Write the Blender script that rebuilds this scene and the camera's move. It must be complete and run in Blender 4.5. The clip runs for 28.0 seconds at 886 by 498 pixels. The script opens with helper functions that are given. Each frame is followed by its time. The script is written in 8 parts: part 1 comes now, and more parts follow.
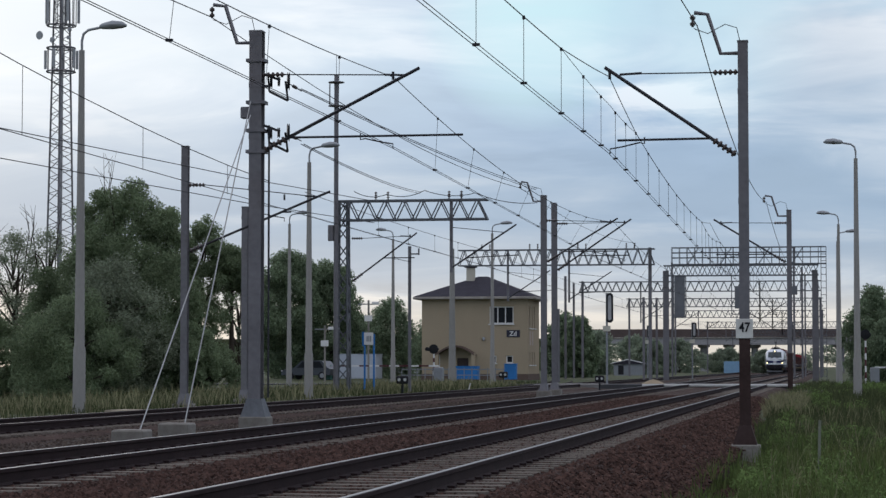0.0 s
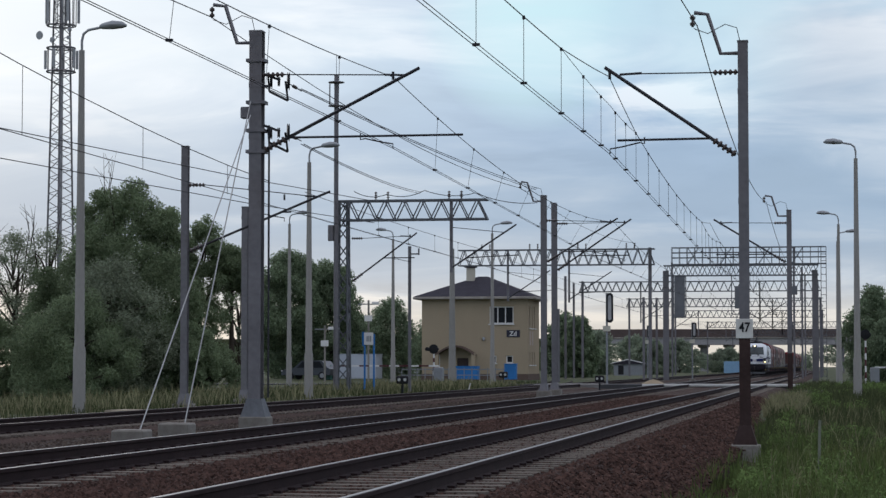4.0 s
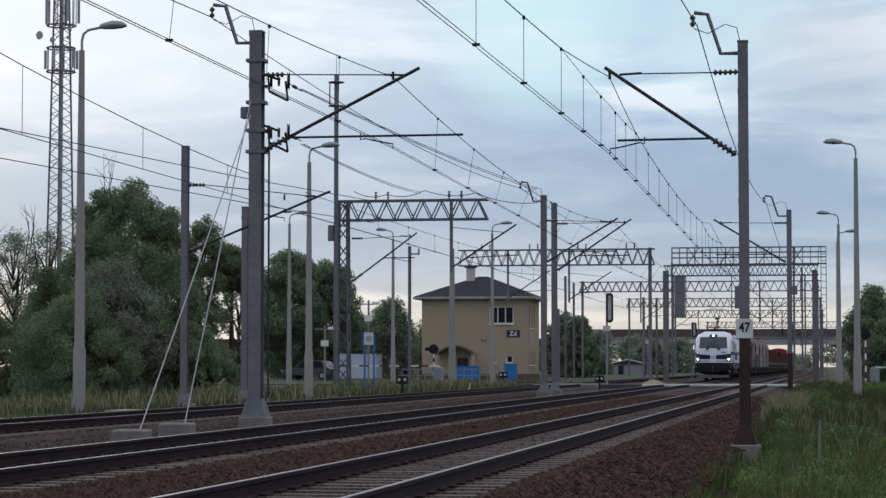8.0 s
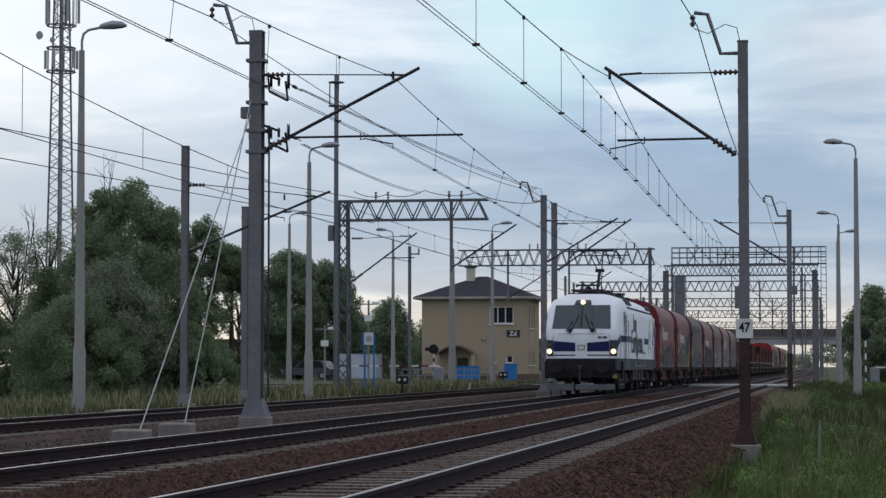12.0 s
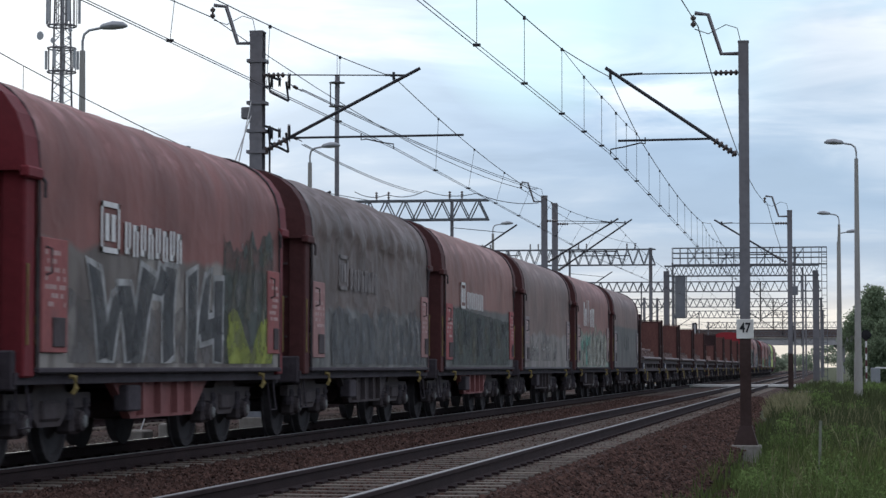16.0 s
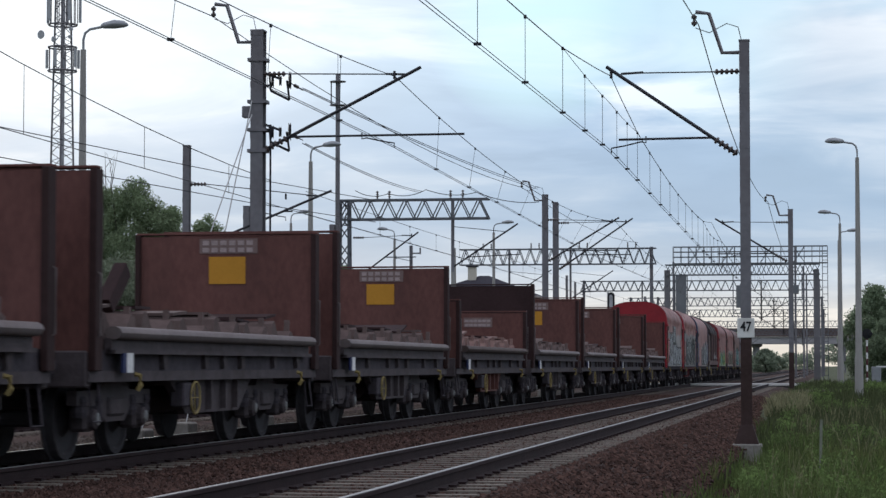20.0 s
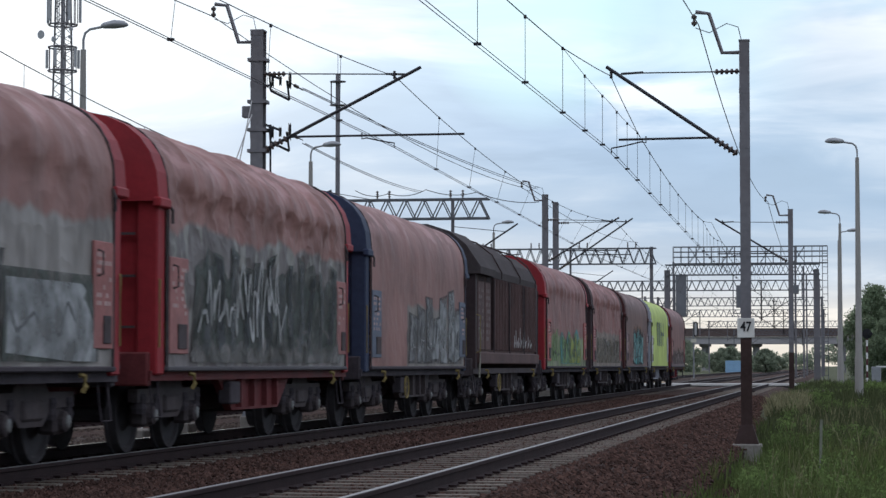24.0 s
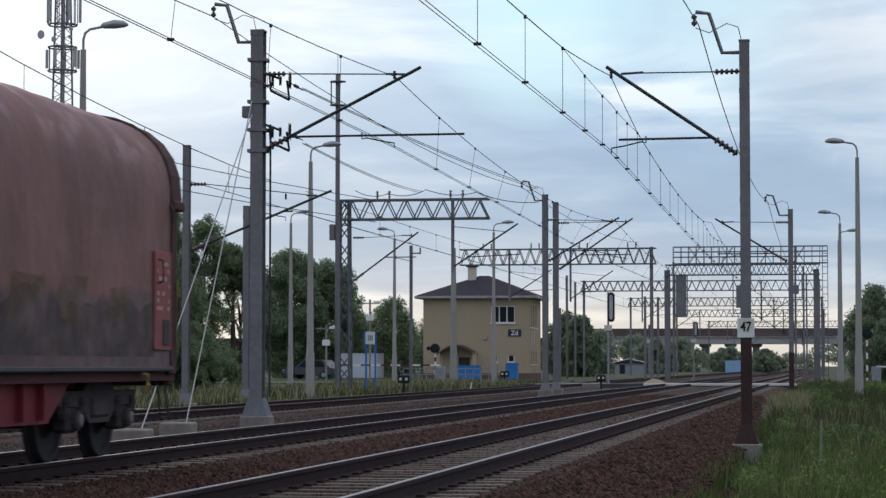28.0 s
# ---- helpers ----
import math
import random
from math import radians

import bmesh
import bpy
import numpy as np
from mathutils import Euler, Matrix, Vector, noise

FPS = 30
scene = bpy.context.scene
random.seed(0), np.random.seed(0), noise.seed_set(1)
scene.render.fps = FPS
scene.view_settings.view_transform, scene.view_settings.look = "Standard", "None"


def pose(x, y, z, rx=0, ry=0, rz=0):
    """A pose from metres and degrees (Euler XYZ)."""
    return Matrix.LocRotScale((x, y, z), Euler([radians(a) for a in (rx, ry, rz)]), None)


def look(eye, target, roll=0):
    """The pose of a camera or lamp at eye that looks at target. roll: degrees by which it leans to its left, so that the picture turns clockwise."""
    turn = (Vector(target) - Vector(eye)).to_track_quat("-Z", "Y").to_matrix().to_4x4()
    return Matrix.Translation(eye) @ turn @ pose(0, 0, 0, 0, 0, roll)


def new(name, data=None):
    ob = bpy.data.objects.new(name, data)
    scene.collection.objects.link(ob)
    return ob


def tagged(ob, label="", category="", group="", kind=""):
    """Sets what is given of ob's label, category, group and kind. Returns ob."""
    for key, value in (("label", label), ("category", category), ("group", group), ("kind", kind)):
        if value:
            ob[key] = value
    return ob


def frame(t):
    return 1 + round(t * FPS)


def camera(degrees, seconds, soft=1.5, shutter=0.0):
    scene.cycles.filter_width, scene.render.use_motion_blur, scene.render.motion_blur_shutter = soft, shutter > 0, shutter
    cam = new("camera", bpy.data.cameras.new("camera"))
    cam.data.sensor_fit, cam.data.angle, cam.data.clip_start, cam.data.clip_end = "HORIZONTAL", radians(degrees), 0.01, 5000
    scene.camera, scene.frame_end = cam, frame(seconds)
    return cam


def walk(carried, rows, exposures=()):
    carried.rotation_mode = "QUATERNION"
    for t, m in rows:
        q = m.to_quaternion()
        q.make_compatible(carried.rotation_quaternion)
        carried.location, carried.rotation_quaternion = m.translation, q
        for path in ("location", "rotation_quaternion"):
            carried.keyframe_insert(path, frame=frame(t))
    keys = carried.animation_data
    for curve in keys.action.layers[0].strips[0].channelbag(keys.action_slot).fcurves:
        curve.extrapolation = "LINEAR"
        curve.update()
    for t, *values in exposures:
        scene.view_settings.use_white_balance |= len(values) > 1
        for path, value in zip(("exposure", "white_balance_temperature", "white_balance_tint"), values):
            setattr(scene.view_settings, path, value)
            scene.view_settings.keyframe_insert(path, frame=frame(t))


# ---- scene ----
# World axes: +y runs along the tracks away from the eye, x to the right, z = 0 is the rail top.
cam = camera(22.02, 28.0, soft=1.42, shutter=0.12)
EYE = (0.0, 0.0, 1.062)


def aim(pan, tilt):
    return pose(*EYE, 90 + tilt, 0, pan)


STILL, NUDGED = aim(9.729, 2.953), aim(9.765, 2.935)
walk(cam, [(0.0, STILL), (15.2, STILL), (15.6, aim(9.735, 2.953)), (16.0, aim(9.745, 2.962)), (16.5, NUDGED), (28.0, NUDGED)],
     exposures=[(t, stops, 6330, 10.5) for t, stops in ((0.0, -0.06), (14.2, -0.06), (14.8, 0.02), (16.6, 0.26), (18.5, 0.24), (20.5, 0.14), (23.5, 0.24), (26.0, 0.25), (28.0, 0.06))])

# ---- sky, sun ----
SUN_UP, SUN_TURN = 13.0, 26.0      # degrees: height, and turn to the left of the tracks
world = bpy.data.worlds.new("sky")
scene.world = world
world.use_nodes = True
wn, wl = world.node_tree.nodes, world.node_tree.links
wn.clear()


def wnode(kind, **values):
    n = wn.new(kind)
    for k, v in values.items():
        n.inputs[k].default_value = v
    return n


def wmath(op, a, b=None):
    n = wn.new("ShaderNodeMath")
    n.operation = op
    for i, s in enumerate((a, b)):
        if s is None:
            continue
        if isinstance(s, (int, float)):
            n.inputs[i].default_value = s
        else:
            wl.new(s, n.inputs[i])
    return n.outputs[0]


def wmix(fac, a, b):
    n = wn.new("ShaderNodeMix")
    n.data_type = "RGBA"
    for i, s in ((0, fac), (6, a), (7, b)):
        if isinstance(s, (int, float, tuple)):
            n.inputs[i].default_value = s
        else:
            wl.new(s, n.inputs[i])
    return n.outputs[2]


def wramp(fac, *stops):
    n = wn.new("ShaderNodeValToRGB")
    e = n.color_ramp.elements
    while len(e) < len(stops):
        e.new(0.5)
    for el, (p, c) in zip(e, stops):
        el.position = p
        el.color = c if isinstance(c, tuple) else (c, c, c, 1)
    wl.new(fac, n.inputs[0])
    return n.outputs[0]


sky = wn.new("ShaderNodeTexSky")
sky.sky_type, sky.sun_disc = "NISHITA", False
sky.sun_elevation, sky.sun_rotation = radians(SUN_UP), radians(-SUN_TURN)
sky.air_density, sky.dust_density = 1.0, 1.5
coord = wn.new("ShaderNodeTexCoord")
split = wn.new("ShaderNodeSeparateXYZ")
wl.new(coord.outputs["Generated"], split.inputs[0])
up = wmath("MAXIMUM", split.outputs[2], 0.0)
flat = wmath("ADD", up, 0.10)
comb = wn.new("ShaderNodeCombineXYZ")
wl.new(wmath("DIVIDE", split.outputs[0], flat), comb.inputs[0])
wl.new(wmath("DIVIDE", split.outputs[1], flat), comb.inputs[1])
puff = wnode("ShaderNodeTexNoise", Scale=1.5, Detail=7.0, Roughness=0.55, Distortion=0.6)
wl.new(comb.outputs[0], puff.inputs[0])
bank = wnode("ShaderNodeTexNoise", Scale=1.5, Detail=5.0, Roughness=0.55)
wl.new(comb.outputs[0], bank.inputs[0])
cloud = wramp(puff.outputs[0], (0.38, (0.28, 0.42, 0.60, 1)), (0.46, (0.395, 0.555, 0.755, 1)), (0.54, (0.565, 0.705, 0.86, 1)), (0.62, (0.86, 0.94, 1.02, 1)))
clear_sky = wramp(up, (0.0, (0.40, 0.52, 0.66, 1)), (0.10, (0.38, 0.54, 0.74, 1)), (0.20, (0.55, 0.82, 0.93, 1)), (0.6, (0.35, 0.55, 0.85, 1)))
deck = wmix(wramp(bank.outputs[0], (0.36, 0.25), (0.60, 0.95)), clear_sky, cloud)
# thin cloud brightens towards the low sun, and warms along the horizon
sunward = wn.new("ShaderNodeVectorMath")
sunward.operation = "DOT_PRODUCT"
wl.new(coord.outputs["Generated"], sunward.inputs[0])
sunward.inputs[1].default_value = (-math.sin(radians(SUN_TURN)) * math.cos(radians(SUN_UP)), math.cos(radians(SUN_TURN)) * math.cos(radians(SUN_UP)), math.sin(radians(SUN_UP)))
halo = wramp(wmath("MULTIPLY", wmath("SUBTRACT", sunward.outputs["Value"], 0.93), 14.0), (0.0, 0.0), (0.45, 0.30), (0.75, 0.72), (1.0, 1.0))
deck = wmix(wmath("MULTIPLY", halo, wramp(up, (0.045, 0.15), (0.09, 0.55), (0.14, 1.0))), deck, (0.90, 0.97, 1.03, 1))


def toward(v, lo, gain):
    """One near direction v, falling off to nothing."""
    n = wn.new("ShaderNodeVectorMath")
    n.operation = "DOT_PRODUCT"
    wl.new(coord.outputs["Generated"], n.inputs[0])
    n.inputs[1].default_value = v
    return wramp(wmath("MULTIPLY", wmath("SUBTRACT", n.outputs["Value"], lo), gain), (0.0, 0.0), (1.0, 1.0))


# a darker blue-grey layer low down, an opening of clear cyan sky and a white cloud edge higher up
deck = wmix(wramp(up, (0.03, 0.0), (0.05, 0.8), (0.08, 0.6), (0.12, 0.0)), deck, (0.325, 0.45, 0.60, 1))
deck = wmix(wmath("MULTIPLY", toward((-0.1264, 0.980, 0.1534), 0.9986, 800.0), wramp(puff.outputs[0], (0.36, 0.9), (0.62, 0.5))), deck, (0.66, 0.95, 1.0, 1))
deck = wmix(wmath("MULTIPLY", toward((0.02, 0.987, 0.158), 0.9975, 480.0), wramp(bank.outputs[0], (0.40, 0.35), (0.52, 1.0))), deck, (0.92, 0.96, 1.0, 1))
deck = wmix(wmath("MULTIPLY", toward((-0.0485, 0.988, 0.1443), 0.9986, 800.0), 0.65), deck, (0.74, 0.94, 1.0, 1))
deck = wmix(wmath("MULTIPLY", toward((0.0, 0.9945, 0.1046), 0.9985, 750.0), wramp(puff.outputs[0], (0.36, 0.85), (0.62, 0.35))), deck, (0.34, 0.47, 0.62, 1))
glow = wramp(up, (0.0, 1.0), (0.022, 0.75), (0.04, 0.2), (0.06, 0.0))
deck = wmix(wmath("MULTIPLY", glow, 0.8), deck, (0.86, 0.76, 0.60, 1))
# overhead the cloud closes to an even pale grey
deck = wmix(wramp(up, (0.19, 0.0), (0.40, 1.0)), deck, (0.80, 0.83, 0.97, 1))
blend = wn.new("ShaderNodeMix")
blend.data_type = "RGBA"
blend.blend_type = "ADD"
blend.inputs[0].default_value = 0.004
wl.new(deck, blend.inputs[6])
wl.new(sky.outputs[0], blend.inputs[7])
back = wn.new("ShaderNodeBackground")
back.inputs[1].default_value = 0.95
wl.new(blend.outputs[2], back.inputs[0])
wl.new(back.outputs[0], wn.new("ShaderNodeOutputWorld").inputs[0])

sun = new("sun", bpy.data.lights.new("sun", "SUN"))
sun.data.energy, sun.data.angle, sun.data.color = 0.35, radians(20), (1.0, 0.93, 0.84)
_a, _e = radians(SUN_TURN), radians(SUN_UP)
sun.matrix_world = look((-60 * math.sin(_a) * math.cos(_e), 60 * math.cos(_a) * math.cos(_e), 60 * math.sin(_e)), (0, 0, 0))


# ---- materials ----
def surface(name, col, rough=0.7, metal=0.0, var=0.25, scale=1.2, fine=14.0, bump=0.15, dirt=None, dirt_amount=0.4, streak=1.0, per_object=0.0, islands=0.0, emit=0.0):
    """A node material: base colour with variation at two scales, stains, bump."""
    m = bpy.data.materials.new(name)
    m.use_nodes = True
    n, l = m.node_tree.nodes, m.node_tree.links
    bsdf = n["Principled BSDF"]
    tc = n.new("ShaderNodeTexCoord")
    mp = n.new("ShaderNodeMapping")
    mp.inputs["Scale"].default_value = (1, 1, 1 / streak)
    l.new(tc.outputs["Object"], mp.inputs[0])

    def noise_at(s, detail=4.0):
        t = n.new("ShaderNodeTexNoise")
        t.inputs["Scale"].default_value, t.inputs["Detail"].default_value = s, detail
        l.new(mp.outputs[0], t.inputs["Vector"])
        return t.outputs["Fac"]

    def mixed(fac, a, b, kind="MIX"):
        x = n.new("ShaderNodeMix")
        x.data_type, x.blend_type = "RGBA", kind
        for i, s in ((0, fac), (6, a), (7, b)):
            if isinstance(s, (int, float, tuple)):
                x.inputs[i].default_value = s
            else:
                l.new(s, x.inputs[i])
        return x.outputs[2]

    def spread(fac, lo, hi, a, b):
        x = n.new("ShaderNodeMapRange")
        x.inputs[1].default_value, x.inputs[2].default_value, x.inputs[3].default_value, x.inputs[4].default_value = lo, hi, a, b
        l.new(fac, x.inputs[0])
        return x.outputs[0]

    dark = tuple(c * (1 - var) for c in col) + (1,)
    light = tuple(min(1, c * (1 + var)) for c in col) + (1,)
    colour = mixed(spread(noise_at(scale), 0.35, 0.65, 0, 1), dark, light)
    colour = mixed(0.5, colour, mixed(spread(noise_at(fine, 6.0), 0.3, 0.7, 0, 1), dark, light))
    if dirt:
        colour = mixed(spread(noise_at(scale * 0.6, 8.0), 0.5, 0.72, 0, dirt_amount), colour, tuple(dirt) + (1,))
    if per_object:
        info = n.new("ShaderNodeObjectInfo")
        colour = mixed(1.0, colour, spread_rgb(n, l, info.outputs["Random"], per_object), "MULTIPLY")
    if islands:
        geo = n.new("ShaderNodeNewGeometry")
        colour = mixed(1.0, colour, spread_rgb(n, l, geo.outputs["Random Per Island"], islands), "MULTIPLY")
    l.new(colour, bsdf.inputs["Base Color"])
    bsdf.inputs["Roughness"].default_value = rough
    bsdf.inputs["Metallic"].default_value = metal
    # dusty rough surfaces shine little at grazing angles
    bsdf.inputs["Specular IOR Level"].default_value = 0.5 if rough < 0.5 else 0.12
    if bump:
        b = n.new("ShaderNodeBump")
        b.inputs["Strength"].default_value, b.inputs["Distance"].default_value = bump, 0.02
        l.new(noise_at(fine * 2, 5.0), b.inputs["Height"])
        l.new(b.outputs[0], bsdf.inputs["Normal"])
    if emit:
        l.new(colour, bsdf.inputs["Emission Color"])
        bsdf.inputs["Emission Strength"].default_value = emit
    return m


def spread_rgb(n, l, fac, amount):
    x = n.new("ShaderNodeMapRange")
    x.inputs[3].default_value, x.inputs[4].default_value = 1 - amount, 1 + amount
    l.new(fac, x.inputs[0])
    return x.outputs[0]


def leafage(name, *values, **more):
    """Leaves: the same, with light coming through."""
    m = surface(name, *values, **more)
    n, l = m.node_tree.nodes, m.node_tree.links
    bsdf, out = n["Principled BSDF"], n["Material Output"]
    col = bsdf.inputs["Base Color"].links[0].from_socket
    thin = n.new("ShaderNodeBsdfTranslucent")
    l.new(col, thin.inputs["Color"])
    both = n.new("ShaderNodeMixShader")
    both.inputs[0].default_value = 0.5
    l.new(bsdf.outputs[0], both.inputs[1])
    l.new(thin.outputs[0], both.inputs[2])
    l.new(both.outputs[0], out.inputs["Surface"])
    return m


STEEL = surface("mast_steel", (0.165, 0.160, 0.168), 0.6, 0.2, 0.2, 0.8, 9, dirt=(0.09, 0.06, 0.05))
GALV = surface("galvanised_lattice", (0.13, 0.135, 0.145), 0.6, 0.3, 0.2, 2, 12)
RUSTY_MAST = surface("rust_painted_mast", (0.046, 0.029, 0.026), 0.75, 0.0, 0.3, 1.5, 14, dirt=(0.04, 0.03, 0.03))
WIRE = surface("wire_metal", (0.05, 0.05, 0.055), 0.6, 0.5, 0.1, 1, 4, bump=0)
INSUL = surface("insulator_ceramic", (0.06, 0.045, 0.04), 0.35, 0, 0.1, 4, 20, bump=0)
CONCRETE = surface("concrete", (0.23, 0.215, 0.19), 0.85, 0, 0.25, 1.6, 18, 0.4, dirt=(0.10, 0.085, 0.07), dirt_amount=0.8)
POLE_CONC = surface("pole_concrete", (0.262, 0.252, 0.232), 0.85, 0, 0.12, 1.0, 20, 0.2, dirt=(0.16, 0.16, 0.16), streak=3)
LAMP_GREY = surface("lamp_housing", (0.30, 0.31, 0.32), 0.5, 0.2, 0.08, 3, 20, bump=0.05)
RAIL_SIDE = surface("rail_rust", (0.026, 0.016, 0.016), 0.85, 0.0, 0.3, 2, 24, 0.2)
RAIL_TOP = surface("rail_head_polished", (0.26, 0.255, 0.25), 0.5, 0.6, 0.1, 1, 10, 0.02)
RAIL_WORN = surface("rail_head_dull", (0.17, 0.15, 0.145), 0.5, 0.5, 0.2, 1, 10, 0.05)
SLEEPER = surface("sleeper_concrete", (0.155, 0.132, 0.110), 0.9, 0, 0.2, 3, 25, 0.3, dirt=(0.10, 0.075, 0.065), dirt_amount=0.6, per_object=0.2)
BALLAST = surface("ballast_stone", (0.049, 0.028, 0.022), 0.95, 0, 0.45, 1.1, 22, 1.0, dirt=(0.03, 0.022, 0.02), dirt_amount=0.6)
STONE = surface("ballast_stones", (0.060, 0.034, 0.0265), 0.9, 0, 0.3, 0.9, 30, 0.3, islands=0.6)
GREY_STONE = surface("gravel_stones", (0.062, 0.046, 0.037), 0.9, 0, 0.3, 0.9, 30, 0.3, islands=0.55)
GRAVEL = surface("gravel", (0.046, 0.034, 0.029), 0.95, 0, 0.3, 0.7, 20, 0.8, dirt=(0.04, 0.03, 0.027), dirt_amount=0.6)
EARTH = surface("earth_and_grass", (0.066, 0.075, 0.038), 0.95, 0, 0.4, 0.25, 6, 0.6, dirt=(0.075, 0.07, 0.04), dirt_amount=0.5)
ASPHALT = surface("road_asphalt", (0.06, 0.06, 0.062), 0.9, 0, 0.2, 0.8, 30, 0.3)
# darker, duller grass tone for the farther stretch and the siding verge
DULL_GRASS = leafage("dull_grass_blades", (0.062, 0.075, 0.034), 0.85, 0, 0.35, 0.35, 5, 0, islands=0.3)
MEADOW = leafage("grass_blades", (0.084, 0.116, 0.038), 0.85, 0, 0.35, 0.35, 5, 0, islands=0.35, dirt=(0.15, 0.14, 0.06), dirt_amount=0.5)
WEED = leafage("weed_leaves", (0.125, 0.18, 0.06), 0.8, 0, 0.35, 0.5, 4, 0, islands=0.4)
STRAW = surface("dry_grass_stalks", (0.20, 0.19, 0.105), 0.9, 0, 0.25, 0.5, 5, 0, islands=0.3)
LEAF = leafage("leaves_dark_green", (0.200, 0.250, 0.142), 0.75, 0, 0.35, 0.30, 2.0, 0, islands=0.3)
LEAF_GREY = leafage("leaves_grey_green", (0.25, 0.285, 0.195), 0.75, 0, 0.35, 0.3, 2.0, 0, islands=0.3)
LEAF_DEEP = leafage("leaves_deep_green", (0.195, 0.245, 0.150), 0.75, 0, 0.35, 0.35, 2.0, 0, islands=0.4)
# leaf green paled and greyed, so that the colour itself carries distance haze
LEAF_HAZED = leafage("leaves_far_hazed_green", (0.24, 0.28, 0.20), 0.8, 0, 0.25, 0.3, 2.0, 0, islands=0.25)
BARK = surface("bark", (0.06, 0.048, 0.038), 0.95, 0, 0.3, 3, 20, 0.5)


# ---- mesh helpers ----
class Shape:
    """Collects points and faces of one mesh."""

    def __init__(self):
        self.v, self.f = [], []

    def add(self, pts, faces):
        o = len(self.v)
        self.v += [tuple(p) for p in pts]
        self.f += [tuple(i + o for i in f) for f in faces]
        return self

    def box(self, x0, x1, y0, y1, z0, z1, c=0.0):
        if c <= 0:
            p = [(x, y, z) for x in (x0, x1) for y in (y0, y1) for z in (z0, z1)]
            return self.add(p, [(0, 1, 3, 2), (4, 6, 7, 5), (0, 4, 5, 1), (2, 3, 7, 6), (0, 2, 6, 4), (1, 5, 7, 3)])
        lo, hi = (x0, y0, z0), (x1, y1, z1)
        pts, idx = [], {}
        for i in range(8):
            s = [(i >> k) & 1 for k in range(3)]
            for a in range(3):
                q = [(hi[k] if s[k] else lo[k]) if k == a else ((hi[k] - c) if s[k] else (lo[k] + c)) for k in range(3)]
                idx[(i, a)] = len(pts)
                pts.append(q)
        fs = []
        for a in range(3):
            b, d = [k for k in range(3) if k != a]
            for s in (0, 1):
                base = s << a
                fs.append([idx[(base | u << b | w << d, a)] for u, w in ((0, 0), (1, 0), (1, 1), (0, 1))])
            for u in (0, 1):
                for w in (0, 1):
                    i0 = u << b | w << d
                    i1 = i0 | 1 << a
                    fs.append([idx[(i0, b)], idx[(i1, b)], idx[(i1, d)], idx[(i0, d)]])
        for i in range(8):
            fs.append([idx[(i, 0)], idx[(i, 1)], idx[(i, 2)]])
        return self.add(pts, fs)

    def beam(self, p, q, w, h=None):
        """A square bar from p to q."""
        p, q = Vector(p), Vector(q)
        h = h or w
        d = (q - p).normalized()
        s = d.cross(Vector((0, 0, 1)))
        s = s.normalized() if s.length > 1e-3 else Vector((1, 0, 0))
        u = s.cross(d).normalized()
        pts = [e + s * a * w / 2 + u * b * h / 2 for e in (p, q) for a, b in ((-1, -1), (1, -1), (1, 1), (-1, 1))]
        return self.add(pts, [(0, 1, 2, 3), (7, 6, 5, 4), (0, 4, 5, 1), (1, 5, 6, 2), (2, 6, 7, 3), (3, 7, 4, 0)])

    def tube(self, pts, r, n=6, r2=None):
        """A round bar through pts."""
        pts = [Vector(p) for p in pts]
        rings = []
        for i, p in enumerate(pts):
            d = (pts[min(i + 1, len(pts) - 1)] - pts[max(i - 1, 0)]).normalized()
            s = d.cross(Vector((0, 0, 1)))
            s = s.normalized() if s.length > 1e-3 else Vector((1, 0, 0))
            u = s.cross(d)
            k = r if r2 is None else r + (r2 - r) * i / (len(pts) - 1)
            rings.append([p + (s * math.cos(a) + u * math.sin(a)) * k for a in (2 * math.pi * j / n for j in range(n))])
        fs = [(i * n + j, i * n + (j + 1) % n, (i + 1) * n + (j + 1) % n, (i + 1) * n + j) for i in range(len(pts) - 1) for j in range(n)]
        fs += [tuple(range(n))[::-1], tuple(range((len(pts) - 1) * n, len(pts) * n))]
        return self.add([p for ring in rings for p in ring], fs)

    def lathe(self, centre, axis, profile, n=16):
        """Turns (along, radius) round an axis through centre."""
        c, a = Vector(centre), Vector(axis).normalized()
        s = a.orthogonal().normalized()
        u = a.cross(s)
        pts = [c + a * t + (s * math.cos(2 * math.pi * j / n) + u * math.sin(2 * math.pi * j / n)) * r for t, r in profile for j in range(n)]
        fs = [(i * n + j, i * n + (j + 1) % n, (i + 1) * n + (j + 1) % n, (i + 1) * n + j) for i in range(len(profile) - 1) for j in range(n)]
        fs += [tuple(range(n))[::-1], tuple(range((len(profile) - 1) * n, len(profile) * n))]
        return self.add(pts, fs)

    def slab(self, outline, y0, y1):
        """A prism of an outline in (x, z), from y0 to y1."""
        n = len(outline)
        pts = [(x, y, z) for y in (y0, y1) for x, z in outline]
        return self.add(pts, [tuple(range(n)), tuple(range(2 * n - 1, n - 1, -1))] + [(i, i + n, (i + 1) % n + n, (i + 1) % n) for i in range(n)])

    def plate(self, outline, x0, x1):
        """A prism of an outline in (y, z), from x0 to x1."""
        n = len(outline)
        pts = [(x, y, z) for x in (x0, x1) for y, z in outline]
        return self.add(pts, [tuple(range(n))[::-1], tuple(range(n, 2 * n))] + [(i, (i + 1) % n, (i + 1) % n + n, i + n) for i in range(n)])

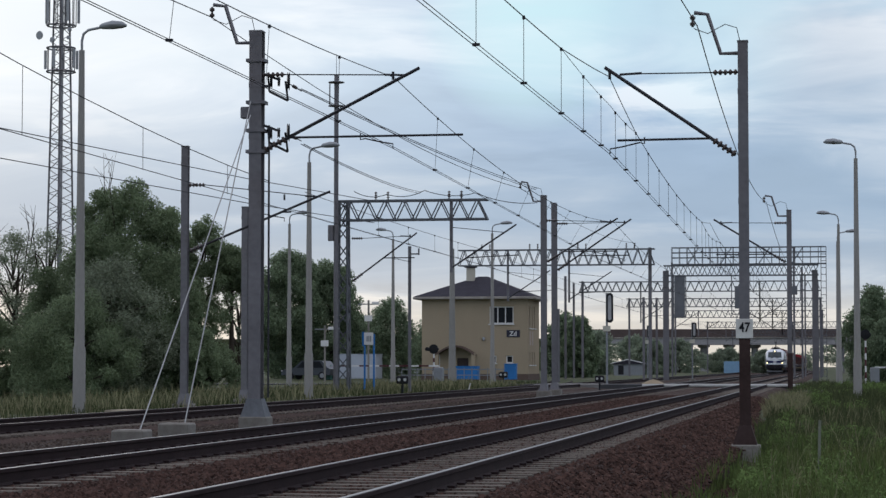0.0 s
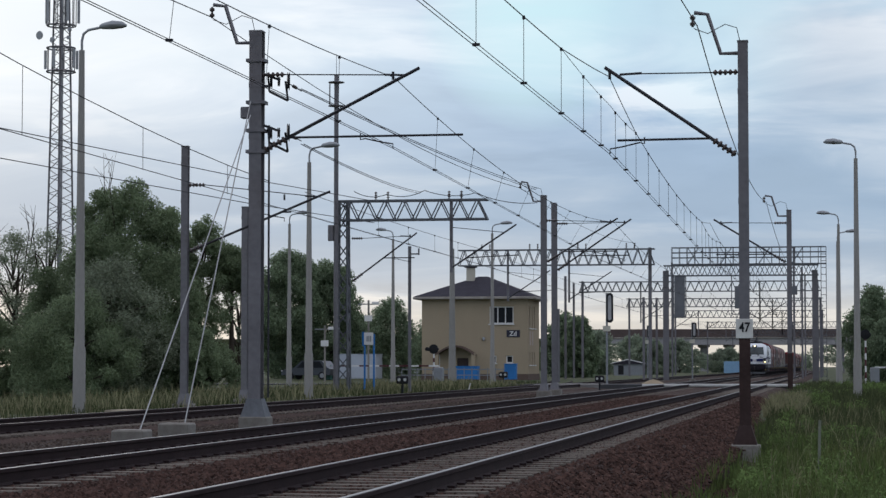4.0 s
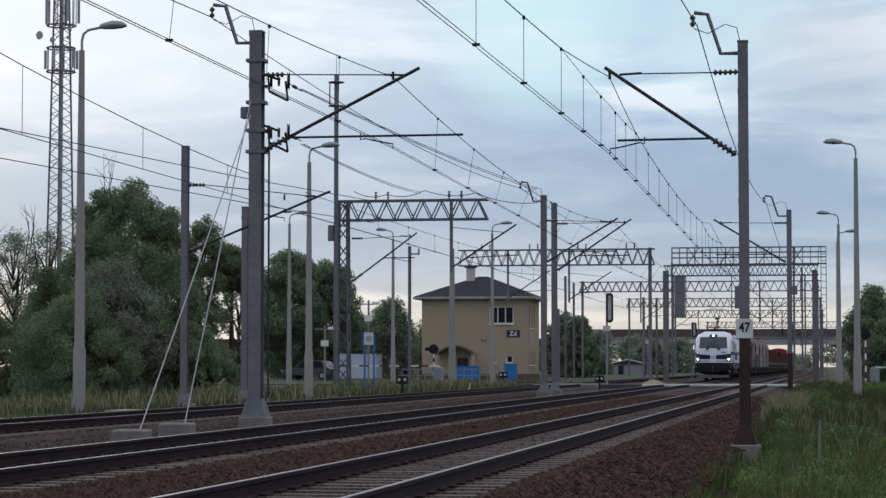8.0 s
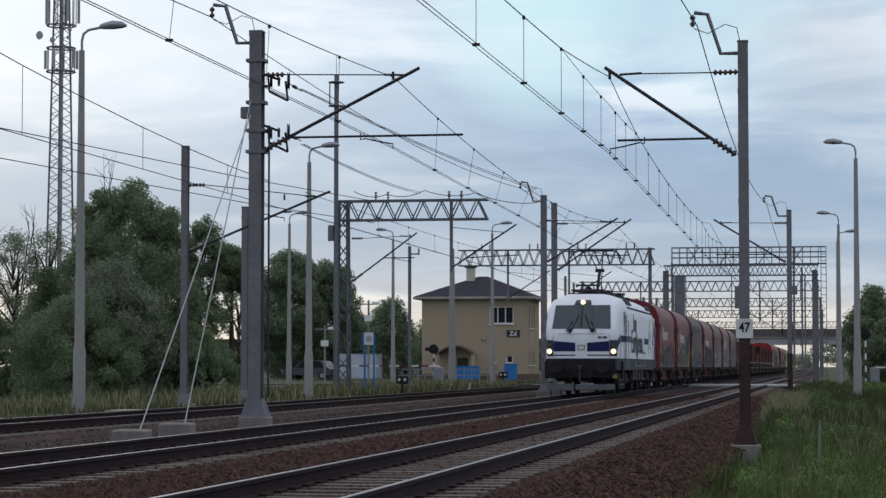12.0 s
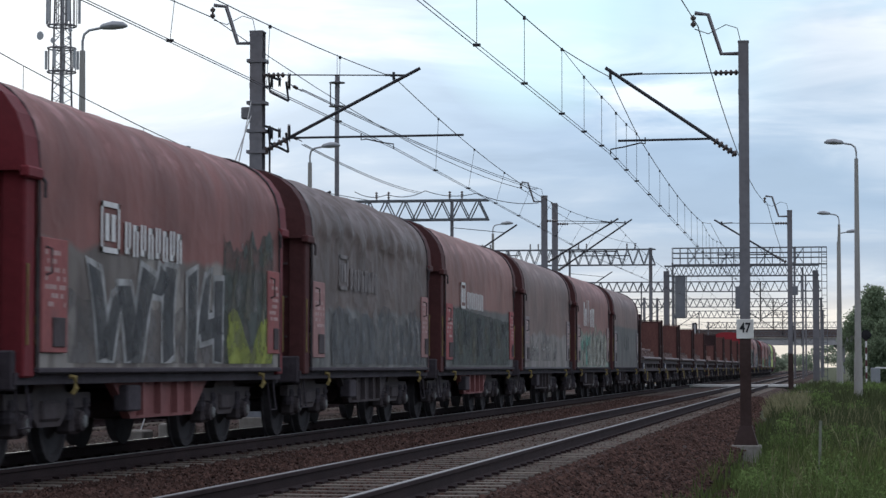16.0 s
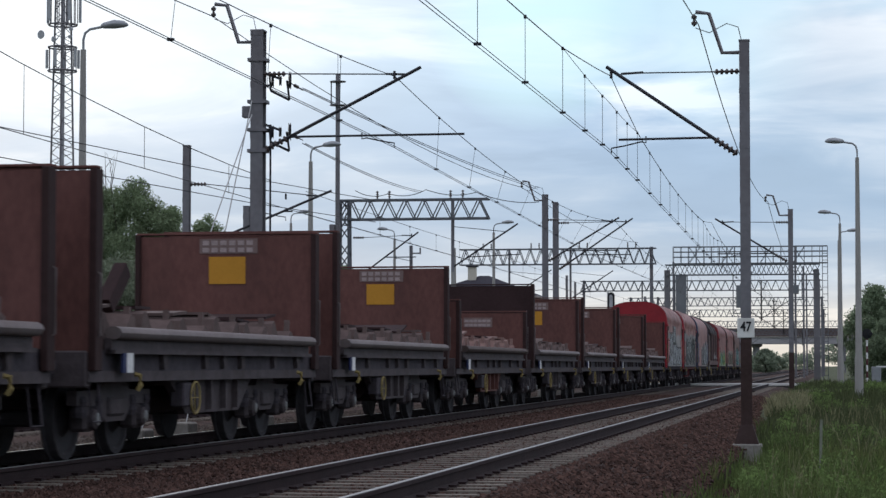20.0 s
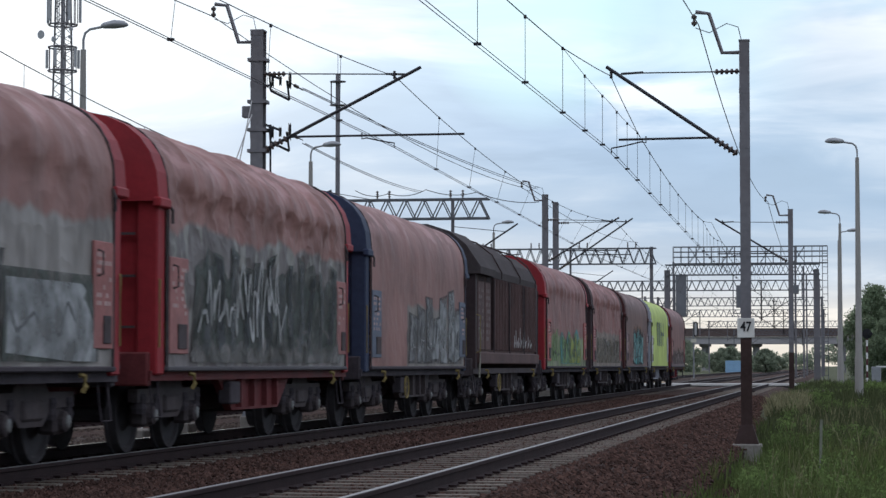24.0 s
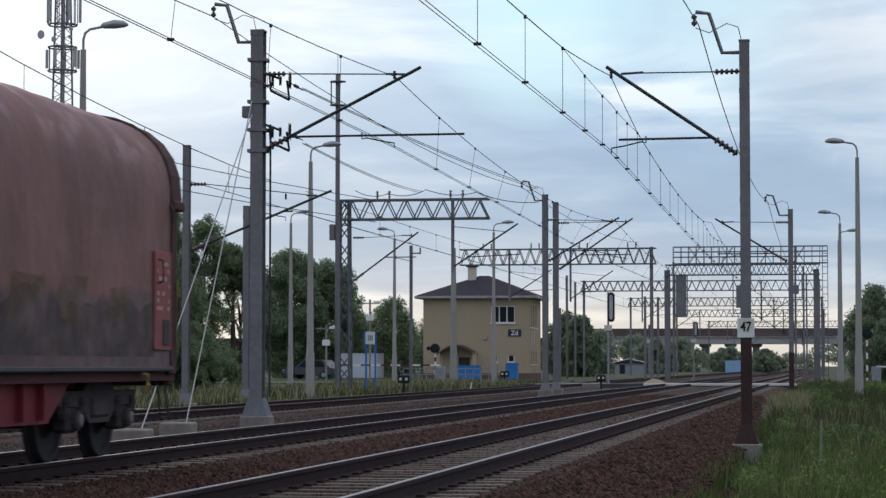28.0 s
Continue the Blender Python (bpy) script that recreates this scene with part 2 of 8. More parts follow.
    def mesh(self, name, material, smooth=False):
        me = bpy.data.meshes.new(name)
        me.from_pydata([tuple(p) for p in self.v], [], self.f)
        if material:
            me.materials.append(material)
        bm = bmesh.new()
        bm.from_mesh(me)
        bmesh.ops.recalc_face_normals(bm, faces=bm.faces)
        bm.to_mesh(me)
        bm.free()
        if smooth:
            me.polygons.foreach_set("use_smooth", [True] * len(me.polygons))
            me.set_sharp_from_angle(angle=radians(40))
        return me


def part(name, shape, material, parent, label="", smooth=False):
    """One mesh object under a thing or under a part."""
    ob = new(name, shape if isinstance(shape, bpy.types.Mesh) else shape.mesh(name, material, smooth))
    ob.parent = parent
    if label:
        ob["label"] = label
    return ob


def thing(name, m, label, category, group="", kind=""):
    ob = new(name)
    ob.empty_display_size = 0.2
    ob.matrix_world = m
    return tagged(ob, label, category, group, kind)


def single(name, shape, material, label, category="", group="", kind="", smooth=False):
    ob = new(name, shape.mesh(name, material, smooth))
    return tagged(ob, label, category, group, kind)


def raw(name, verts, faces, material):
    """One large mesh out of arrays."""
    me = bpy.data.meshes.new(name)
    me.from_pydata(verts, [], faces)
    me.materials.append(material)
    return me


# ---- ground ----
T_X, R_X, S_X = -9.271, -4.675, -15.88     # centre lines of the three tracks
GAUGE = 1.507


def ground_z(x, y):
    """Height of the open ground."""
    lift = min(max((y - 45) / 40, 0), 1)
    right = -0.95 + 0.78 * lift + 0.05 * math.sin(y * 0.31 + x)
    if x > -1.3:
        return right
    if x > -3.0:
        k = (x + 3.0) / 1.7
        return -0.42 * (1 - k) + right * k
    if x > -17.5:
        return -0.42
    if x > -19:
        k = (-17.5 - x) / 1.5
        return -0.42 * (1 - k) - 0.12 * k
    return -0.12 + 0.06 * math.sin(x * 0.23) * math.sin(y * 0.17)


gx = [-3000, -1200, -500, -250, -150, -100, -80, -60, -50, -40, -34, -30, -27, -24, -22, -20.5, -19, -18.2, -17.5, -15, -12, -9, -6, -3.0, -2.4, -1.9, -1.3, -0.6, 0, 0.8, 1.6, 2.5, 3.5, 5, 8, 12, 20, 40, 100, 300, 1000, 3000]
gy = [-400, -120, -50, -20] + list(range(-10, 110, 4)) + [115, 125, 135, 150, 170, 200, 240, 300, 400, 600, 900, 1500, 2600, 4900]
gv = [(x, y, ground_z(x, y)) for y in gy for x in gx]
nx = len(gx)
gf = [(j * nx + i, j * nx + i + 1, (j + 1) * nx + i + 1, (j + 1) * nx + i) for j in range(len(gy) - 1) for i in range(nx - 1)]
ground = new("ground", raw("ground", gv, gf, EARTH))
tagged(ground, "rough grassy ground with bare earth patches", "ground", kind="structure")


def bed(name, left, right, top, foot, material, label, far=700):
    s = Shape()
    out = [(left - 1.0, foot), (left, top), (right, top), (right + 1.25, foot), (right + 1.25, foot - 0.3), (left - 1.0, foot - 0.3)]
    s.slab(out, -60, far)
    return single(name, s, material, label, "ballast", kind="structure")


bed("ballast", -11.0, -3.05, -0.190, -0.60, BALLAST, "reddish brown crushed stone ballast under two main tracks")
bed("ballast_siding", -17.45, -14.2, -0.21, -0.5, BALLAST, "dirty brown ballast under the siding")
single("gravel_strip", Shape().box(-13.9, -11.2, -60, 400, -0.7, -0.27), GRAVEL, "grey gravel strip between the tracks", "gravel", kind="structure")


def scatter_stones(name, count, x0, x1, y0, y1, height, size, material, label, power=1.6, seed=5):
    rng = np.random.RandomState(seed)
    base = np.array([(1, 0, -0.3), (-0.5, 0.87, -0.3), (-0.5, -0.87, -0.3), (0.2, 0.1, 0.8), (0.55, 0.75, 0.25), (-0.85, 0.1, 0.3), (0.45, -0.8, 0.3)])
    tri = [(0, 4, 3), (4, 1, 5), (4, 5, 3), (5, 2, 6), (5, 6, 3), (6, 0, 3), (0, 1, 4), (1, 2, 5), (2, 0, 6)]
    xs = x0 + (x1 - x0) * rng.rand(count)
    ys = y0 + (y1 - y0) * rng.rand(count) ** power
    # the sleepers are swept clear
    bare = ((np.abs(xs - T_X) < 1.32) | (np.abs(xs - R_X) < 1.32)) & (np.abs((ys - 18 + 0.3) % 0.6 - 0.3) < 0.15)
    ys = np.where(bare, ys + 0.3, ys)
    vs, fs = np.empty((count * 7, 3)), []
    for i in range(count):
        k = size * (0.55 + 0.8 * rng.rand()) * (1 + (ys[i] - y0) * 0.006)
        a = rng.rand() * 6.283
        m = np.array([[math.cos(a), -math.sin(a), 0], [math.sin(a), math.cos(a), 0], [0, 0, 1]])
        p = (base * (0.7 + 0.6 * rng.rand(7, 3))) @ m.T * k
        vs[i * 7:i * 7 + 7] = p + (xs[i], ys[i], height(xs[i], ys[i]) + k * 0.2)
        fs += [(a0 + i * 7, b0 + i * 7, c0 + i * 7) for a0, b0, c0 in tri]
    ob = new(name, raw(name, vs.tolist(), fs, material))
    return tagged(ob, label, "stones", kind="stuff")


def bed_top(x, y):
    if x > -3.0:
        return -0.205 - (x + 3.0) * 0.40 / 1.25 if x < -1.75 else ground_z(x, y)
    if abs(x - R_X) < 1.5 or abs(x - T_X) < 1.5:
        return -0.204
    # heaped a little between the two tracks
    return -0.204 + 0.025 * min(1, (min(abs(x - R_X), abs(x - T_X)) - 1.5) / 0.4)


scatter_stones("ballast_stones", 78000, -10.6, -1.2, 20, 95, bed_top, 0.03, STONE, "loose reddish brown crushed stones beside the rails")
scatter_stones("gravel_stones", 26000, -14.6, -10.7, 30, 110, lambda x, y: -0.285 if x < -11.2 else -0.235, 0.03, GREY_STONE, "dull brown-grey stones on the strip between the tracks", 1.5, 6)
scatter_stones("siding_stones", 14000, -18.6, -14.2, 36, 110, lambda x, y: -0.225 if -17.4 < x < -14.2 else -0.3, 0.032, GREY_STONE, "dirty brown stones round the siding rails", 1.4, 8)

# ---- tracks ----
RAIL_OUT = [(-0.075, -0.172), (0.075, -0.172), (0.075, -0.16), (0.012, -0.14), (0.012, -0.05), (0.036, -0.038), (0.036, -0.006), (0.03, -0.001), (-0.03, -0.001), (-0.036, -0.006), (-0.036, -0.038), (-0.012, -0.05), (-0.012, -0.14), (-0.075, -0.16)]
SL = Shape().add([(x, y, z) for x, w, z in ((-1.3, .13, -.166), (-.55, .12, -.168), (-.3, .11, -.170), (.3, .11, -.170), (.55, .12, -.168), (1.3, .13, -.166)) for y, z in ((-w, -0.34), (-w + .03, z), (w - .03, z), (w, -0.34))],
                 [(i * 4 + j, i * 4 + j + 1, i * 4 + 5 + j, i * 4 + 4 + j) for i in range(5) for j in range(3)] + [(0, 1, 2, 3), (20, 21, 22, 23)]).mesh("sleeper", SLEEPER)


def track(name, cx, far, polished, label, pieces, sunk=0.0):
    th = thing(name, pose(cx, 0, 0), label, "railway track", kind="structure")
    for s in (-1, 1):
        sh = Shape().slab([(x + s * GAUGE / 2, z) for x, z in RAIL_OUT], -60, far)
        rail = part("rail", sh, RAIL_SIDE, th, "rust-brown steel rail")
        part("running_surface", Shape().box(s * GAUGE / 2 - 0.024, s * GAUGE / 2 + 0.026, -60, far, -0.0008, 0.004), RAIL_TOP if polished else RAIL_WORN, rail, "bright worn rail head" if polished else "dull worn rail head")
    clips, rest = Shape(), Shape()
    ys = [18 + 0.6 * i for i in range(int((260 - 18) / 0.6))]
    for i, y in enumerate(ys):
        if i < pieces:
            ob = new("sleeper", SL)
            ob.parent = th
            ob.matrix_local = pose(random.uniform(-.015, .015), y + random.uniform(-.015, .015), random.uniform(-.004, .003) - sunk, 0, 0, random.uniform(-.4, .4))
        else:
            rest.box(-1.3, 1.3, y - .13, y + .13, -0.32, -0.174)
        if y < 110:
            for s in (-1, 1):
                for d in (-1, 1):
                    x = s * GAUGE / 2 + d * 0.1
                    clips.box(x - 0.04, x + 0.04, y - 0.04, y + 0.04, -0.18, -0.14)
    if rest.f:
        ob = part("sleepers", rest, SLEEPER, th)
        ob["kind"] = "stuff"
    if clips.f:
        ob = part("rail_clips", clips, RAIL_SIDE, th, "rusty rail fastenings")
        ob["kind"] = "stuff"
    return th


track("track_main_near", R_X, 900, True, "straight main track beside the grass with concrete sleepers", 150)
track("track_main_far", T_X, 900, True, "straight main track of the train with concrete sleepers", 150, 0.002)
track("track_siding", S_X, 420, False, "siding track with rusty dull rails", 0)

# a turnout track that leaves the siding towards the signal box
lead = thing("track_lead", pose(0, 0, 0), "rusty curved track leaving the siding", "railway track", kind="structure")
for s in (-1, 1):
    sh = Shape()
    pts = [(S_X - 0.00075 * max(0, y - 95) ** 2 + s * GAUGE / 2, y) for y in range(95, 180, 5)]
    for (xa, ya), (xb, yb) in zip(pts, pts[1:]):
        sh.beam((xa, ya, -0.09), (xb, yb, -0.09), 0.075, 0.17)
    part("rail", sh, RAIL_SIDE, lead)

# ---- level crossing ----
PANEL = surface("crossing_panel", (0.19, 0.18, 0.17), 0.8, 0, 0.15, 1.5, 15, 0.2, dirt=(0.18, 0.16, 0.15))
crossing = thing("level_crossing", pose(0, 136.5, 0), "pale concrete level crossing panels between the rails", "level crossing", kind="structure")
for cx in (T_X, R_X, S_X):
    for a, b in ((-2.0, -0.84), (-0.66, 0.66), (0.84, 2.0)):
        for j in range(4):
            part("panel", Shape().box(cx + a, cx + b, j * 1.5 + 0.01, j * 1.5 + 1.49, -0.3, -0.005, 0.02), PANEL, crossing)
part("edge_beam", Shape().box(-11.3, -1.2, -0.35, -0.02, -0.14, 0.012, 0.03), surface("edge_white", (0.50, 0.49, 0.46), 0.8, 0, 0.12, 1, 12), crossing, "white-painted concrete edge beam")
road = Shape()
for a, b in ((-90, -17.9), (-13.88, -11.28), (-2.67, 60)):
    road.box(a, b, 136.6, 142.4, -0.32, -0.02)
single("road", road, ASPHALT, "grey asphalt road over the level crossing", "road", kind="structure")


# ---- masts and overhead line ----
def mast_post(sh, h, w, d, z0=0.0):
    """A rolled steel mast of H section."""
    t, a, b = 0.014, w / 2, d / 2
    out = [(-a, -b), (a, -b), (a, -b + t), (t / 2, -b + t), (t / 2, b - t), (a, b - t), (a, b), (-a, b), (-a, b - t), (-t / 2, b - t), (-t / 2, -b + t), (-a, -b + t)]
    n = len(out)
    return sh.add([(x, y, z) for z in (z0, h) for x, y in out], [tuple(range(n)), tuple(range(2 * n - 1, n - 1, -1))] + [(i, (i + 1) % n, (i + 1) % n + n, i + n) for i in range(n)])


def insulator(sh, p, q, n=5, r=0.06):
    p, q = Vector(p), Vector(q)
    prof = [(0, 0.02)]
    L = (q - p).length
    for i in range(n):
        a = L * (i + 0.15) / n
        b = L * (i + 0.85) / n
        prof += [(a, 0.025), (a + (b - a) * 0.3, r), (b - (b - a) * 0.2, r * 0.9), (b, 0.025)]
    prof.append((L, 0.02))
    return sh.lathe(p, q - p, prof, 8)


def cantilever(th, x, zt, zb, reach, wire_z, mess_z, side, material=WIRE, over=0.3, steady=0.2):
    """Sloping tube, top tie, steady tube and arm, on a mast at x of the thing, towards side (+1 right, -1 left)."""
    tip = x + side * (reach + over)
    sh = Shape().tube([(x + side * 0.15, 0, zb), (tip, 0, mess_z + 0.12)], 0.036, 8)
    c = part("cantilever", sh, material, th, "sloping steel cantilever tube", True)
    part("top_tie", Shape().tube([(x + side * 0.6, 0, zt), (tip - side * 0.5, 0, mess_z - 0.02)], 0.014, 5).tube([(tip - side * .75, 0, mess_z - .01), (tip - side * .3, 0, mess_z - .03)], .026, 5), material, c)
    part("insulator", insulator(Shape(), (x + side * 0.1, 0, zt), (x + side * 0.6, 0, zt)), INSUL, c)
    k0 = Vector((x + side * 0.15, 0, zb))
    k1 = Vector((tip, 0, mess_z + 0.12))
    d = (k1 - k0).normalized()
    part("insulator", insulator(Shape(), k0, k0 + d * 0.55, 5, 0.075), INSUL, c)
    st = k0 + d * max(0.6, (wire_z + .27 - zb) / d.z)
    part("steady_tube", Shape().tube([st, (x + side * (reach + steady), 0, wire_z + 0.27)], 0.026, 6), material, c)
    e = x + side * (reach - 0.7)
    arm = Shape().tube([(e, 0, wire_z + 0.33), (e, 0, wire_z + 0.2), (e + side * 0.1, 0, wire_z + 0.22), (x + side * (reach - 0.25), 0, wire_z + 0.14), (x + side * reach, 0, wire_z + 0.1), (x + side * reach, 0, wire_z)], 0.016, 6)
    part("steady_arm", arm, material, c)
    part("clamp", Shape().tube([(x + side * reach, 0, mess_z + 0.05), (x + side * reach, 0, mess_z - 0.12)], 0.03, 6), material, c)
    return c


def feeder_arm(th, x, h, side):
    sh = Shape().tube([(x, 0, h - 0.22), (x + side * 0.44, 0, h - 0.22), (x + side * 0.70, 0, h + 0.58), (x + side * 0.97, 0, h + 0.62)], 0.045, 6)
    a = part("feeder_arm", sh, STEEL, th, "bent steel arm carrying the feeder wire", True)
    part("insulator", insulator(Shape(), (x + side * 1.0, 0, h + 0.58), (x + side * 1.0, 0, h + 0.33), 2, 0.06), INSUL, a)
    loop = [(x + side * 0.98, 0, h + 0.3), (x + side * 0.7, 0.05, h + 0.2), (x + side * 0.35, 0.05, h + 0.38), (x + side * 0.12, 0.03, h + 0.3), (x + side * 0.05, 0, h)]
    part("jumper_wire", Shape().tube(loop, 0.009, 4), WIRE, a)


def mast(px, py, z0, h, material, label, w=0.22, d=0.2, arm=None, feeder=0, foot=True, group="overhead line masts", side=1):
    th = thing("overhead_line_mast", pose(px, py, 0), label, "mast", group)
    part("post", mast_post(Shape(), h, w, d, z0), material, th)
    part("cap", Shape().box(-w / 2 - .01, w / 2 + .01, -d / 2 - .01, d / 2 + .01, h, h + 0.03), material, th)
    for z in np.arange(z0 + 2.6, h, 1.1):
        part("batten", Shape().box(-w / 2 - .006, w / 2 + .006, -d / 2 - .006, -d / 2 + .008, z, z + 0.12), material, th)
    if foot:
        b = Shape()
        e, g = (.14, .38) if foot is not True else (.06, .30)
        b.add([(-w / 2 - e, -d / 2 - .1, z0), (w / 2 + e, -d / 2 - .1, z0), (w / 2 + e, d / 2 + .1, z0), (-w / 2 - e, d / 2 + .1, z0),
               (-w / 2 - .02, -d / 2 - .02, z0 + g), (w / 2 + .02, -d / 2 - .02, z0 + g), (w / 2 + .02, d / 2 + .02, z0 + g), (-w / 2 - .02, d / 2 + .02, z0 + g)],
              [(0, 1, 2, 3), (4, 5, 6, 7), (0, 1, 5, 4), (1, 2, 6, 5), (2, 3, 7, 6), (3, 0, 4, 7)])
        part("foot_plate", b, foot if foot is not True else material, th)
        part("foundation", Shape().box(-.3, .3, -.3, .3, z0 - 0.75, z0, 0.02), CONCRETE, th, "weathered concrete foundation block")
        for sx in (-1, 1):
            for k in (-1, 1):
                part("anchor_bolt", Shape().lathe((sx * (w / 2 + .09), k * (d / 2 + .06), z0), (0, 0, 1), [(0, .022), (.09, .022)], 6), material, th)
    if arm:
        for a in arm:
            cantilever(th, a.get("x", 0), a["zt"], a["zb"], a["reach"], a["wire"], a["mess"], a.get("side", side), over=a.get("over", .3), steady=a.get("steady", .2))
    if feeder:
        feeder_arm(th, 0, h, feeder)
    return th


# right-hand row, over the right main track; contact wire 5.35 m
W_R, W_T, W_S = 5.36, 5.66, 5.6
m1 = mast(-1.75, 45.85, -0.49, 7.57, STEEL, "grey steel overhead line mast, rusty below, with a numbered plate", 0.2, 0.2,
          [dict(zt=6.97, zb=5.30, reach=2.68, wire=W_R, mess=7.0, side=-1, over=.1, steady=-.15)], feeder=-1, foot=RUSTY_MAST)
part("lower_coat", mast_post(Shape(), 1.75, 0.216, 0.216, -0.48), RUSTY_MAST, m1, "rust-brown lower part of the mast")
plate = part("number_plate", Shape().box(-.17, .17, -.135, -.115, 1.62, 2.01, 0.008), surface("plate_white", (0.62, 0.62, 0.58), 0.6, 0, 0.1, 3, 20, dirt=(0.25, 0.2, 0.16)), m1, "white plate with black number 47")


def text_mesh(word, size, material, bold=0.0, extrude=0.004, width=1.0):
    cu = bpy.data.curves.new("lettering", "FONT")
    cu.body, cu.size, cu.extrude, cu.offset, cu.align_x = word, size, extrude, bold, "CENTER"
    tmp = bpy.data.objects.new("lettering", cu)
    scene.collection.objects.link(tmp)
    me = bpy.data.meshes.new_from_object(tmp.evaluated_get(bpy.context.evaluated_depsgraph_get()))
    bpy.data.objects.remove(tmp)
    me.transform(Matrix.Diagonal((width, 1, 1, 1)))
    me.materials.clear()
    me.materials.append(material)
    return me


BLACK = surface("black_paint", (0.02, 0.02, 0.022), 0.6, 0, 0.1, 5, 30, 0)
ob = part("number", text_mesh("47", 0.27, BLACK, 0.006, width=0.8), None, plate, "black number 47")
ob.matrix_local = pose(0, -0.14, 1.75, 90, 0, 0)
part("tie_clamp", Shape().box(-.12, -.05, -.13, -.1, 1.66, 1.74), RUSTY_MAST, m1)

for py, z0, h in ((93.55, -0.22, 7.4), (-2.5, -0.5, 7.5)):
    th = mast(-1.75, py, z0, h, STEEL, "grey steel overhead line mast with one cantilever", 0.2, 0.2,
              [dict(zt=6.9, zb=5.3, reach=2.75, wire=W_R, mess=6.95, side=-1)], feeder=-1)
    part("lower_coat", mast_post(Shape(), 1.6, 0.206, 0.206, z0 + .01), RUSTY_MAST, th, "rust-brown lower part of the mast")

# middle row, between main track and siding
l1 = mast(-12.1, 47.05, 0.0, 8.2, STEEL, "heavy grey steel tension mast with pulleys, stays and cantilever", 0.27, 0.30,
          [dict(zt=7.28, zb=5.66, reach=2.96, wire=W_T, mess=7.24, side=1, over=.57, steady=1.5)], feeder=-1, foot=GALV)


def tension_gear(th, z, material=WIRE):
    """A rocker with two pulleys, towards which the line wires run."""
    f = Shape().beam((0.15, 0, z + .25), (0.5, .05, z + .12), 0.05).beam((0.22, .2, z - .1), (0.62, .25, z - .3), 0.05)
    f.beam((0.22, 0.1, z + .2), (0.22, .2, z - .1), 0.035).beam((0.6, 0.1, z + .1), (0.62, .25, z - .3), 0.035)
    g = part("tension_frame", f, material, th, "dark steel tensioning frame")
    for dx, r in ((0.28, 0.14), (0.45, 0.11), (0.66, 0.19)):
        part("pulley", Shape().lathe((dx - .02, 0.1, z + .1), (1, 0.3, 0), [(0, r), (.012, r), (.02, r * .8), (.03, r * .8), (.038, r), (.05, r)], 14), material, g, "round pulley wheel")
    part("pull_wire", Shape().tube([(.62, .15, z + .08), (.63, 1.45, z + .05)], .012, 5), material, g)
    part("insulator", insulator(Shape(), (.625, .7, z + .07), (.63, 1.0, z + .06), 3, .04), INSUL, g)


tension_gear(l1, 7.05)
tension_gear(l1, 5.95)
for z in (7.55, 6.65, 6.05, 5.6):
    part("mast_band", Shape().box(-.2, .2, -.18, .18, z, z + 0.07), STEEL, l1)
part("bracket_box", Shape().box(-.34, -.14, -.1, .1, 6.35, 6.6, .02), STEEL, l1)
part("weight_rod", Shape().tube([(0.27, 0, 0.4), (0.27, 0, 6.2)], 0.022, 6), WIRE, l1, "dark vertical rod along the mast")
STAYROD = surface("stay_steel", (0.34, 0.34, 0.33), 0.5, 0.4, 0.1, 2, 8, bump=0)
for k, (px, py, x1, y1, z1) in enumerate(((-12.2, 38.75, -12.15, 46.9, 6.4), (-12.2, 41.55, -12.15, 46.9, 6.7))):
    blk = thing("stay_anchor", pose(px, py, -0.02), "grey concrete anchor block with a steel mast stay", "anchor block", "mast stay anchors")
    part("block", Shape().box(-.3, .28, -.3, .3, -0.5, 0.02 if k else -.03, .03), CONCRETE, blk)
    part("stay", Shape().tube([(0.05, 0.28, -.05), (x1 - px, y1 - py - .2, z1)], 0.013, 5), STAYROD, blk, "taut steel stay rod")

mast(-12.1, 95.9, 0.04, 8.3, STEEL, "grey steel overhead line mast of a pair", 0.24, 0.26, [dict(zt=7.25, zb=5.5, reach=2.85, wire=W_T, mess=7.2, side=1)], feeder=-1)
mast(-12.1, 99.6, 0.05, 8.2, STEEL, "grey steel overhead line mast of a pair", 0.24, 0.26, [dict(zt=7.35, zb=5.3, reach=3.1, wire=W_T, mess=7.4, side=1)])
mast(-18.8, 64.7, -0.03, 7.53, STEEL, "grey steel mast beside the siding with two cantilevers", 0.2, 0.2, [dict(zt=6.40, zb=4.45, reach=3.0, wire=5.3, mess=6.04, side=1, over=1.37)])
mast(-12.1, -1.5, 0.0, 8.0, STEEL, "grey steel overhead line mast", 0.24, 0.26, [dict(zt=7.25, zb=5.5, reach=2.85, wire=W_T, mess=7.2, side=1)], feeder=-1)
mast(-19.1, 72.8, 0.0, 6.3, STEEL, "short grey steel mast behind the siding", 0.2, 0.2)
sup = thing("concrete_pole", pose(-25.65, 153.3, 0), "tapered grey concrete pole at the gantry end", "pole")
part("pole", Shape().lathe((0, 0, -.3), (0, 0, 1), [(0, .26), (9.4, .15)], 12), POLE_CONC, sup, smooth=True)
pt = thing("switch_pole", pose(-18.9, 101.3, 0), "slim dark steel pole with a short side arm", "pole")
part("pole", Shape().beam((0, 0, -.3), (0, 0, 6.5), .13), STEEL, pt)
part("side_arm", Shape().beam((0, 0, 6.15), (.42, 0, 6.15), .06).beam((.42, 0, 6.1), (.42, 0, 6.4), .06), STEEL, pt)

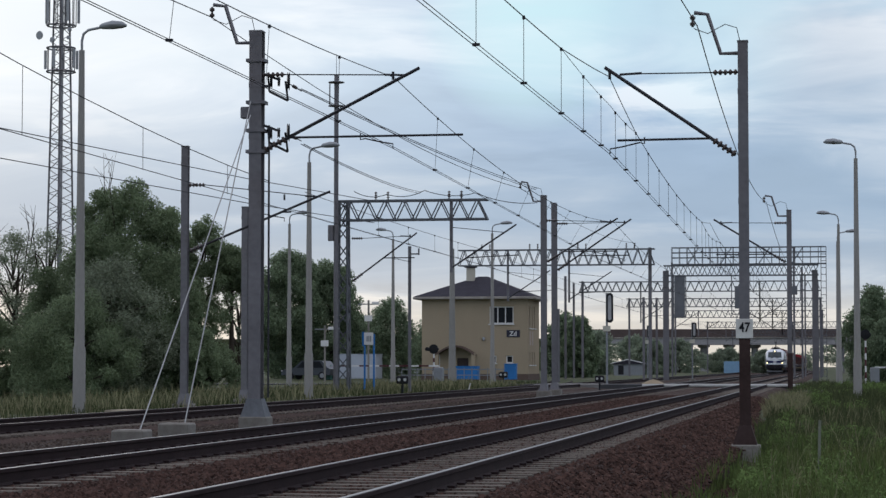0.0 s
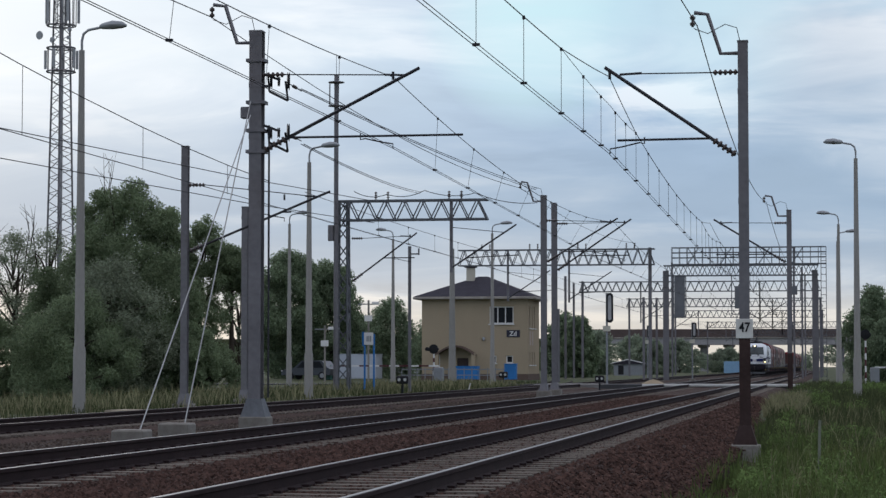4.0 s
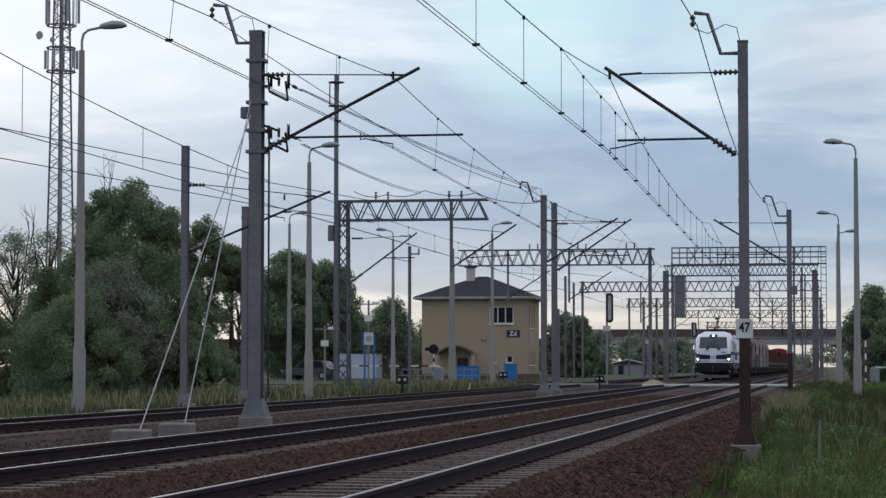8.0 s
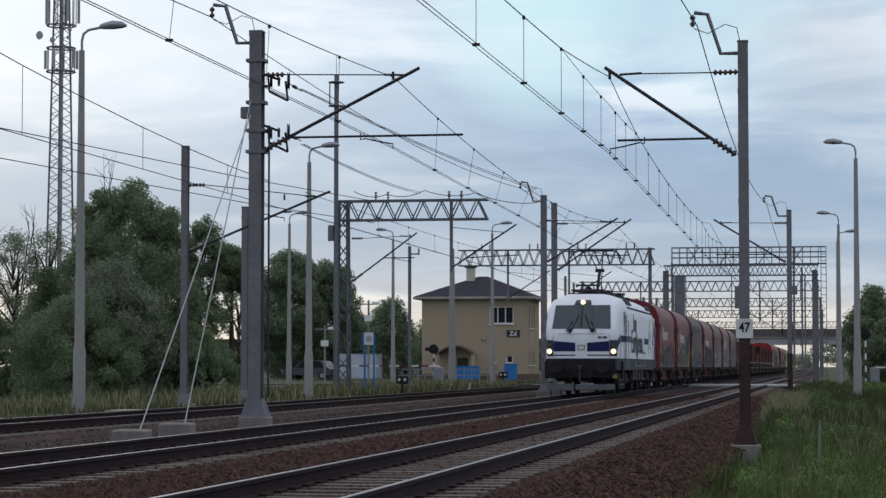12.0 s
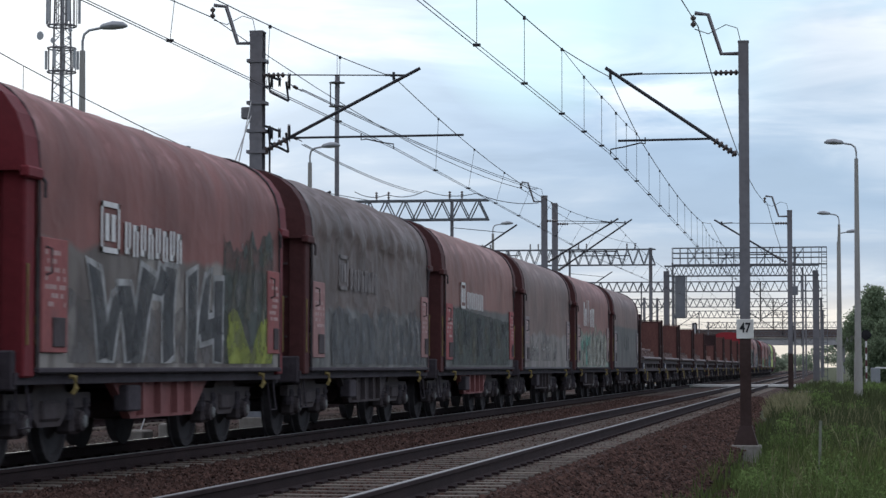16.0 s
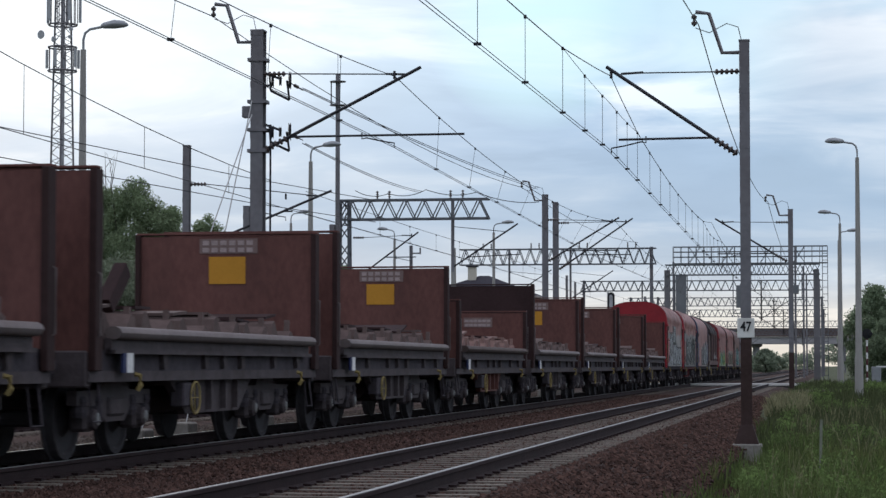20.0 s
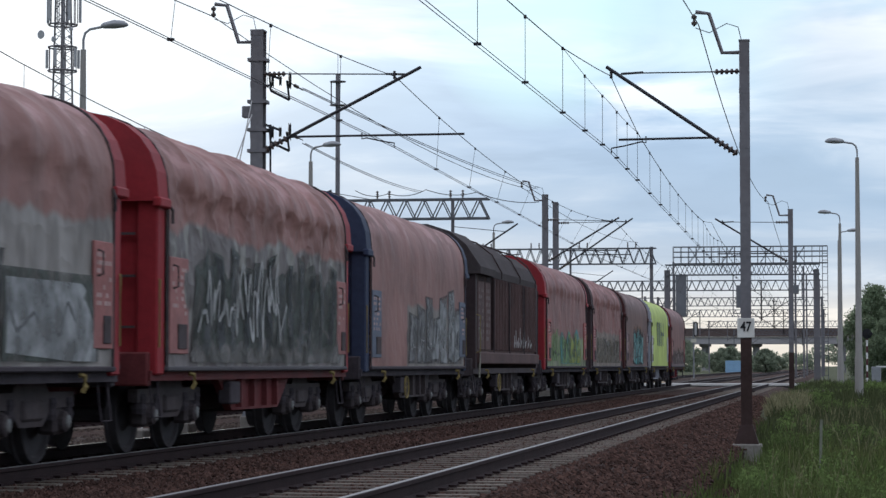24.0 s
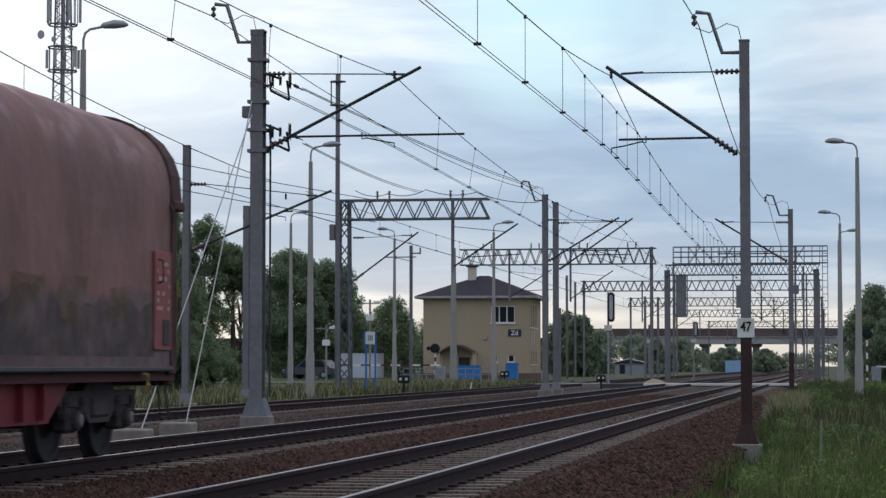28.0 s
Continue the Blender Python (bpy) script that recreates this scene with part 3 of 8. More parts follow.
# ---- lattice gantries ----
def truss(sh, x0, x1, z0, z1, depth, pitch, t=0.05, crossed=False):
    """A lattice beam along x, in a box of the given depth along y."""
    n = max(2, int((x1 - x0) / pitch))
    for y in (-depth / 2, depth / 2):
        for z in (z0, z1):
            sh.beam((x0, y, z), (x1, y, z), t * 1.5)
        for i in range(n):
            xa, xm, xb = x0 + (x1 - x0) * i / n, x0 + (x1 - x0) * (i + .5) / n, x0 + (x1 - x0) * (i + 1) / n
            za, zb = (z0, z1) if y < 0 or not crossed else (z1, z0)
            sh.beam((xa, y, za), (xm, y, zb), t).beam((xm, y, zb), (xb, y, za), t)
    for i in range(n + 1):
        x = x0 + (x1 - x0) * i / n
        sh.beam((x, -depth / 2, z1), (x, depth / 2, z1), t).beam((x, -depth / 2, z0), (x, depth / 2, z0), t)
    return sh


def lattice_column(sh, x, y, z0, z1, w, t=0.05, taper=0.75):
    n = int((z1 - z0) / 0.62)
    for sx in (-1, 1):
        for sy in (-1, 1):
            sh.beam((x + sx * w / 2, y + sy * w / 2, z0), (x + sx * w / 2 * taper, y + sy * w / 2 * taper, z1), t * 1.5)
    for i in range(n):
        for k in range(4):
            c = [(-1, -1), (1, -1), (1, 1), (-1, 1)]
            a, b = (c[k], c[(k + 1) % 4]) if i % 2 else (c[(k + 1) % 4], c[k])
            za, zb = z0 + (z1 - z0) * i / n, z0 + (z1 - z0) * (i + 1) / n
            wa, wb = [w / 2 * (1 + (taper - 1) * j / n) for j in (i, i + 1)]
            sh.beam((x + a[0] * wa, y + a[1] * wa, za), (x + b[0] * wb, y + b[1] * wb, zb), t)
    return sh


def gantry(py, x0, x1, z0, z1, columns, drops, label, lattice=(), pitch=.8, t=0.05, horns=True):
    th = thing("lattice_gantry", pose(0, py, 0), label, "gantry", "lattice gantries over the tracks")
    part("lattice_beam", truss(Shape(), x0, x1, z0, z1, 0.7, pitch, t), GALV, th)
    for x in columns:
        part("column", mast_post(Shape(), z1 + 0.1, 0.22, 0.22, -0.3), STEEL, th).location = (x, 0, 0)
    for x in lattice:
        part("lattice_column", lattice_column(Shape(), x, 0, -0.3, z1 + .05, 0.55), GALV, th)
    for x, z, side in drops:
        part("drop_post", Shape().beam((x, 0, z1), (x, 0, z), 0.13), STEEL, th)
        if side:
            part("cantilever", Shape().tube([(x, 0, z + .2), (x + side * 2.9, 0, z + 2.1)], 0.04, 6), WIRE, th)
            part("top_tie", Shape().tube([(x, 0, z + 2.0), (x + side * 2.4, 0, z + 1.75)], 0.016, 5), WIRE, th)
            part("steady_tube", Shape().tube([(x + side * .7, 0, z + .65), (x + side * 3.0, 0, z + .75)], 0.024, 5), WIRE, th)
    if horns:
        for x in np.arange(x0 + 1.6, x1 - .5, 3.3):
            for d in (0, .55):
                part("insulator", insulator(Shape(), (x + d, 0, z1), (x + d, 0, z1 + 0.42), 4, 0.07), INSUL, th)
    return th


g1 = gantry(99.0, -21.6, -15.0, 7.55, 8.4, (), ((-16.6, 5.2, 1),), "lattice cantilever gantry on one lattice column beside the siding", lattice=(-21.48,))
cantilever(g1, -21.2, 6.75, 4.85, 2.75, 5.6, 6.85, 1)
part("end_brace", Shape().beam((-15.45, 0, 8.4), (-15.0, 0, 7.55), 0.06), GALV, g1)
gantry(154.0, -25.3, -11.9, 7.95, 9.0, (-12.2,), ((-21.9, 5.5, 1), (-17.7, 5.4, 1)), "long lattice gantry over the siding tracks", pitch=.72)
for i, (py, x0, x1, zt) in enumerate(((222, -24.5, -1.2, 9.3), (268, -24, -1.2, 9.0), (318, -22, -1.2, 8.8), (400, -22, 2, 8.8), (500, -22, 4, 8.8))):
    gantry(py, x0, x1, zt - 0.95, zt, (x0 + 0.3, x1 - 0.3), ((-18.5, 5.3, 1), (-7.0, 5.4, 1), (-7.0, 5.4, -1)), "far lattice gantry spanning all tracks", pitch=.8, t=0.055, horns=False)

# slim masts standing among the far gantries
for px, py, h in ((-23.9, 205, 9.2), (-25.4, 225, 9.3), (-15.6, 190, 6.8), (-16.2, 212, 7.4), (-17.4, 250, 12.4), (-3.9, 232, 13.0), (-3.2, 240, 11.4), (-3.5, 290, 12.6), (-20.6, 172, 5.4)):
    mast(px, py, -0.2, h, STEEL, "slim grey steel mast among the far gantries", 0.2, 0.2, foot=False, group="slim far masts")

# signal gantry with walkway
sg = thing("signal_gantry", pose(0, 204, 0), "grey steel signal gantry with railed walkway and ladder", "signal gantry")
part("lattice_beam", truss(Shape(), -14.9, -1.3, 9.15, 10.05, 1.0, 0.85, 0.06, True), GALV, sg)
for x in (-14.75, -1.6):
    part("column", mast_post(Shape(), 9.6, 0.5, 0.45, -0.3), STEEL, sg).location = (x, 0, 0)
part("walkway", Shape().box(-14.2, -0.6, -.55, .55, 10.12, 10.2), GALV, sg, "steel grating walkway")
for y in (-.55, .55):
    r = Shape()
    for z in (10.75, 11.2, 11.65):
        r.beam((-14.2, y, z), (-0.6, y, z), 0.06)
    for x in np.arange(-14.2, -0.5, 0.68):
        r.beam((x, y, 10.2), (x, y, 11.65), 0.05)
    part("railing", r, GALV, sg, "steel railing")
    for x in (-12.3, -9.4, -6.0, -3.1):
        part("mesh_guard", Shape().beam((x - .5, y, 10.2), (x + .5, y, 11.65), .045).beam((x + .5, y, 10.2), (x - .5, y, 11.65), .045), GALV, sg)
lad = Shape()
for x in (-1.05, -0.6):
    lad.beam((x, 0, -0.3), (x, 0, 11.6), 0.06)
for z in np.arange(0.2, 11.4, 0.6):
    lad.beam((-1.05, 0, z), (-0.6, 0, z), 0.05)
part("ladder", lad, GALV, sg, "steel ladder")
SIGNAL_BACK = surface("signal_back", (0.15, 0.155, 0.165), 0.6, 0.1, 0.12, 1, 8)
for x, h in ((-13.5, 3.6), (-8.35, 3.4), (-3.4, 2.2)):
    s = part("signal_cage", Shape().beam((x - .55, -.3, 9.2), (x - .55, -.3, 9.1 - h), .08).beam((x + .55, -.3, 9.2), (x + .55, -.3, 9.1 - h), .08).beam((x - .55, -.3, 9.1 - h), (x + .55, -.3, 9.1 - h), .08), GALV, sg)
    if x < -10:
        part("signal_panel", Shape().box(x - .47, x + .47, -.5, -.2, 9.0 - h, 9.1, .04), SIGNAL_BACK, s, "long grey signal backing panel")
    else:
        part("signal_panel", Shape().box(x - .28, x + .28, -.45, -.2, 9.6 - h, 8.2, .04), SIGNAL_BACK, s, "grey signal head")


# ---- wires ----
def sagging(p, q, sag, n=10):
    return [tuple(Vector(p).lerp(Vector(q), i / n) - Vector((0, 0, sag * 4 * (i / n) * (1 - i / n)))) for i in range(n + 1)]


def overhead(name, sup, wire_z, mess_z, mid_z, label, mess_x=None, stitch=0.0):
    """Contact wires, messenger and droppers through the supports (x, y); stitch: half length of the sling wire at each support."""
    th = thing(name, pose(0, 0, 0), label, "overhead line")
    knee = mess_z - 0.66 * (mess_z - mid_z)

    def hang(u, span):
        """Height of the messenger at a share u of the span."""
        d = min(u, 1 - u) * span
        if not stitch or span < 3 * stitch:
            return mess_z - (mess_z - mid_z) * 4 * u * (1 - u)
        if d < stitch:
            return mess_z + (knee - mess_z) * (d / stitch) ** 0.9
        k = (d - stitch) / (span / 2 - stitch)
        return knee + (mid_z - knee) * (1 - (1 - k) ** 2)

    for (xa, ya), (xb, yb) in zip(sup, sup[1:]):
        span = yb - ya
        for d in (-.035, .035):
            part("contact_wire", Shape().tube([(xa + d, ya, wire_z), (xb + d, yb, wire_z)], 0.0075, 4), WIRE, th)
        ma, mb = (xa, xb) if mess_x is None else (mess_x, mess_x)
        us = sorted({i / 20 for i in range(21)} | ({stitch / span, 1 - stitch / span} if stitch else set()))
        part("messenger_wire", Shape().tube([(ma + (mb - ma) * u, ya + span * u, hang(u, span)) for u in us], 0.0095, 5), WIRE, th)
        sling = bool(stitch) and ya < 150
        if sling:
            n = max(3, round((span - 2 * stitch) / 4.2))
            spots = [(stitch + (span - 2 * stitch) * k / n) / span for k in range(n + 1)]
        else:
            n = max(3, int(span / (4.9 if ya < 150 else 9)))
            spots = [k / n for k in range(1, n)]
        hung = [(u, hang(u, span)) for u in spots]
        if sling:
            # a sling hangs below the messenger on both sides of each support
            low = knee - 0.25 * (mess_z - mid_z)
            for e in (0, 1):
                run = [(abs(e - d / span), low + (knee - low) * (d / stitch) ** 1.8) for d in (0, stitch * .2, stitch * .4, stitch * .6, stitch * .8, stitch)]
                part("stitch_wire", Shape().tube([(ma + (mb - ma) * u, ya + span * u, z) for u, z in run], 0.007, 4), WIRE, th)
                hung += [(abs(e - d / span), low + (knee - low) * (d / stitch) ** 1.8) for d in (stitch * .2, stitch * .58)]
        for u, z in hung:
            x, y, mx = xa + (xb - xa) * u, ya + span * u, ma + (mb - ma) * u
            part("dropper", Shape().tube([(x, y, wire_z), (mx, y, z)], 0.005, 4).box(x - .05, x + .05, y - .03, y + .03, wire_z - .012, wire_z + .025).box(mx - .02, mx + .02, y - .03, y + .03, z - .04, z + .015), WIRE, th)
    return th


overhead("catenary_near", [(-4.6, -50), (-5.3, -2.5), (-4.44, 45.85), (-4.95, 93.55), (R_X + .2, 145), (R_X - .2, 204), (R_X + .2, 268), (R_X, 400), (R_X, 560)], W_R + .03, 6.93, 6.30, "overhead line with droppers above the track beside the grass", stitch=7.2)
overhead("catenary_far", [(-9.1, -50), (-9.45, -1.5), (-9.1, 47.05), (-9.9, 95.9), (T_X - .2, 154), (T_X + .2, 222), (T_X - .2, 268), (T_X, 400), (T_X, 560)], W_T, 7.17, 6.45, "overhead line with droppers above the track of the train", -9.12)
overhead("catenary_siding", [(-15.5, 66), (S_X + .5, 99), (S_X, 154), (S_X, 222), (S_X, 268), (S_X, 400)], 5.57, 6.25, 6.2, "overhead line with droppers above the siding")
# the siding's messenger rises steeply towards the eye; a second line joins the siding there
sid = thing("catenary_joining", pose(0, 0, 0), "overhead line joining the siding at a slant", "overhead line")
part("contact_wire", Shape().tube([(-15.6, 25, 5.57), (-15.5, 66, 5.57)], .010, 4), WIRE, sid)
part("contact_wire", Shape().tube([(-20.9, 24, 5.6), (-17.88, 47.15, 5.6), (-16.02, 61.43, 5.6), (-14.6, 72, 5.7)], .011, 4), WIRE, sid)
part("messenger_wire", Shape().tube([(-20.9, 24, 6.4), (-17.88, 47.15, 6.26), (-16.02, 61.43, 6.28), (-14.6, 72, 6.4)], .011, 4), WIRE, sid)
part("messenger_wire", Shape().tube([(-15.6, y, 6.25 + .00135 * (y - 65) ** 2) for y in range(26, 66, 4)], .012, 4), WIRE, sid)
for y in (42.3, 50.2, 57.6):
    part("dropper", Shape().tube([(-15.6, y, 5.57), (-15.6, y, 6.25 + .00135 * (y - 65) ** 2)], .007, 4), WIRE, sid)


def line(name, pts, r, sag, label):
    s = Shape()
    for p, q in zip(pts, pts[1:]):
        s.tube(sagging(p, q, sag, 10), r, 4)
    return single(name, s, WIRE, label, "wire", "feeder and span wires")


line("feeder_wire", [(-2.66, -50, 8.1), (-2.66, -2.5, 8.05), (-2.66, 45.85, 7.93), (-2.66, 93.55, 7.75), (-2.66, 160, 7.9), (-2.66, 204, 9.0)], 0.012, 0.75, "thin feeder wire along the mast tops")
line("feeder_wire", [(-13.1, -50, 8.6), (-13.1, -1.5, 8.6), (-13.1, 47.05, 8.55), (-13.1, 95.9, 8.65), (-13.1, 154, 9.4)], 0.012, 0.5, "thin feeder wire along the mast tops")
for p, q in (((-11.5, 48.5, 7.15), (-12.4, 95.9, 8.6)), ((-11.44, 48.5, 5.93), (-18.0, 99.0, 8.75))):
    for d in (-.03, .03):
        line("anchored_wire", [(p[0] + d, p[1], p[2]), (q[0] + d, q[1], q[2] + d)], 0.011, 0.15, "line wire anchored at the tension mast")
line("span_wire", [(-21.0, 99.0, 8.85), (-19.5, 99, 8.7), (-17.8, 99, 8.85), (-15.6, 99.5, 8.75), (-12.5, 97.0, 8.1)], 0.016, 0.18, "slack jumper wire over the gantry")


# ---- lamp posts, tower ----
def lamp_post(px, py, z0, h, ax, material=POLE_CONC, label="tapered concrete lamp post with one grey lantern"):
    th = thing("lamp_post", pose(px, py, 0), label, "street lamp", "lamp posts along the station")
    part("post", Shape().lathe((0, 0, z0 - .3), (0, 0, 1), [(0, .165), (1.9, .155), (1.98, .13), (h - z0 + .3, .072)], 12), material, th, smooth=True)
    part("arm", Shape().tube([(0, 0, h - .15), (0, 0, h + .25), (ax * .05, 0, h + .42), (ax * .2, 0, h + .52), (ax * .75, 0, h + .6)], 0.035, 8), LAMP_GREY, th, smooth=True)
    s = Shape()
    for i, (t, w, zt, zb) in enumerate(((.55, .05, .64, .56), (.62, .09, .68, .53), (.95, .15, .75, .52), (1.25, .12, .72, .545), (1.38, .03, .64, .58))):
        n = 10
        s.v += [(ax * t, w * math.cos(2 * math.pi * j / n), h + (zt + zb) / 2 + (zt - zb) / 2 * math.sin(2 * math.pi * j / n)) for j in range(n)]
        if i:
            s.f += [((i - 1) * n + j, (i - 1) * n + (j + 1) % n, i * n + (j + 1) % n, i * n + j) for j in range(n)]
    s.f += [tuple(range(10)), tuple(range(40, 50))]
    part("lantern", s, LAMP_GREY, th, "pale grey lantern", True)
    return th


lamp_post(-18.92, 55.6, -0.1, 9.15, 0.86)
lamp_post(-18.92, 81.3, -0.1, 8.55, 0.82)
lamp_post(-30.2, 124.9, 0.0, 9.1, 0.8)
lamp_post(-27.1, 139.6, 0.0, 9.0, -0.8)
lamp_post(-20.4, 136.7, 0.0, 9.15, 0.9)
lamp_post(0.85, 84.5, -0.25, 8.68, -0.84)
lamp_post(0.3, 124.0, -0.2, 8.7, -0.84)
lamp_post(0.27, 141.0, -0.2, 8.7, 0.9)

tall = thing("antenna_pole", pose(-21.63, 98.2, 0), "tall slim steel pole with two cross arms", "pole")
part("pole", Shape().tube([(0, 0, -.3), (0, 0, 14.0)], 0.11, 10, 0.10), STEEL, tall, smooth=True)
for z in (13.6, 12.55):
    part("cross_arm", Shape().lathe((0, 0, z), (0, 0, 1), [(0, .05), (0.02, .36), (.06, .36), (.1, .05)], 10), STEEL, tall)
part("whip", Shape().tube([(0, 0, 14), (0, 0, 14.9)], 0.012, 4), STEEL, tall)
part("side_rod", Shape().tube([(-.3, 0, 12.6), (-.3, 0, 13.6)], 0.03, 5), STEEL, tall)
part("cable_box", Shape().box(-.35, -.12, -.12, .12, 6.6, 7.3, .02), STEEL, tall)

tw = thing("mobile_phone_tower", pose(-77.0, 219.8, 0), "tall triangular lattice tower with antennas and dishes", "tower")
HT, W0, W1 = 42.0, 3.2, 1.35
tri = [(math.cos(a), math.sin(a)) for a in (math.pi / 6 + 0.25, math.pi * 5 / 6 + 0.25, math.pi * 1.5 + 0.25)]


def tower_w(z):
    return (W0 + (W1 - W0) * z / HT) / 1.732


for cx, cy in tri:
    part("leg", Shape().tube([(cx * tower_w(0), cy * tower_w(0), 0), (cx * tower_w(HT), cy * tower_w(HT), HT)], 0.10, 6), STEEL, tw)
br = Shape()
for i in range(52):
    za, zb = HT * i / 52, HT * (i + 1) / 52
    for k in range(3):
        a, b = tri[k], tri[(k + 1) % 3]
        if i % 2:
            a, b = b, a
        br.beam((a[0] * tower_w(za), a[1] * tower_w(za), za), (b[0] * tower_w(zb), b[1] * tower_w(zb), zb), 0.06)
part("bracing", br, STEEL, tw)
part("cable_ladder", Shape().box(-.05, .3, -.2, -.1, 0, 40), surface("cables", (0.30, 0.30, 0.31), .7), tw, "pale cable ladder")
for z in (30.9, 33.3, 35.6):
    ring = [(1.45 * math.cos(a), 1.45 * math.sin(a), z) for a in (2 * math.pi * j / 12 for j in range(13))]
    part("platform_ring", Shape().tube(ring, 0.09, 5), STEEL, tw)
    for j in range(3):
        part("ring_spoke", Shape().beam((0, 0, z), (1.45 * math.cos(j * 2.094), 1.45 * math.sin(j * 2.094), z), 0.1), STEEL, tw)
PANEL_ANT = surface("antenna_panels", (0.33, 0.34, 0.35), 0.6, 0, .1, 2, 8, 0)
for z0, z1, n, r in ((30.9, 33.3, 9, 1.62), (35.6, 39.6, 10, 1.75)):
    for j in range(n):
        a = 2 * math.pi * j / n + 0.4
        c, s = math.cos(a) * r, math.sin(a) * r
        part("antenna_pipe", Shape().tube([(c * .85, s * .85, z0), (c * .85, s * .85, z1)], 0.05, 5), STEEL, tw)
        if j % 2 == 0:
            part("antenna_panel", Shape().box(c - .13, c + .13, s - .08, s + .08, z0 + .3, z1 - .2, .02), PANEL_ANT, tw)
for x, z, r in ((-1.75, 34.5, .45), (-0.4, 34.0, .3), (1.4, 35.0, .22), (1.3, 34.2, .2)):
    part("dish", Shape().lathe((x, -1.0, z), (-0.5, -1, 0), [(0, .1), (.1, r * .8), (.25, r), (.32, r * .95)], 14), PANEL_ANT, tw, "round microwave dish", True)


# ---- signal box ----
PLASTER = surface("cream_plaster", (0.34, 0.275, 0.19), 0.9, 0, 0.07, 0.4, 12, 0.15, dirt=(0.27, 0.22, 0.16), dirt_amount=0.3, streak=2)
PLINTH = surface("plinth_brown", (0.12, 0.085, 0.07), 0.9, 0, 0.15, 1, 12)
ROOF = surface("dark_roof_tiles", (0.040, 0.037, 0.046), 0.8, 0, 0.2, 1.5, 18, 0.4)
WHITE = surface("white_frames", (0.62, 0.61, 0.59), 0.6, 0, 0.05, 2, 10, 0.05)
GLASS = surface("window_glass", (0.012, 0.013, 0.016), 0.5, 0, 0.1, 1, 5, 0)
BLUE = surface("blue_paint", (0.035, 0.16, 0.40), 0.55, 0, 0.15, 1, 10, 0.1)
box = thing("signal_box", pose(-30.9, 200.0, 0.0), "two-storey cream plastered signal box with dark hipped roof", "building")
X0, X1, Y0, Y1, ZE = -4.4, 4.9, -5.0, 2.6, 7.0


def wall_with_holes(u0, u1, z0, z1, holes, place, thick=0.3):
    """A wall as slabs round its openings; place(u, depth, z) gives the point."""
    sh = Shape()
    us = sorted({u0, u1, *[h[0] for h in holes], *[h[1] for h in holes]})
    zs = sorted({z0, z1, *[h[2] for h in holes], *[h[3] for h in holes]})
    for a, b in zip(us, us[1:]):
        for c, d in zip(zs, zs[1:]):
            if any(h[0] <= (a + b) / 2 <= h[1] and h[2] <= (c + d) / 2 <= h[3] for h in holes):
                continue
            pts = [place(u, w, z) for u in (a, b) for w in (0, thick) for z in (c, d)]
            sh.add(pts, [(0, 1, 3, 2), (4, 6, 7, 5), (0, 4, 5, 1), (2, 3, 7, 6), (0, 2, 6, 4), (1, 5, 7, 3)])
    bm = bmesh.new()
    vs = [bm.verts.new(p) for p in sh.v]
    for f in sh.f:
        bm.faces.new([vs[i] for i in f])
    bmesh.ops.remove_doubles(bm, verts=bm.verts, dist=1e-4)
    bm.verts.index_update()
    seen = {}
    for f in bm.faces:
        seen.setdefault(frozenset(v.index for v in f.verts), []).append(f)
    bmesh.ops.delete(bm, geom=[f for fs in seen.values() if len(fs) > 1 for f in fs], context="FACES_ONLY")
    bm.verts.index_update()
    one = Shape()
    one.v = [tuple(v.co) for v in bm.verts]
    one.f = [tuple(v.index for v in f.verts) for f in bm.faces]
    bm.free()
    return one


front = [(1.55, 3.65, 4.75, 6.25), (1.75, 2.15, 1.35, 2.0), (3.0, 3.6, 1.35, 2.0), (-3.35, -2.8, 1.0, 2.1), (-1.3, -0.3, 0.1, 1.8)]
part("wall", wall_with_holes(X0, X1, 0.0, ZE, front, lambda u, w, z: (u, Y0 + w, z)), PLASTER, box)
side_h = [(-4.2, -3.4, 4.4, 6.3), (-2.6, -1.8, 4.4, 6.3), (-1.0, -0.2, 4.4, 6.3), (-4.0, -3.4, 1.2, 2.3), (-2.4, -1.8, 1.2, 2.3), (-.8, -.2, 1.2, 2.3)]
part("wall", wall_with_holes(Y0 + .3, Y1, 0.0, ZE, side_h, lambda u, w, z: (X1 - w, u, z)), PLASTER, box)
part("wall", Shape().box(X0, X0 + .3, Y0 + .3, Y1, 0, ZE), PLASTER, box)
part("wall", Shape().box(X0 + .3, X1 - .3, Y1 - .3, Y1, 0, ZE), PLASTER, box)
part("plinth", Shape().box(X0 - .04, X1 + .04, Y0 - .04, Y1 + .04, -.4, 0.42), PLINTH, box, "brown plinth")


def window(parent, x0, x1, z0, z1, y, panes, facing="y"):
    def at(sh):
        if facing == "x":
            sh.v = [(-py_, px_, pz_) for px_, py_, pz_ in sh.v]
        return sh
    f = Shape()
    t = 0.09
    f.box(x0, x1, y + .1, y + .2, z0, z0 + t).box(x0, x1, y + .1, y + .2, z1 - t, z1)
    for i in range(panes + 1):
        x = x0 + (x1 - x0 - t) * i / panes
        f.box(x, x + t, y + .1, y + .2, z0 + t, z1 - t)
    w = part("window", at(f), WHITE, parent, "white-framed window")
    for i in range(panes):
        xa = x0 + (x1 - x0 - t) * i / panes + t
        xb = x0 + (x1 - x0 - t) * (i + 1) / panes
        part("pane", at(Shape().box(xa, xb, y + .14, y + .16, z0 + t, z1 - t)), GLASS, w)
    part("sill", at(Shape().box(x0 - .08, x1 + .08, y - .1, y + .12, z0 - .09, z0 - .005)), WHITE, w)


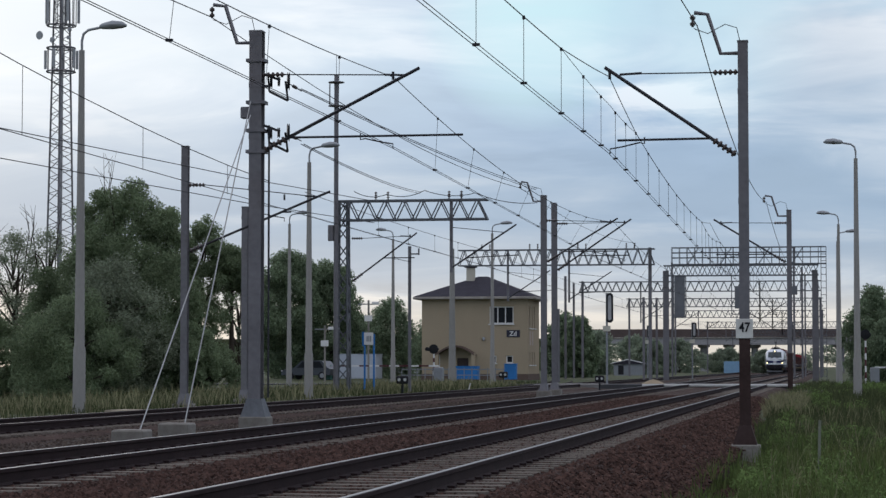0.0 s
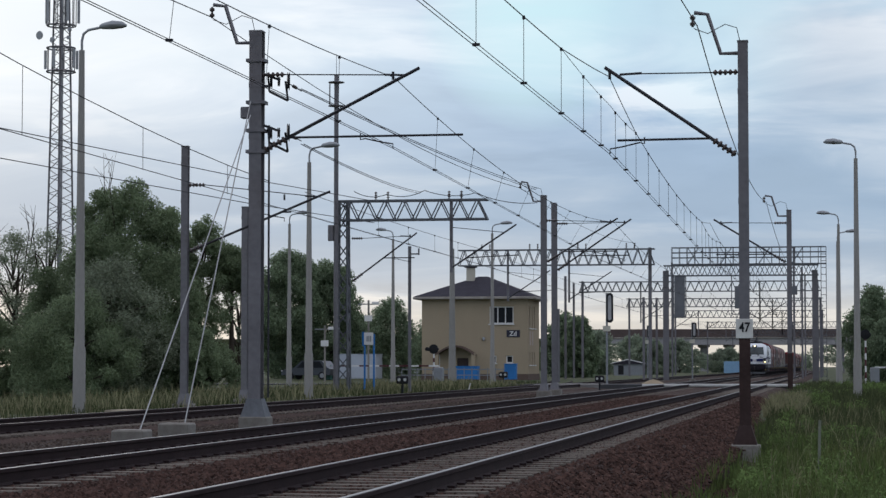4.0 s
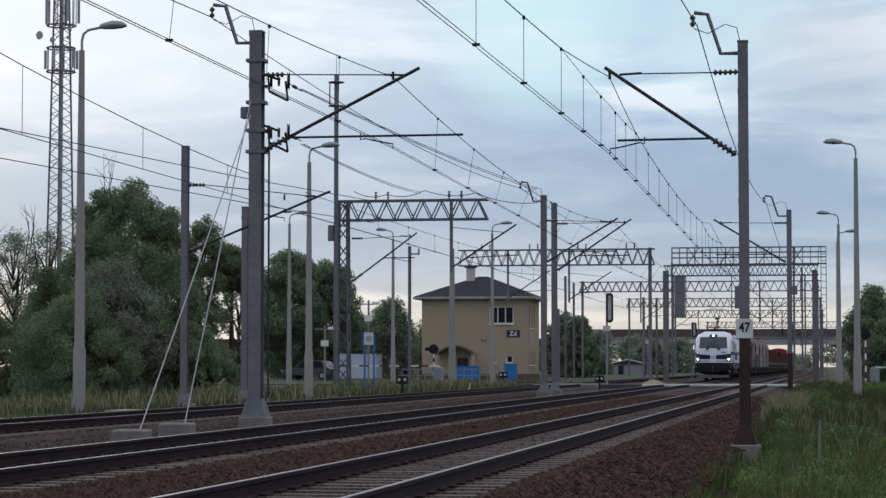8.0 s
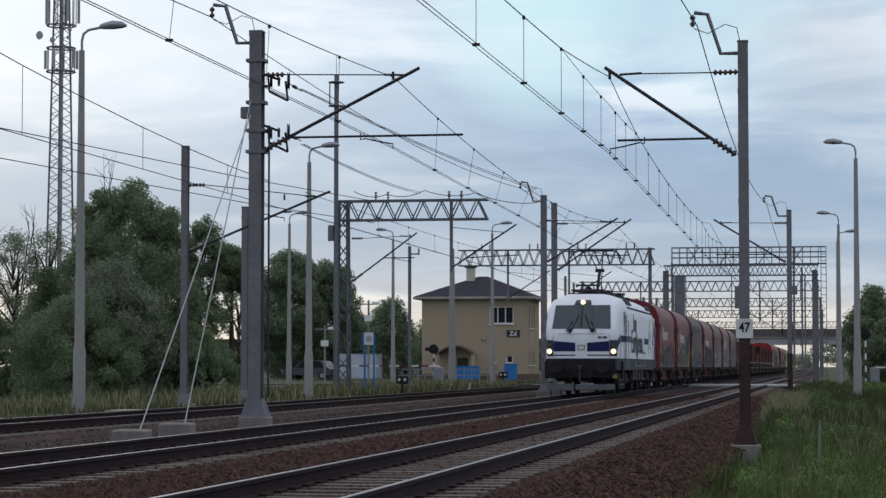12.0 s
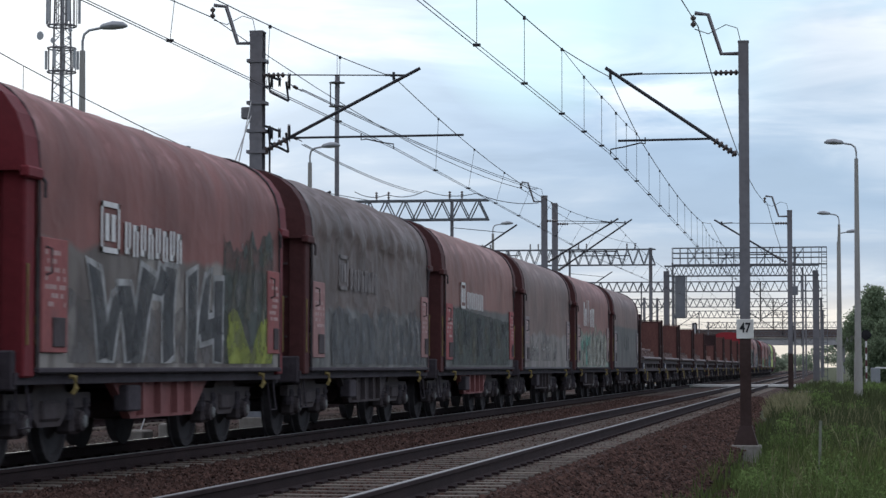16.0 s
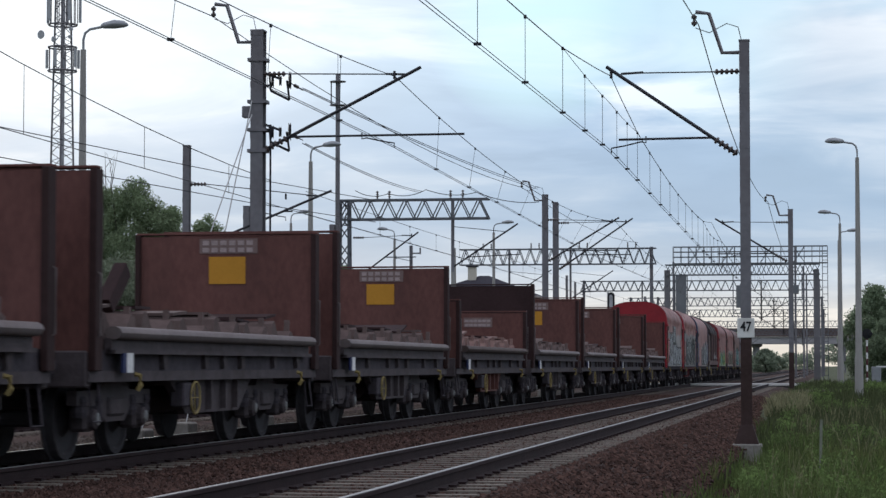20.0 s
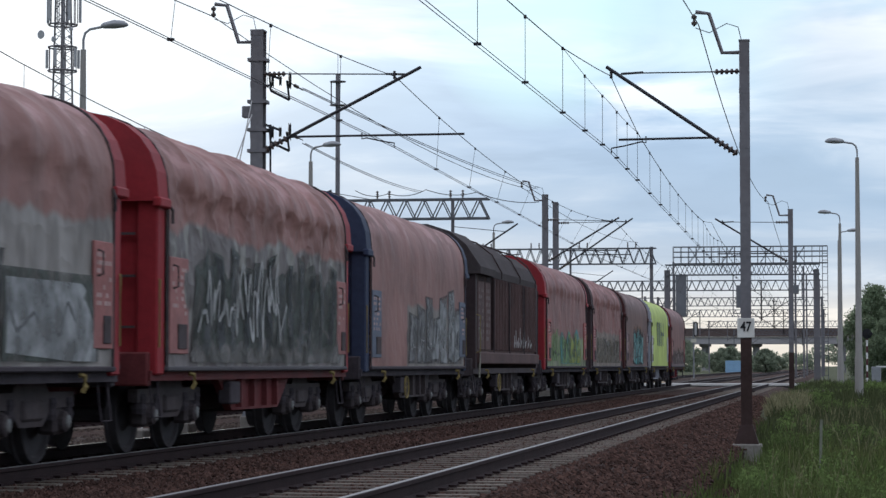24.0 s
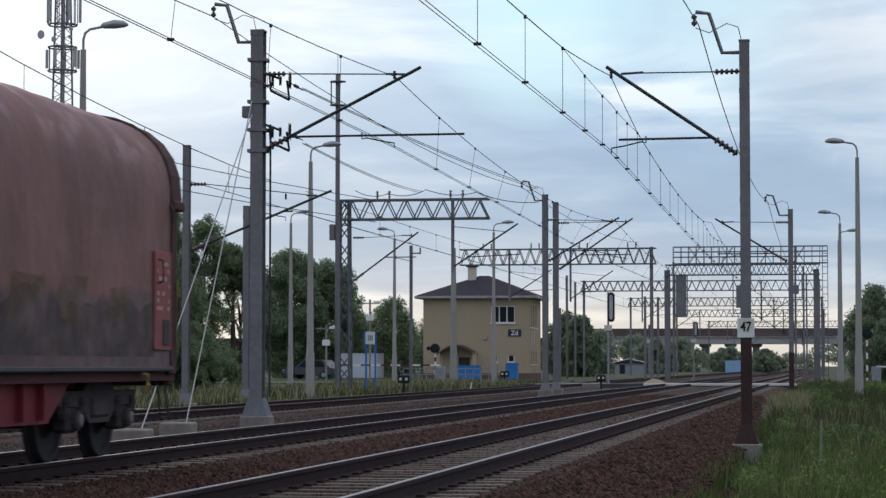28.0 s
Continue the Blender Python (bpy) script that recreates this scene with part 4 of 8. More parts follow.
window(box, 1.55, 3.65, 4.75, 6.25, Y0, 3)
window(box, 1.75, 2.15, 1.35, 2.0, Y0, 1)
window(box, 3.0, 3.6, 1.35, 2.0, Y0, 1)
window(box, -3.35, -2.8, 1.0, 2.1, Y0, 1)
for a, b, c, d in side_h:
    window(box, a, b, c, d, -X1, 1, "x")
part("door", Shape().box(-1.28, -.32, Y0 + .12, Y0 + .2, .1, 1.78), surface("door_dark", (0.06, 0.045, 0.04), .6), box, "dark entrance door")
arch = [(-3.0 + 3.4 * i / 12, 2.15 + 0.75 * math.sin(math.pi * i / 12)) for i in range(13)]
part("porch_roof", Shape().slab(arch + [(x, z - .16) for x, z in arch[::-1]], Y0 - 1.3, Y0), PLINTH, box, "arched brown porch roof")
for x in (-2.9, 0.3):
    part("porch_pillar", Shape().box(x - .18, x + .18, Y0 - 1.25, Y0 - .95, 0, 2.2, .02), PLASTER, box)
roof = Shape()
o, za = 0.62, 9.0
roof.add([(X0 - o, Y0 - o, ZE + .12), (X1 + o, Y0 - o, ZE + .12), (X1 + o, Y1 + o, ZE + .12), (X0 - o, Y1 + o, ZE + .12), (0.0, -1.2, za), (0.8, -1.2, za)],
         [(0, 1, 5, 4), (1, 2, 5), (2, 3, 4, 5), (3, 0, 4), (0, 1, 2, 3)])
rf = part("roof", roof, ROOF, box, "dark hipped tile roof")
part("gutter", Shape().box(X0 - o - .06, X1 + o + .06, Y0 - o - .06, Y1 + o + .06, ZE - .12, ZE + .1, .03), surface("eaves", (0.30, 0.27, 0.24), .7), rf, "pale eaves board")
ch = part("chimney", Shape().box(-.93, -.22, -2.2, -1.6, 7.4, 9.75, .02), surface("chimney_plaster", (0.50, 0.46, 0.38), .9, 0, .1, 1, 10), rf, "cream chimney")
part("chimney_cap", Shape().box(-1.08, -.07, -2.35, -1.45, 9.75, 9.88), ROOF, ch)
nb = part("name_board", Shape().box(3.05, 4.2, Y0 - .06, Y0 - .01, 3.6, 4.2, .01), surface("board_dark", (0.035, 0.035, 0.05), .5), box, "dark board with white letters Zd")
ob = part("letters", text_mesh("Zd", 0.55, WHITE, 0.012), None, nb)
ob.matrix_local = pose(3.62, Y0 - .07, 3.71, 90, 0, 0)
part("wall_lamp", Shape().box(.95, 1.15, Y0 - .2, Y0, 3.3, 3.6, .02), LAMP_GREY, box)
for y in (-3.5, -2.0):
    part("notice_plate", Shape().box(X1, X1 + .03, y - .3, y + .3, 2.9, 4.1), surface("notice", (0.42, 0.34, 0.30), .7), box)

def crate(px, py, sx, sy, sz, mat, label, name="container", z0=0.0):
    th = thing(name, pose(px, py, z0), label, name.replace("_", " "))
    part("shell", Shape().box(-sx / 2, sx / 2, -sy / 2, sy / 2, 0, sz, .02), mat, th)
    for x in np.arange(-sx / 2 + .25, sx / 2 - .1, .5):
        part("rib", Shape().box(x - .03, x + .03, -sy / 2 - .03, -sy / 2, .08, sz - .08), mat, th)
    part("lid", Shape().box(-sx / 2 - .03, sx / 2 + .03, -sy / 2 - .03, sy / 2 + .03, sz, sz + .05), mat, th)
    return th


crate(-29.85, 185, 2.2, 1.2, 1.05, BLUE, "blue ribbed metal container beside the signal box")
crate(-25.95, 184, 0.95, 0.9, 1.25, BLUE, "upright blue metal cabinet beside the signal box", "cabinet")

# ---- barrier, road signs, cars ----
BOOM_RED = surface('boom_red', (0.085, 0.03, 0.035), .6, 0, .1, 2, 10, .05)
GREYP = surface("grey_paint", (0.22, 0.23, 0.24), .6, 0, .1, 2, 10, .05)


def barrier(px, py, x1, z, label):
    th = thing("crossing_barrier", pose(px, py, 0), label, "barrier", "level crossing barriers")
    n = int(abs(x1) / 0.62)
    for i in range(n):
        a, b = x1 * i / n, x1 * (i + 1) / n
        part("boom_section", Shape().box(min(a, b), max(a, b), -.04, .04, z - .05, z + .05), BOOM_RED if i % 2 else WHITE, th)
    part("machine", Shape().box(-.3, .3, -.35, .35, -.2, 1.0, .05), GREYP, th)
    return th


barrier(-25.4, 146.5, -6.6, 1.1, "lowered red and white crossing barrier boom")
barrier(2.6, 150.0, 5.5, 1.0, "lowered red and white crossing barrier boom")


def warning_light(px, py, h=2.3):
    th = thing("crossing_light", pose(px, py, 0), "red and white banded post with black warning lamps", "warning light", "crossing warning lights")
    for i in range(8):
        part("post_band", Shape().lathe((0, 0, -.1 + h * i / 8), (0, 0, 1), [(0, .06), (h / 8, .06)], 8), BOOM_RED if i % 2 else WHITE, th)
    part("backboard", Shape().lathe((0, -.12, h - .1), (0, 1, 0), [(0, .32), (.05, .32)], 14), BLACK, th, "round black lamp board")
    for x in (-.4, .22):
        part("hood", Shape().lathe((x, -.4, h - .1), (0, 1, 0), [(0, .13), (.3, .14)], 10), BLACK, th)


warning_light(-25.9, 147.5)
warning_light(2.0, 148.0, 3.2)


def car(px, py, turn, material, label, h=1.5, length=4.3, van=False):
    th = thing("car", pose(px, py, 0.0, 0, 0, turn), label, "car", "cars waiting at the crossing")
    l = length / 2
    if van:
        prof = [(-l, .3), (-l, 1.9), (-l + .1, h), (l - 1.3, h), (l - .5, 1.25), (l, 1.0), (l, .3)]
    else:
        prof = [(-l, .35), (-l, .85), (-l + .25, .95), (-l + .75, h - .05), (-l + 1.2, h), (.35, h), (l - 1.15, .95), (l - .2, .8), (l, .6), (l, .35)]
    part("body", Shape().plate(prof, -.85, .85), material, th, smooth=False)
    for s in (-1, 1):
        if van:
            part("side_window", Shape().plate([(l - 1.4, 1.2), (l - 1.35, h - .25), (l - 1.2, h - .25), (l - .7, 1.25)], s * .852, s * .86), GLASS, th)
        else:
            part("side_window", Shape().plate([(-l + .6, .95), (-l + .95, h - .1), (.3, h - .1), (l - 1.4, .95)], s * .852, s * .86), GLASS, th)
        for y in (-l + .75, l - .8):
            w = part("wheel", Shape().lathe((s * .7, y, .32), (s, 0, 0), [(0, .3), (.02, .32), (.16, .32), (.18, .27)], 16), BLACK, th)
            part("rim", Shape().lathe((s * .875, y, .32), (s, 0, 0), [(0, .2), (.012, .18)], 12), GREYP, w)
    part("windscreen", Shape().add([(-.75, .42, h - .08), (.75, .42, h - .08), (.75, l - 1.2, .98), (-.75, l - 1.2, .98)], [(0, 1, 2, 3)]), GLASS, th)
    part("headlight", Shape().box(.5, .8, l - .02, l + .01, .62, .76), WHITE, th)
    part("headlight", Shape().box(-.8, -.5, l - .02, l + .01, .62, .76), WHITE, th)
    return th


DARKCAR = surface("car_dark", (0.045, 0.05, 0.06), .3, .3, .1, 2, 10, 0)
WHITECAR = surface("car_white", (0.55, 0.56, 0.57), .35, 0, .05, 2, 10, 0)
car(-42.0, 181.0, 78, DARKCAR, "dark silver car by the road", 1.55, 4.4)
car(-46.5, 240.0, 100, WHITECAR, "white car waiting behind the crossing")
car(-44.2, 243.0, 95, WHITECAR, "white car waiting behind the crossing")
crate(-41.1, 196.0, 3.6, 3.0, 2.1, surface("shed_white", (0.42, 0.45, 0.50), .7, 0, .08, 1, 8, .1), "pale grey box-shaped shed behind the road", "shed")
crate(-40.55, 181.0, 0.7, 0.7, 1.1, surface("cabinet_green", (0.10, 0.22, 0.19), .7, 0, .1, 1, 8, .1), "green relay cabinet near the road", "cabinet")
drain = thing("point_cover", pose(-16.9, 53.0, -.05), "weathered wooden cover plank beside the siding rail", "plank")
part("plank", Shape().box(-.25, .25, -.75, .75, 0, .07, .01), surface("plank_wood", (.26, .22, .16), .85), drain)

fence = thing("fence", pose(0, 0, 0), "low grey boundary fence by the road", "fence")
for i in range(14):
    x = -33.5 + i * 0.62
    part("fence_post", Shape().box(x, x + .06, 176, 176.06, -.1, .95), GREYP, fence)
part("fence_rail", Shape().box(-33.5, -25.3, 176.0, 176.05, .8, .87), GREYP, fence)
part("fence_rail", Shape().box(-33.5, -25.3, 176.0, 176.05, .35, .42), GREYP, fence)

sign = thing("platform_sign", pose(-20.4, 99.5, 0), "white notice on two blue posts", "sign")
for x in (-.2, .22):
    part("post", Shape().tube([(x, 0, -.2), (x, 0, 2.5)], .045, 8), BLUE, sign)
part("board", Shape().box(-.22, .2, -.07, -.03, 2.02, 2.57, .01), WHITE, sign, "white notice board")
part("blue_edge", Shape().box(-.3, -.225, -.08, .05, 1.97, 2.6), BLUE, sign)
for i in range(3):
    part("print_bar", Shape().box(-.1 + i * .08, -.05 + i * .08, -.08, -.072, 2.17, 2.42), GREYP, sign)


def dwarf(px, py, z0=-.2, label="small black dwarf signal on a short post"):
    th = thing("dwarf_signal", pose(px, py, z0), label, "signal", "dwarf signals")
    part("post", Shape().box(-.05, .05, -.05, .05, 0, .55), BLACK, th)
    part("head", Shape().box(-.26, .26, -.12, .1, .5, .85, .05), BLACK, th)
    for x in (-.13, .13):
        part("lens", Shape().lathe((x, -.12, .68), (0, -1, 0), [(0, .07), (.03, .06)], 8), surface("lens_pale", (.5, .5, .48), .3), th)


dwarf(-18.6, 98.0)
dwarf(-19.2, 133.0, -.1)
dwarf(-13.0, 128.0, -.3)
point_m = thing("point_lever", pose(-17.6, 110.0, -.25), "small pale point lever beside the siding", "point lever")
part("base", Shape().box(-.2, .2, -.2, .2, 0, .12), CONCRETE, point_m)
part("lever", Shape().tube([(0, 0, .1), (.1, 0, .5)], .03, 6), WHITE, point_m)


def main_signal(px, py, h, head, label, z0=-.3, ladder=True):
    th = thing("light_signal", pose(px, py, 0), label, "railway signal", "main light signals")
    part("post", Shape().tube([(-.2, 0, z0), (-.2, 0, h)], .07, 8), GREYP, th)
    w = 0.22
    out = [(w * math.cos(a), h - w + w * math.sin(a)) for a in np.linspace(0, math.pi, 8)] + [(w * math.cos(a), h - head + w + w * math.sin(a)) for a in np.linspace(math.pi, 2 * math.pi, 8)]
    hd = part("head", Shape().slab(out, -.15, .05), BLACK, th, "long black-rimmed signal head")
    part("inlay", Shape().slab([(x * .5, (z - h + head / 2) * .84 + h - head / 2) for x, z in out], -.17, -.152), surface("inlay_pale", (.36, .36, .36), .7), hd, "pale panel inside a black rim")
    part("plate", Shape().box(-.45, .05, -.1, -.06, h - head - .55, h - head - .2), surface("id_plate", (.5, .48, .4), .7), th)
    part("base", Shape().box(-.45, .05, -.25, .25, z0 - .2, z0 + .2, .03), CONCRETE, th)
    return th


main_signal(-14.35, 148.0, 5.85, 1.95, "tall black-headed light signal with pale rim")
main_signal(-18.3, 230.0, 5.2, 1.3, "black light signal beside the far tracks")
main_signal(-12.9, 215.0, 5.2, 1.4, "black light signal beside the far tracks")
relay = thing("gravel_heap", pose(-11.9, 152.5, -.3), "sandy heap of gravel beside the track", "heap")
part("heap", Shape().lathe((0, 0, 0), (0, 0, 1), [(0, 1.1), (.22, .8), (.42, .35), (.5, .05)], 12), surface("sand", (.30, .24, .16), .95, 0, .2, 2, 15, .5), relay)
hut = thing("hut", pose(-26.6, 300.0, 0), "small grey hut with a low pale-edged gable roof", "hut")
part("body", Shape().box(-1.9, 1.9, -1.2, 1.2, -.2, 1.35), GREYP, hut)
part("roof", Shape().slab([(-2.3, 1.36), (2.3, 1.36), (2.3, 1.5), (0, 2.05), (-2.3, 1.5)], -1.4, 1.4), ROOF, hut, "dark low gable roof")
part("eaves_board", Shape().slab([(-2.3, 1.5), (0, 2.05), (2.3, 1.5), (2.3, 1.4), (0, 1.93), (-2.3, 1.4)], -1.45, -1.41), WHITE, hut, "pale eaves board")
part("door", Shape().box(-1.3, -.6, -1.23, -1.2, 0, 1.2), BLACK, hut)
bench = thing("platform_slab", pose(-0.6, 92.0, 0), "low concrete slab in the grass", "concrete slab")
part("slab", Shape().box(-.85, .75, -.5, .5, -.02, .1, .02), CONCRETE, bench)
part("support", Shape().box(-.6, .5, -.35, .35, -.5, -.02), CONCRETE, bench)
stake = thing("marker_post", pose(-0.28, 40.5, 0), "leaning pale marker post in the grass", "marker post")
part("post", Shape().beam((0, 0, -1.0), (.03, 0, .12), 0.05), surface("post_pale", (.17, .18, .14), .8), stake)

for px, py, h in ((-38.3, 170.0, 4.2), (-34.9, 170.0, 6.1)):
    th = thing("camera_pole", pose(px, py, 0), "slim pole with small cameras and plate", "pole", "camera poles")
    part("pole", Shape().tube([(0, 0, -.1), (0, 0, h)], .08, 8), CONCRETE, th)
    part("cross_arm", Shape().beam((-.8, 0, h - .3), (.8, 0, h - .3), .08), GREYP, th)
    part("camera_head", Shape().box(.3, .8, -.2, .1, h - .35, h - .12, .03), WHITE, th)
    part("plate", Shape().box(-.3, .3, -.1, -.07, h - 1.6, h - 1.15), WHITE, th)

# ---- road bridge far behind ----
BRIDGE = surface("bridge_concrete", (0.30, 0.29, 0.29), .9, 0, .12, .2, 3, .1, streak=2)
RAILING = surface("bridge_railing", (0.10, 0.075, 0.07), .8, 0, .2, .3, 4, .1)
br = thing("road_bridge", pose(0, 590, 0), "long concrete road bridge on round columns", "bridge")
part("deck", Shape().box(-70, 30, -5, 5, 6.6, 8.5), BRIDGE, br)
part("railing", Shape().box(-70, 30, -5.1, -4.9, 8.55, 10.6), RAILING, br, "dark brown bridge parapet")
part("parapet_edge", Shape().box(-70, 30, -5.3, -4.8, 8.2, 8.54), CONCRETE, br)
for x in (-46, -40, -33, -26.5, -20, 1.5, 8, 15):
    part("column", Shape().lathe((x, 0, -.5), (0, 0, 1), [(0, .9), (6.2, .9), (6.6, 1.6), (7.1, 1.6)], 14), BRIDGE, br)
emb = Shape().add([(-70, 584, 0), (-200, 584, 0), (-200, 584, 8.3), (-75, 584, 8.3), (-70, 600, 0), (-200, 600, 0), (-200, 600, 8.3), (-75, 600, 8.3)], [(0, 1, 2, 3), (4, 5, 6, 7), (0, 4, 7, 3), (3, 7, 6, 2), (1, 5, 6, 2)])
single("bridge_embankment", emb, EARTH, "grassy bridge embankment", "embankment", kind="structure")
blueb = thing("container", pose(-18.0, 420, 0), "pale blue container under the bridge", "container")
part("shell", Shape().box(-1.8, 1.8, -1, 1, -.2, 2.0), surface("pale_blue", (.22, .36, .50), .7, 0, .1, 1, 5), blueb)


# ---- trees ----
def leaf_mass(name, clumps, count, size, material, seed, parent, label=""):
    """Many small leaves gathered round clump centres (x, y, z, radius)."""
    rng = np.random.RandomState(seed)
    c = np.array(clumps)
    wgt = c[:, 3] ** 2.2
    pick = rng.choice(len(c), count, p=wgt / wgt.sum())
    d = rng.normal(size=(count, 3))
    d /= np.linalg.norm(d, axis=1)[:, None]
    r = (0.15 + 1.0 * rng.rand(count) ** 0.7)
    p = c[pick, :3] + d * (c[pick, 3] * r)[:, None] * np.array([1, 1, .9])
    a = rng.normal(size=(count, 3))
    a /= np.linalg.norm(a, axis=1)[:, None]
    b = np.cross(a, rng.normal(size=(count, 3)))
    b /= np.linalg.norm(b, axis=1)[:, None]
    s = size * (0.6 + 0.8 * rng.rand(count))[:, None]
    v = np.empty((count * 4, 3))
    v[0::4], v[1::4], v[2::4], v[3::4] = p - a * s, p + b * s * .45, p + a * s, p - b * s * .45
    f = np.arange(count * 4).reshape(-1, 4).tolist()
    ob = new(name, raw(name, v.tolist(), f, material))
    ob.parent = parent
    if label:
        ob["label"] = label
    return ob


def tree(px, py, h, w, material, seed, leaves, label, base=0.12, size=0.085, bare=0, shape=1.0, group="trees beside the line", z0=-0.1, clumps_n=90, spread=1.0):
    rng = random.Random(seed)
    th = thing("tree", pose(px, py, z0), label, "tree", group)
    trunk = Shape()
    top = (rng.uniform(-.3, .3), rng.uniform(-.3, .3), h * 0.75)
    trunk.tube([(0, 0, -.3), (.05, 0, h * .25), (top[0] * .6, top[1] * .6, h * .5), top], 0.06 + h * .018, 8, .04)
    tr = part("trunk", trunk, BARK, th)
    clumps = []
    for i in range(clumps_n):
        u = (i + .5) / clumps_n
        z = h * (base + (0.94 - base) * u)
        rad = w * max(0.22, math.sin(math.pi * min(1, (0.20 + 0.76 * u) ** shape))) * .5
        a = i * 2.4 + rng.uniform(-.5, .5)
        q = rad * math.sqrt(rng.uniform(.05, 1.0))
        cr = rng.uniform(.6, 1.25) * min(w, h) * .13 * spread
        clumps.append((q * math.cos(a), q * math.sin(a), z + rng.uniform(-.25, .25), cr))
    limbs = Shape()
    for cx, cy, cz, cr in clumps[::6 if spread == 1.0 else 2]:
        limbs.tube([(0, 0, max(.3, cz - h * .18)), (cx * .5, cy * .5, cz - h * .06), (cx, cy, cz)], .055, 5, .012)
    for j in range(bare):
        x, y = rng.uniform(-.3, .3) * w, rng.uniform(-.2, .2) * w
        limbs.tube([(x * .5, y * .5, h * .6), (x, y, h * .95), (x + rng.uniform(-.3, .3), y, h * 1.12)], .035, 4, .006)
        for k in range(4):
            zz = h * (.9 + .05 * k)
            limbs.tube([(x, y, zz), (x + rng.uniform(-.6, .6), y + rng.uniform(-.3, .3), zz + .5)], .014, 4, .005)
    part("branching", limbs, BARK, tr)
    leaf_mass("crown", clumps, int(leaves * 2.6), size, material, seed, th)
    return th


THICK = "dense dark green bushy tree beside the line"
AIRY = "thin grey-green willow with gaps of sky"
tree(-29.2, 92, 9.1, 4.0, LEAF, 1, 21000, THICK, .03, .056, bare=2, shape=1.7)
tree(-30.7, 92.5, 8.95, 3.0, LEAF, 2, 17000, THICK, .03, .056, bare=1, shape=1.7)
tree(-27.9, 93, 8.3, 3.2, LEAF, 3, 16000, THICK, .03, .056, shape=1.6)
tree(-26.6, 94, 7.7, 2.8, LEAF, 4, 13000, THICK, .06, .056, shape=1.4)
tree(-25.55, 95, 6.6, 2.2, LEAF, 83, 6000, THICK, .70, .056, shape=1.3)
tree(-24.95, 95.5, 5.6, 1.4, LEAF, 84, 3000, THICK, .80, .056)
tree(-30.4, 91, 6.8, 4.4, LEAF, 81, 17000, THICK, .03, .056)
tree(-27.4, 91, 5.8, 4.2, LEAF, 82, 17000, THICK, .02, .056)
tree(-28.8, 88.5, 5.6, 5.0, LEAF_GREY, 85, 16000, THICK, .01, .056)
tree(-33.0, 93, 7.1, 3.6, LEAF_GREY, 5, 3300, AIRY, .30, .05, 2, clumps_n=46, spread=.8)
tree(-35.0, 94, 7.3, 3.8, LEAF_GREY, 6, 3400, AIRY, .30, .05, 2, clumps_n=46, spread=.8)
tree(-37.2, 96, 7.0, 4.0, LEAF_GREY, 13, 3600, AIRY, .25, .05, 1, clumps_n=46, spread=.8)
tree(-34.3, 89, 3.3, 4.6, LEAF, 7, 14000, "low dark green bush beside the line", .0, .056)
tree(-36.8, 90, 3.6, 4.0, LEAF, 14, 11000, "low dark green bush beside the line", .0, .056)
tree(-32.0, 90, 5.2, 2.6, LEAF, 15, 9000, "low dark green bush beside the line", .0, .056)
tree(-29.5, 86, 3.9, 5.2, LEAF, 8, 16000, "low dark green bush beside the line", .0, .056)
tree(-25.6, 90, 2.6, 3.6, LEAF, 9, 13000, "low dark green bush beside the line", .0, .056)
tree(-26.0, 98, 4.6, 2.4, LEAF_GREY, 10, 1100, "thin grey-green shrub with gaps of sky", .2, .055, 1, clumps_n=40, spread=.7)
tree(-47.2, 195, 11.5, 7.0, LEAF_DEEP, 11, 26000, "rounded very dark green tree", .06, .115, shape=1.3)
tree(-43.9, 197, 10.4, 6.2, LEAF_DEEP, 12, 20000, "rounded very dark green tree", .04, .115, shape=1.3)
for i, (px, py, h, w) in enumerate(((-42, 215, 7.6, 6), (-47, 222, 6.3, 6), (-39, 225, 6.8, 6), (-52, 215, 7, 7), (-36, 235, 7.2, 5), (-44, 255, 6, 6))):
    tree(px, py, h, w, LEAF_DEEP, 20 + i, 9000, "dark green tree behind the road", .03, .125)
# from the third tree on, haze is put into the leaf colour
for i, (px, py, h, w) in enumerate(((-26.5, 240, 6.4, 4.5), (-29, 246, 6.8, 5), (-33.0, 320, 6, 7), (-26, 330, 5, 7), (-28, 420, 6, 10), (-20, 430, 4.5, 10), (-38, 440, 7, 12), (-13.5, 450, 4.2, 8))):
    tree(px, py, h, w, LEAF_DEEP if i < 2 else LEAF_HAZED, 40 + i, 3800, "dark green tree behind the tracks", .02, .2)
for i, (px, py, h, w) in enumerate(((3.2, 195, 7.9, 5.2), (6.4, 200, 8.0, 5.2), (4.6, 204, 7.0, 4.0), (4.2, 180, 4.7, 4.6), (7.5, 178, 4.8, 4.5))):
    tree(px, py, h, w, LEAF_DEEP, 60 + i, 8000, "dark green tree beyond the crossing" if i < 3 else "clipped green bush beyond the crossing", .03, .13)
far = []
rng_far = random.Random(77)
for i in range(150):
    x = -110 + i * 1.15
    far.append((x * 1.4, 960 + rng_far.uniform(-25, 25), rng_far.uniform(.3, 1.0) * (9 if x < -45 or x > -6 else 4.5), rng_far.uniform(2.0, 3.6)))
# the belt of woods takes the same leaf colour with painted haze
woods = leaf_mass("far_woods", far, 34000, .55, LEAF_HAZED, 78, None, "")
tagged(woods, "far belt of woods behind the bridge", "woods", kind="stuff")


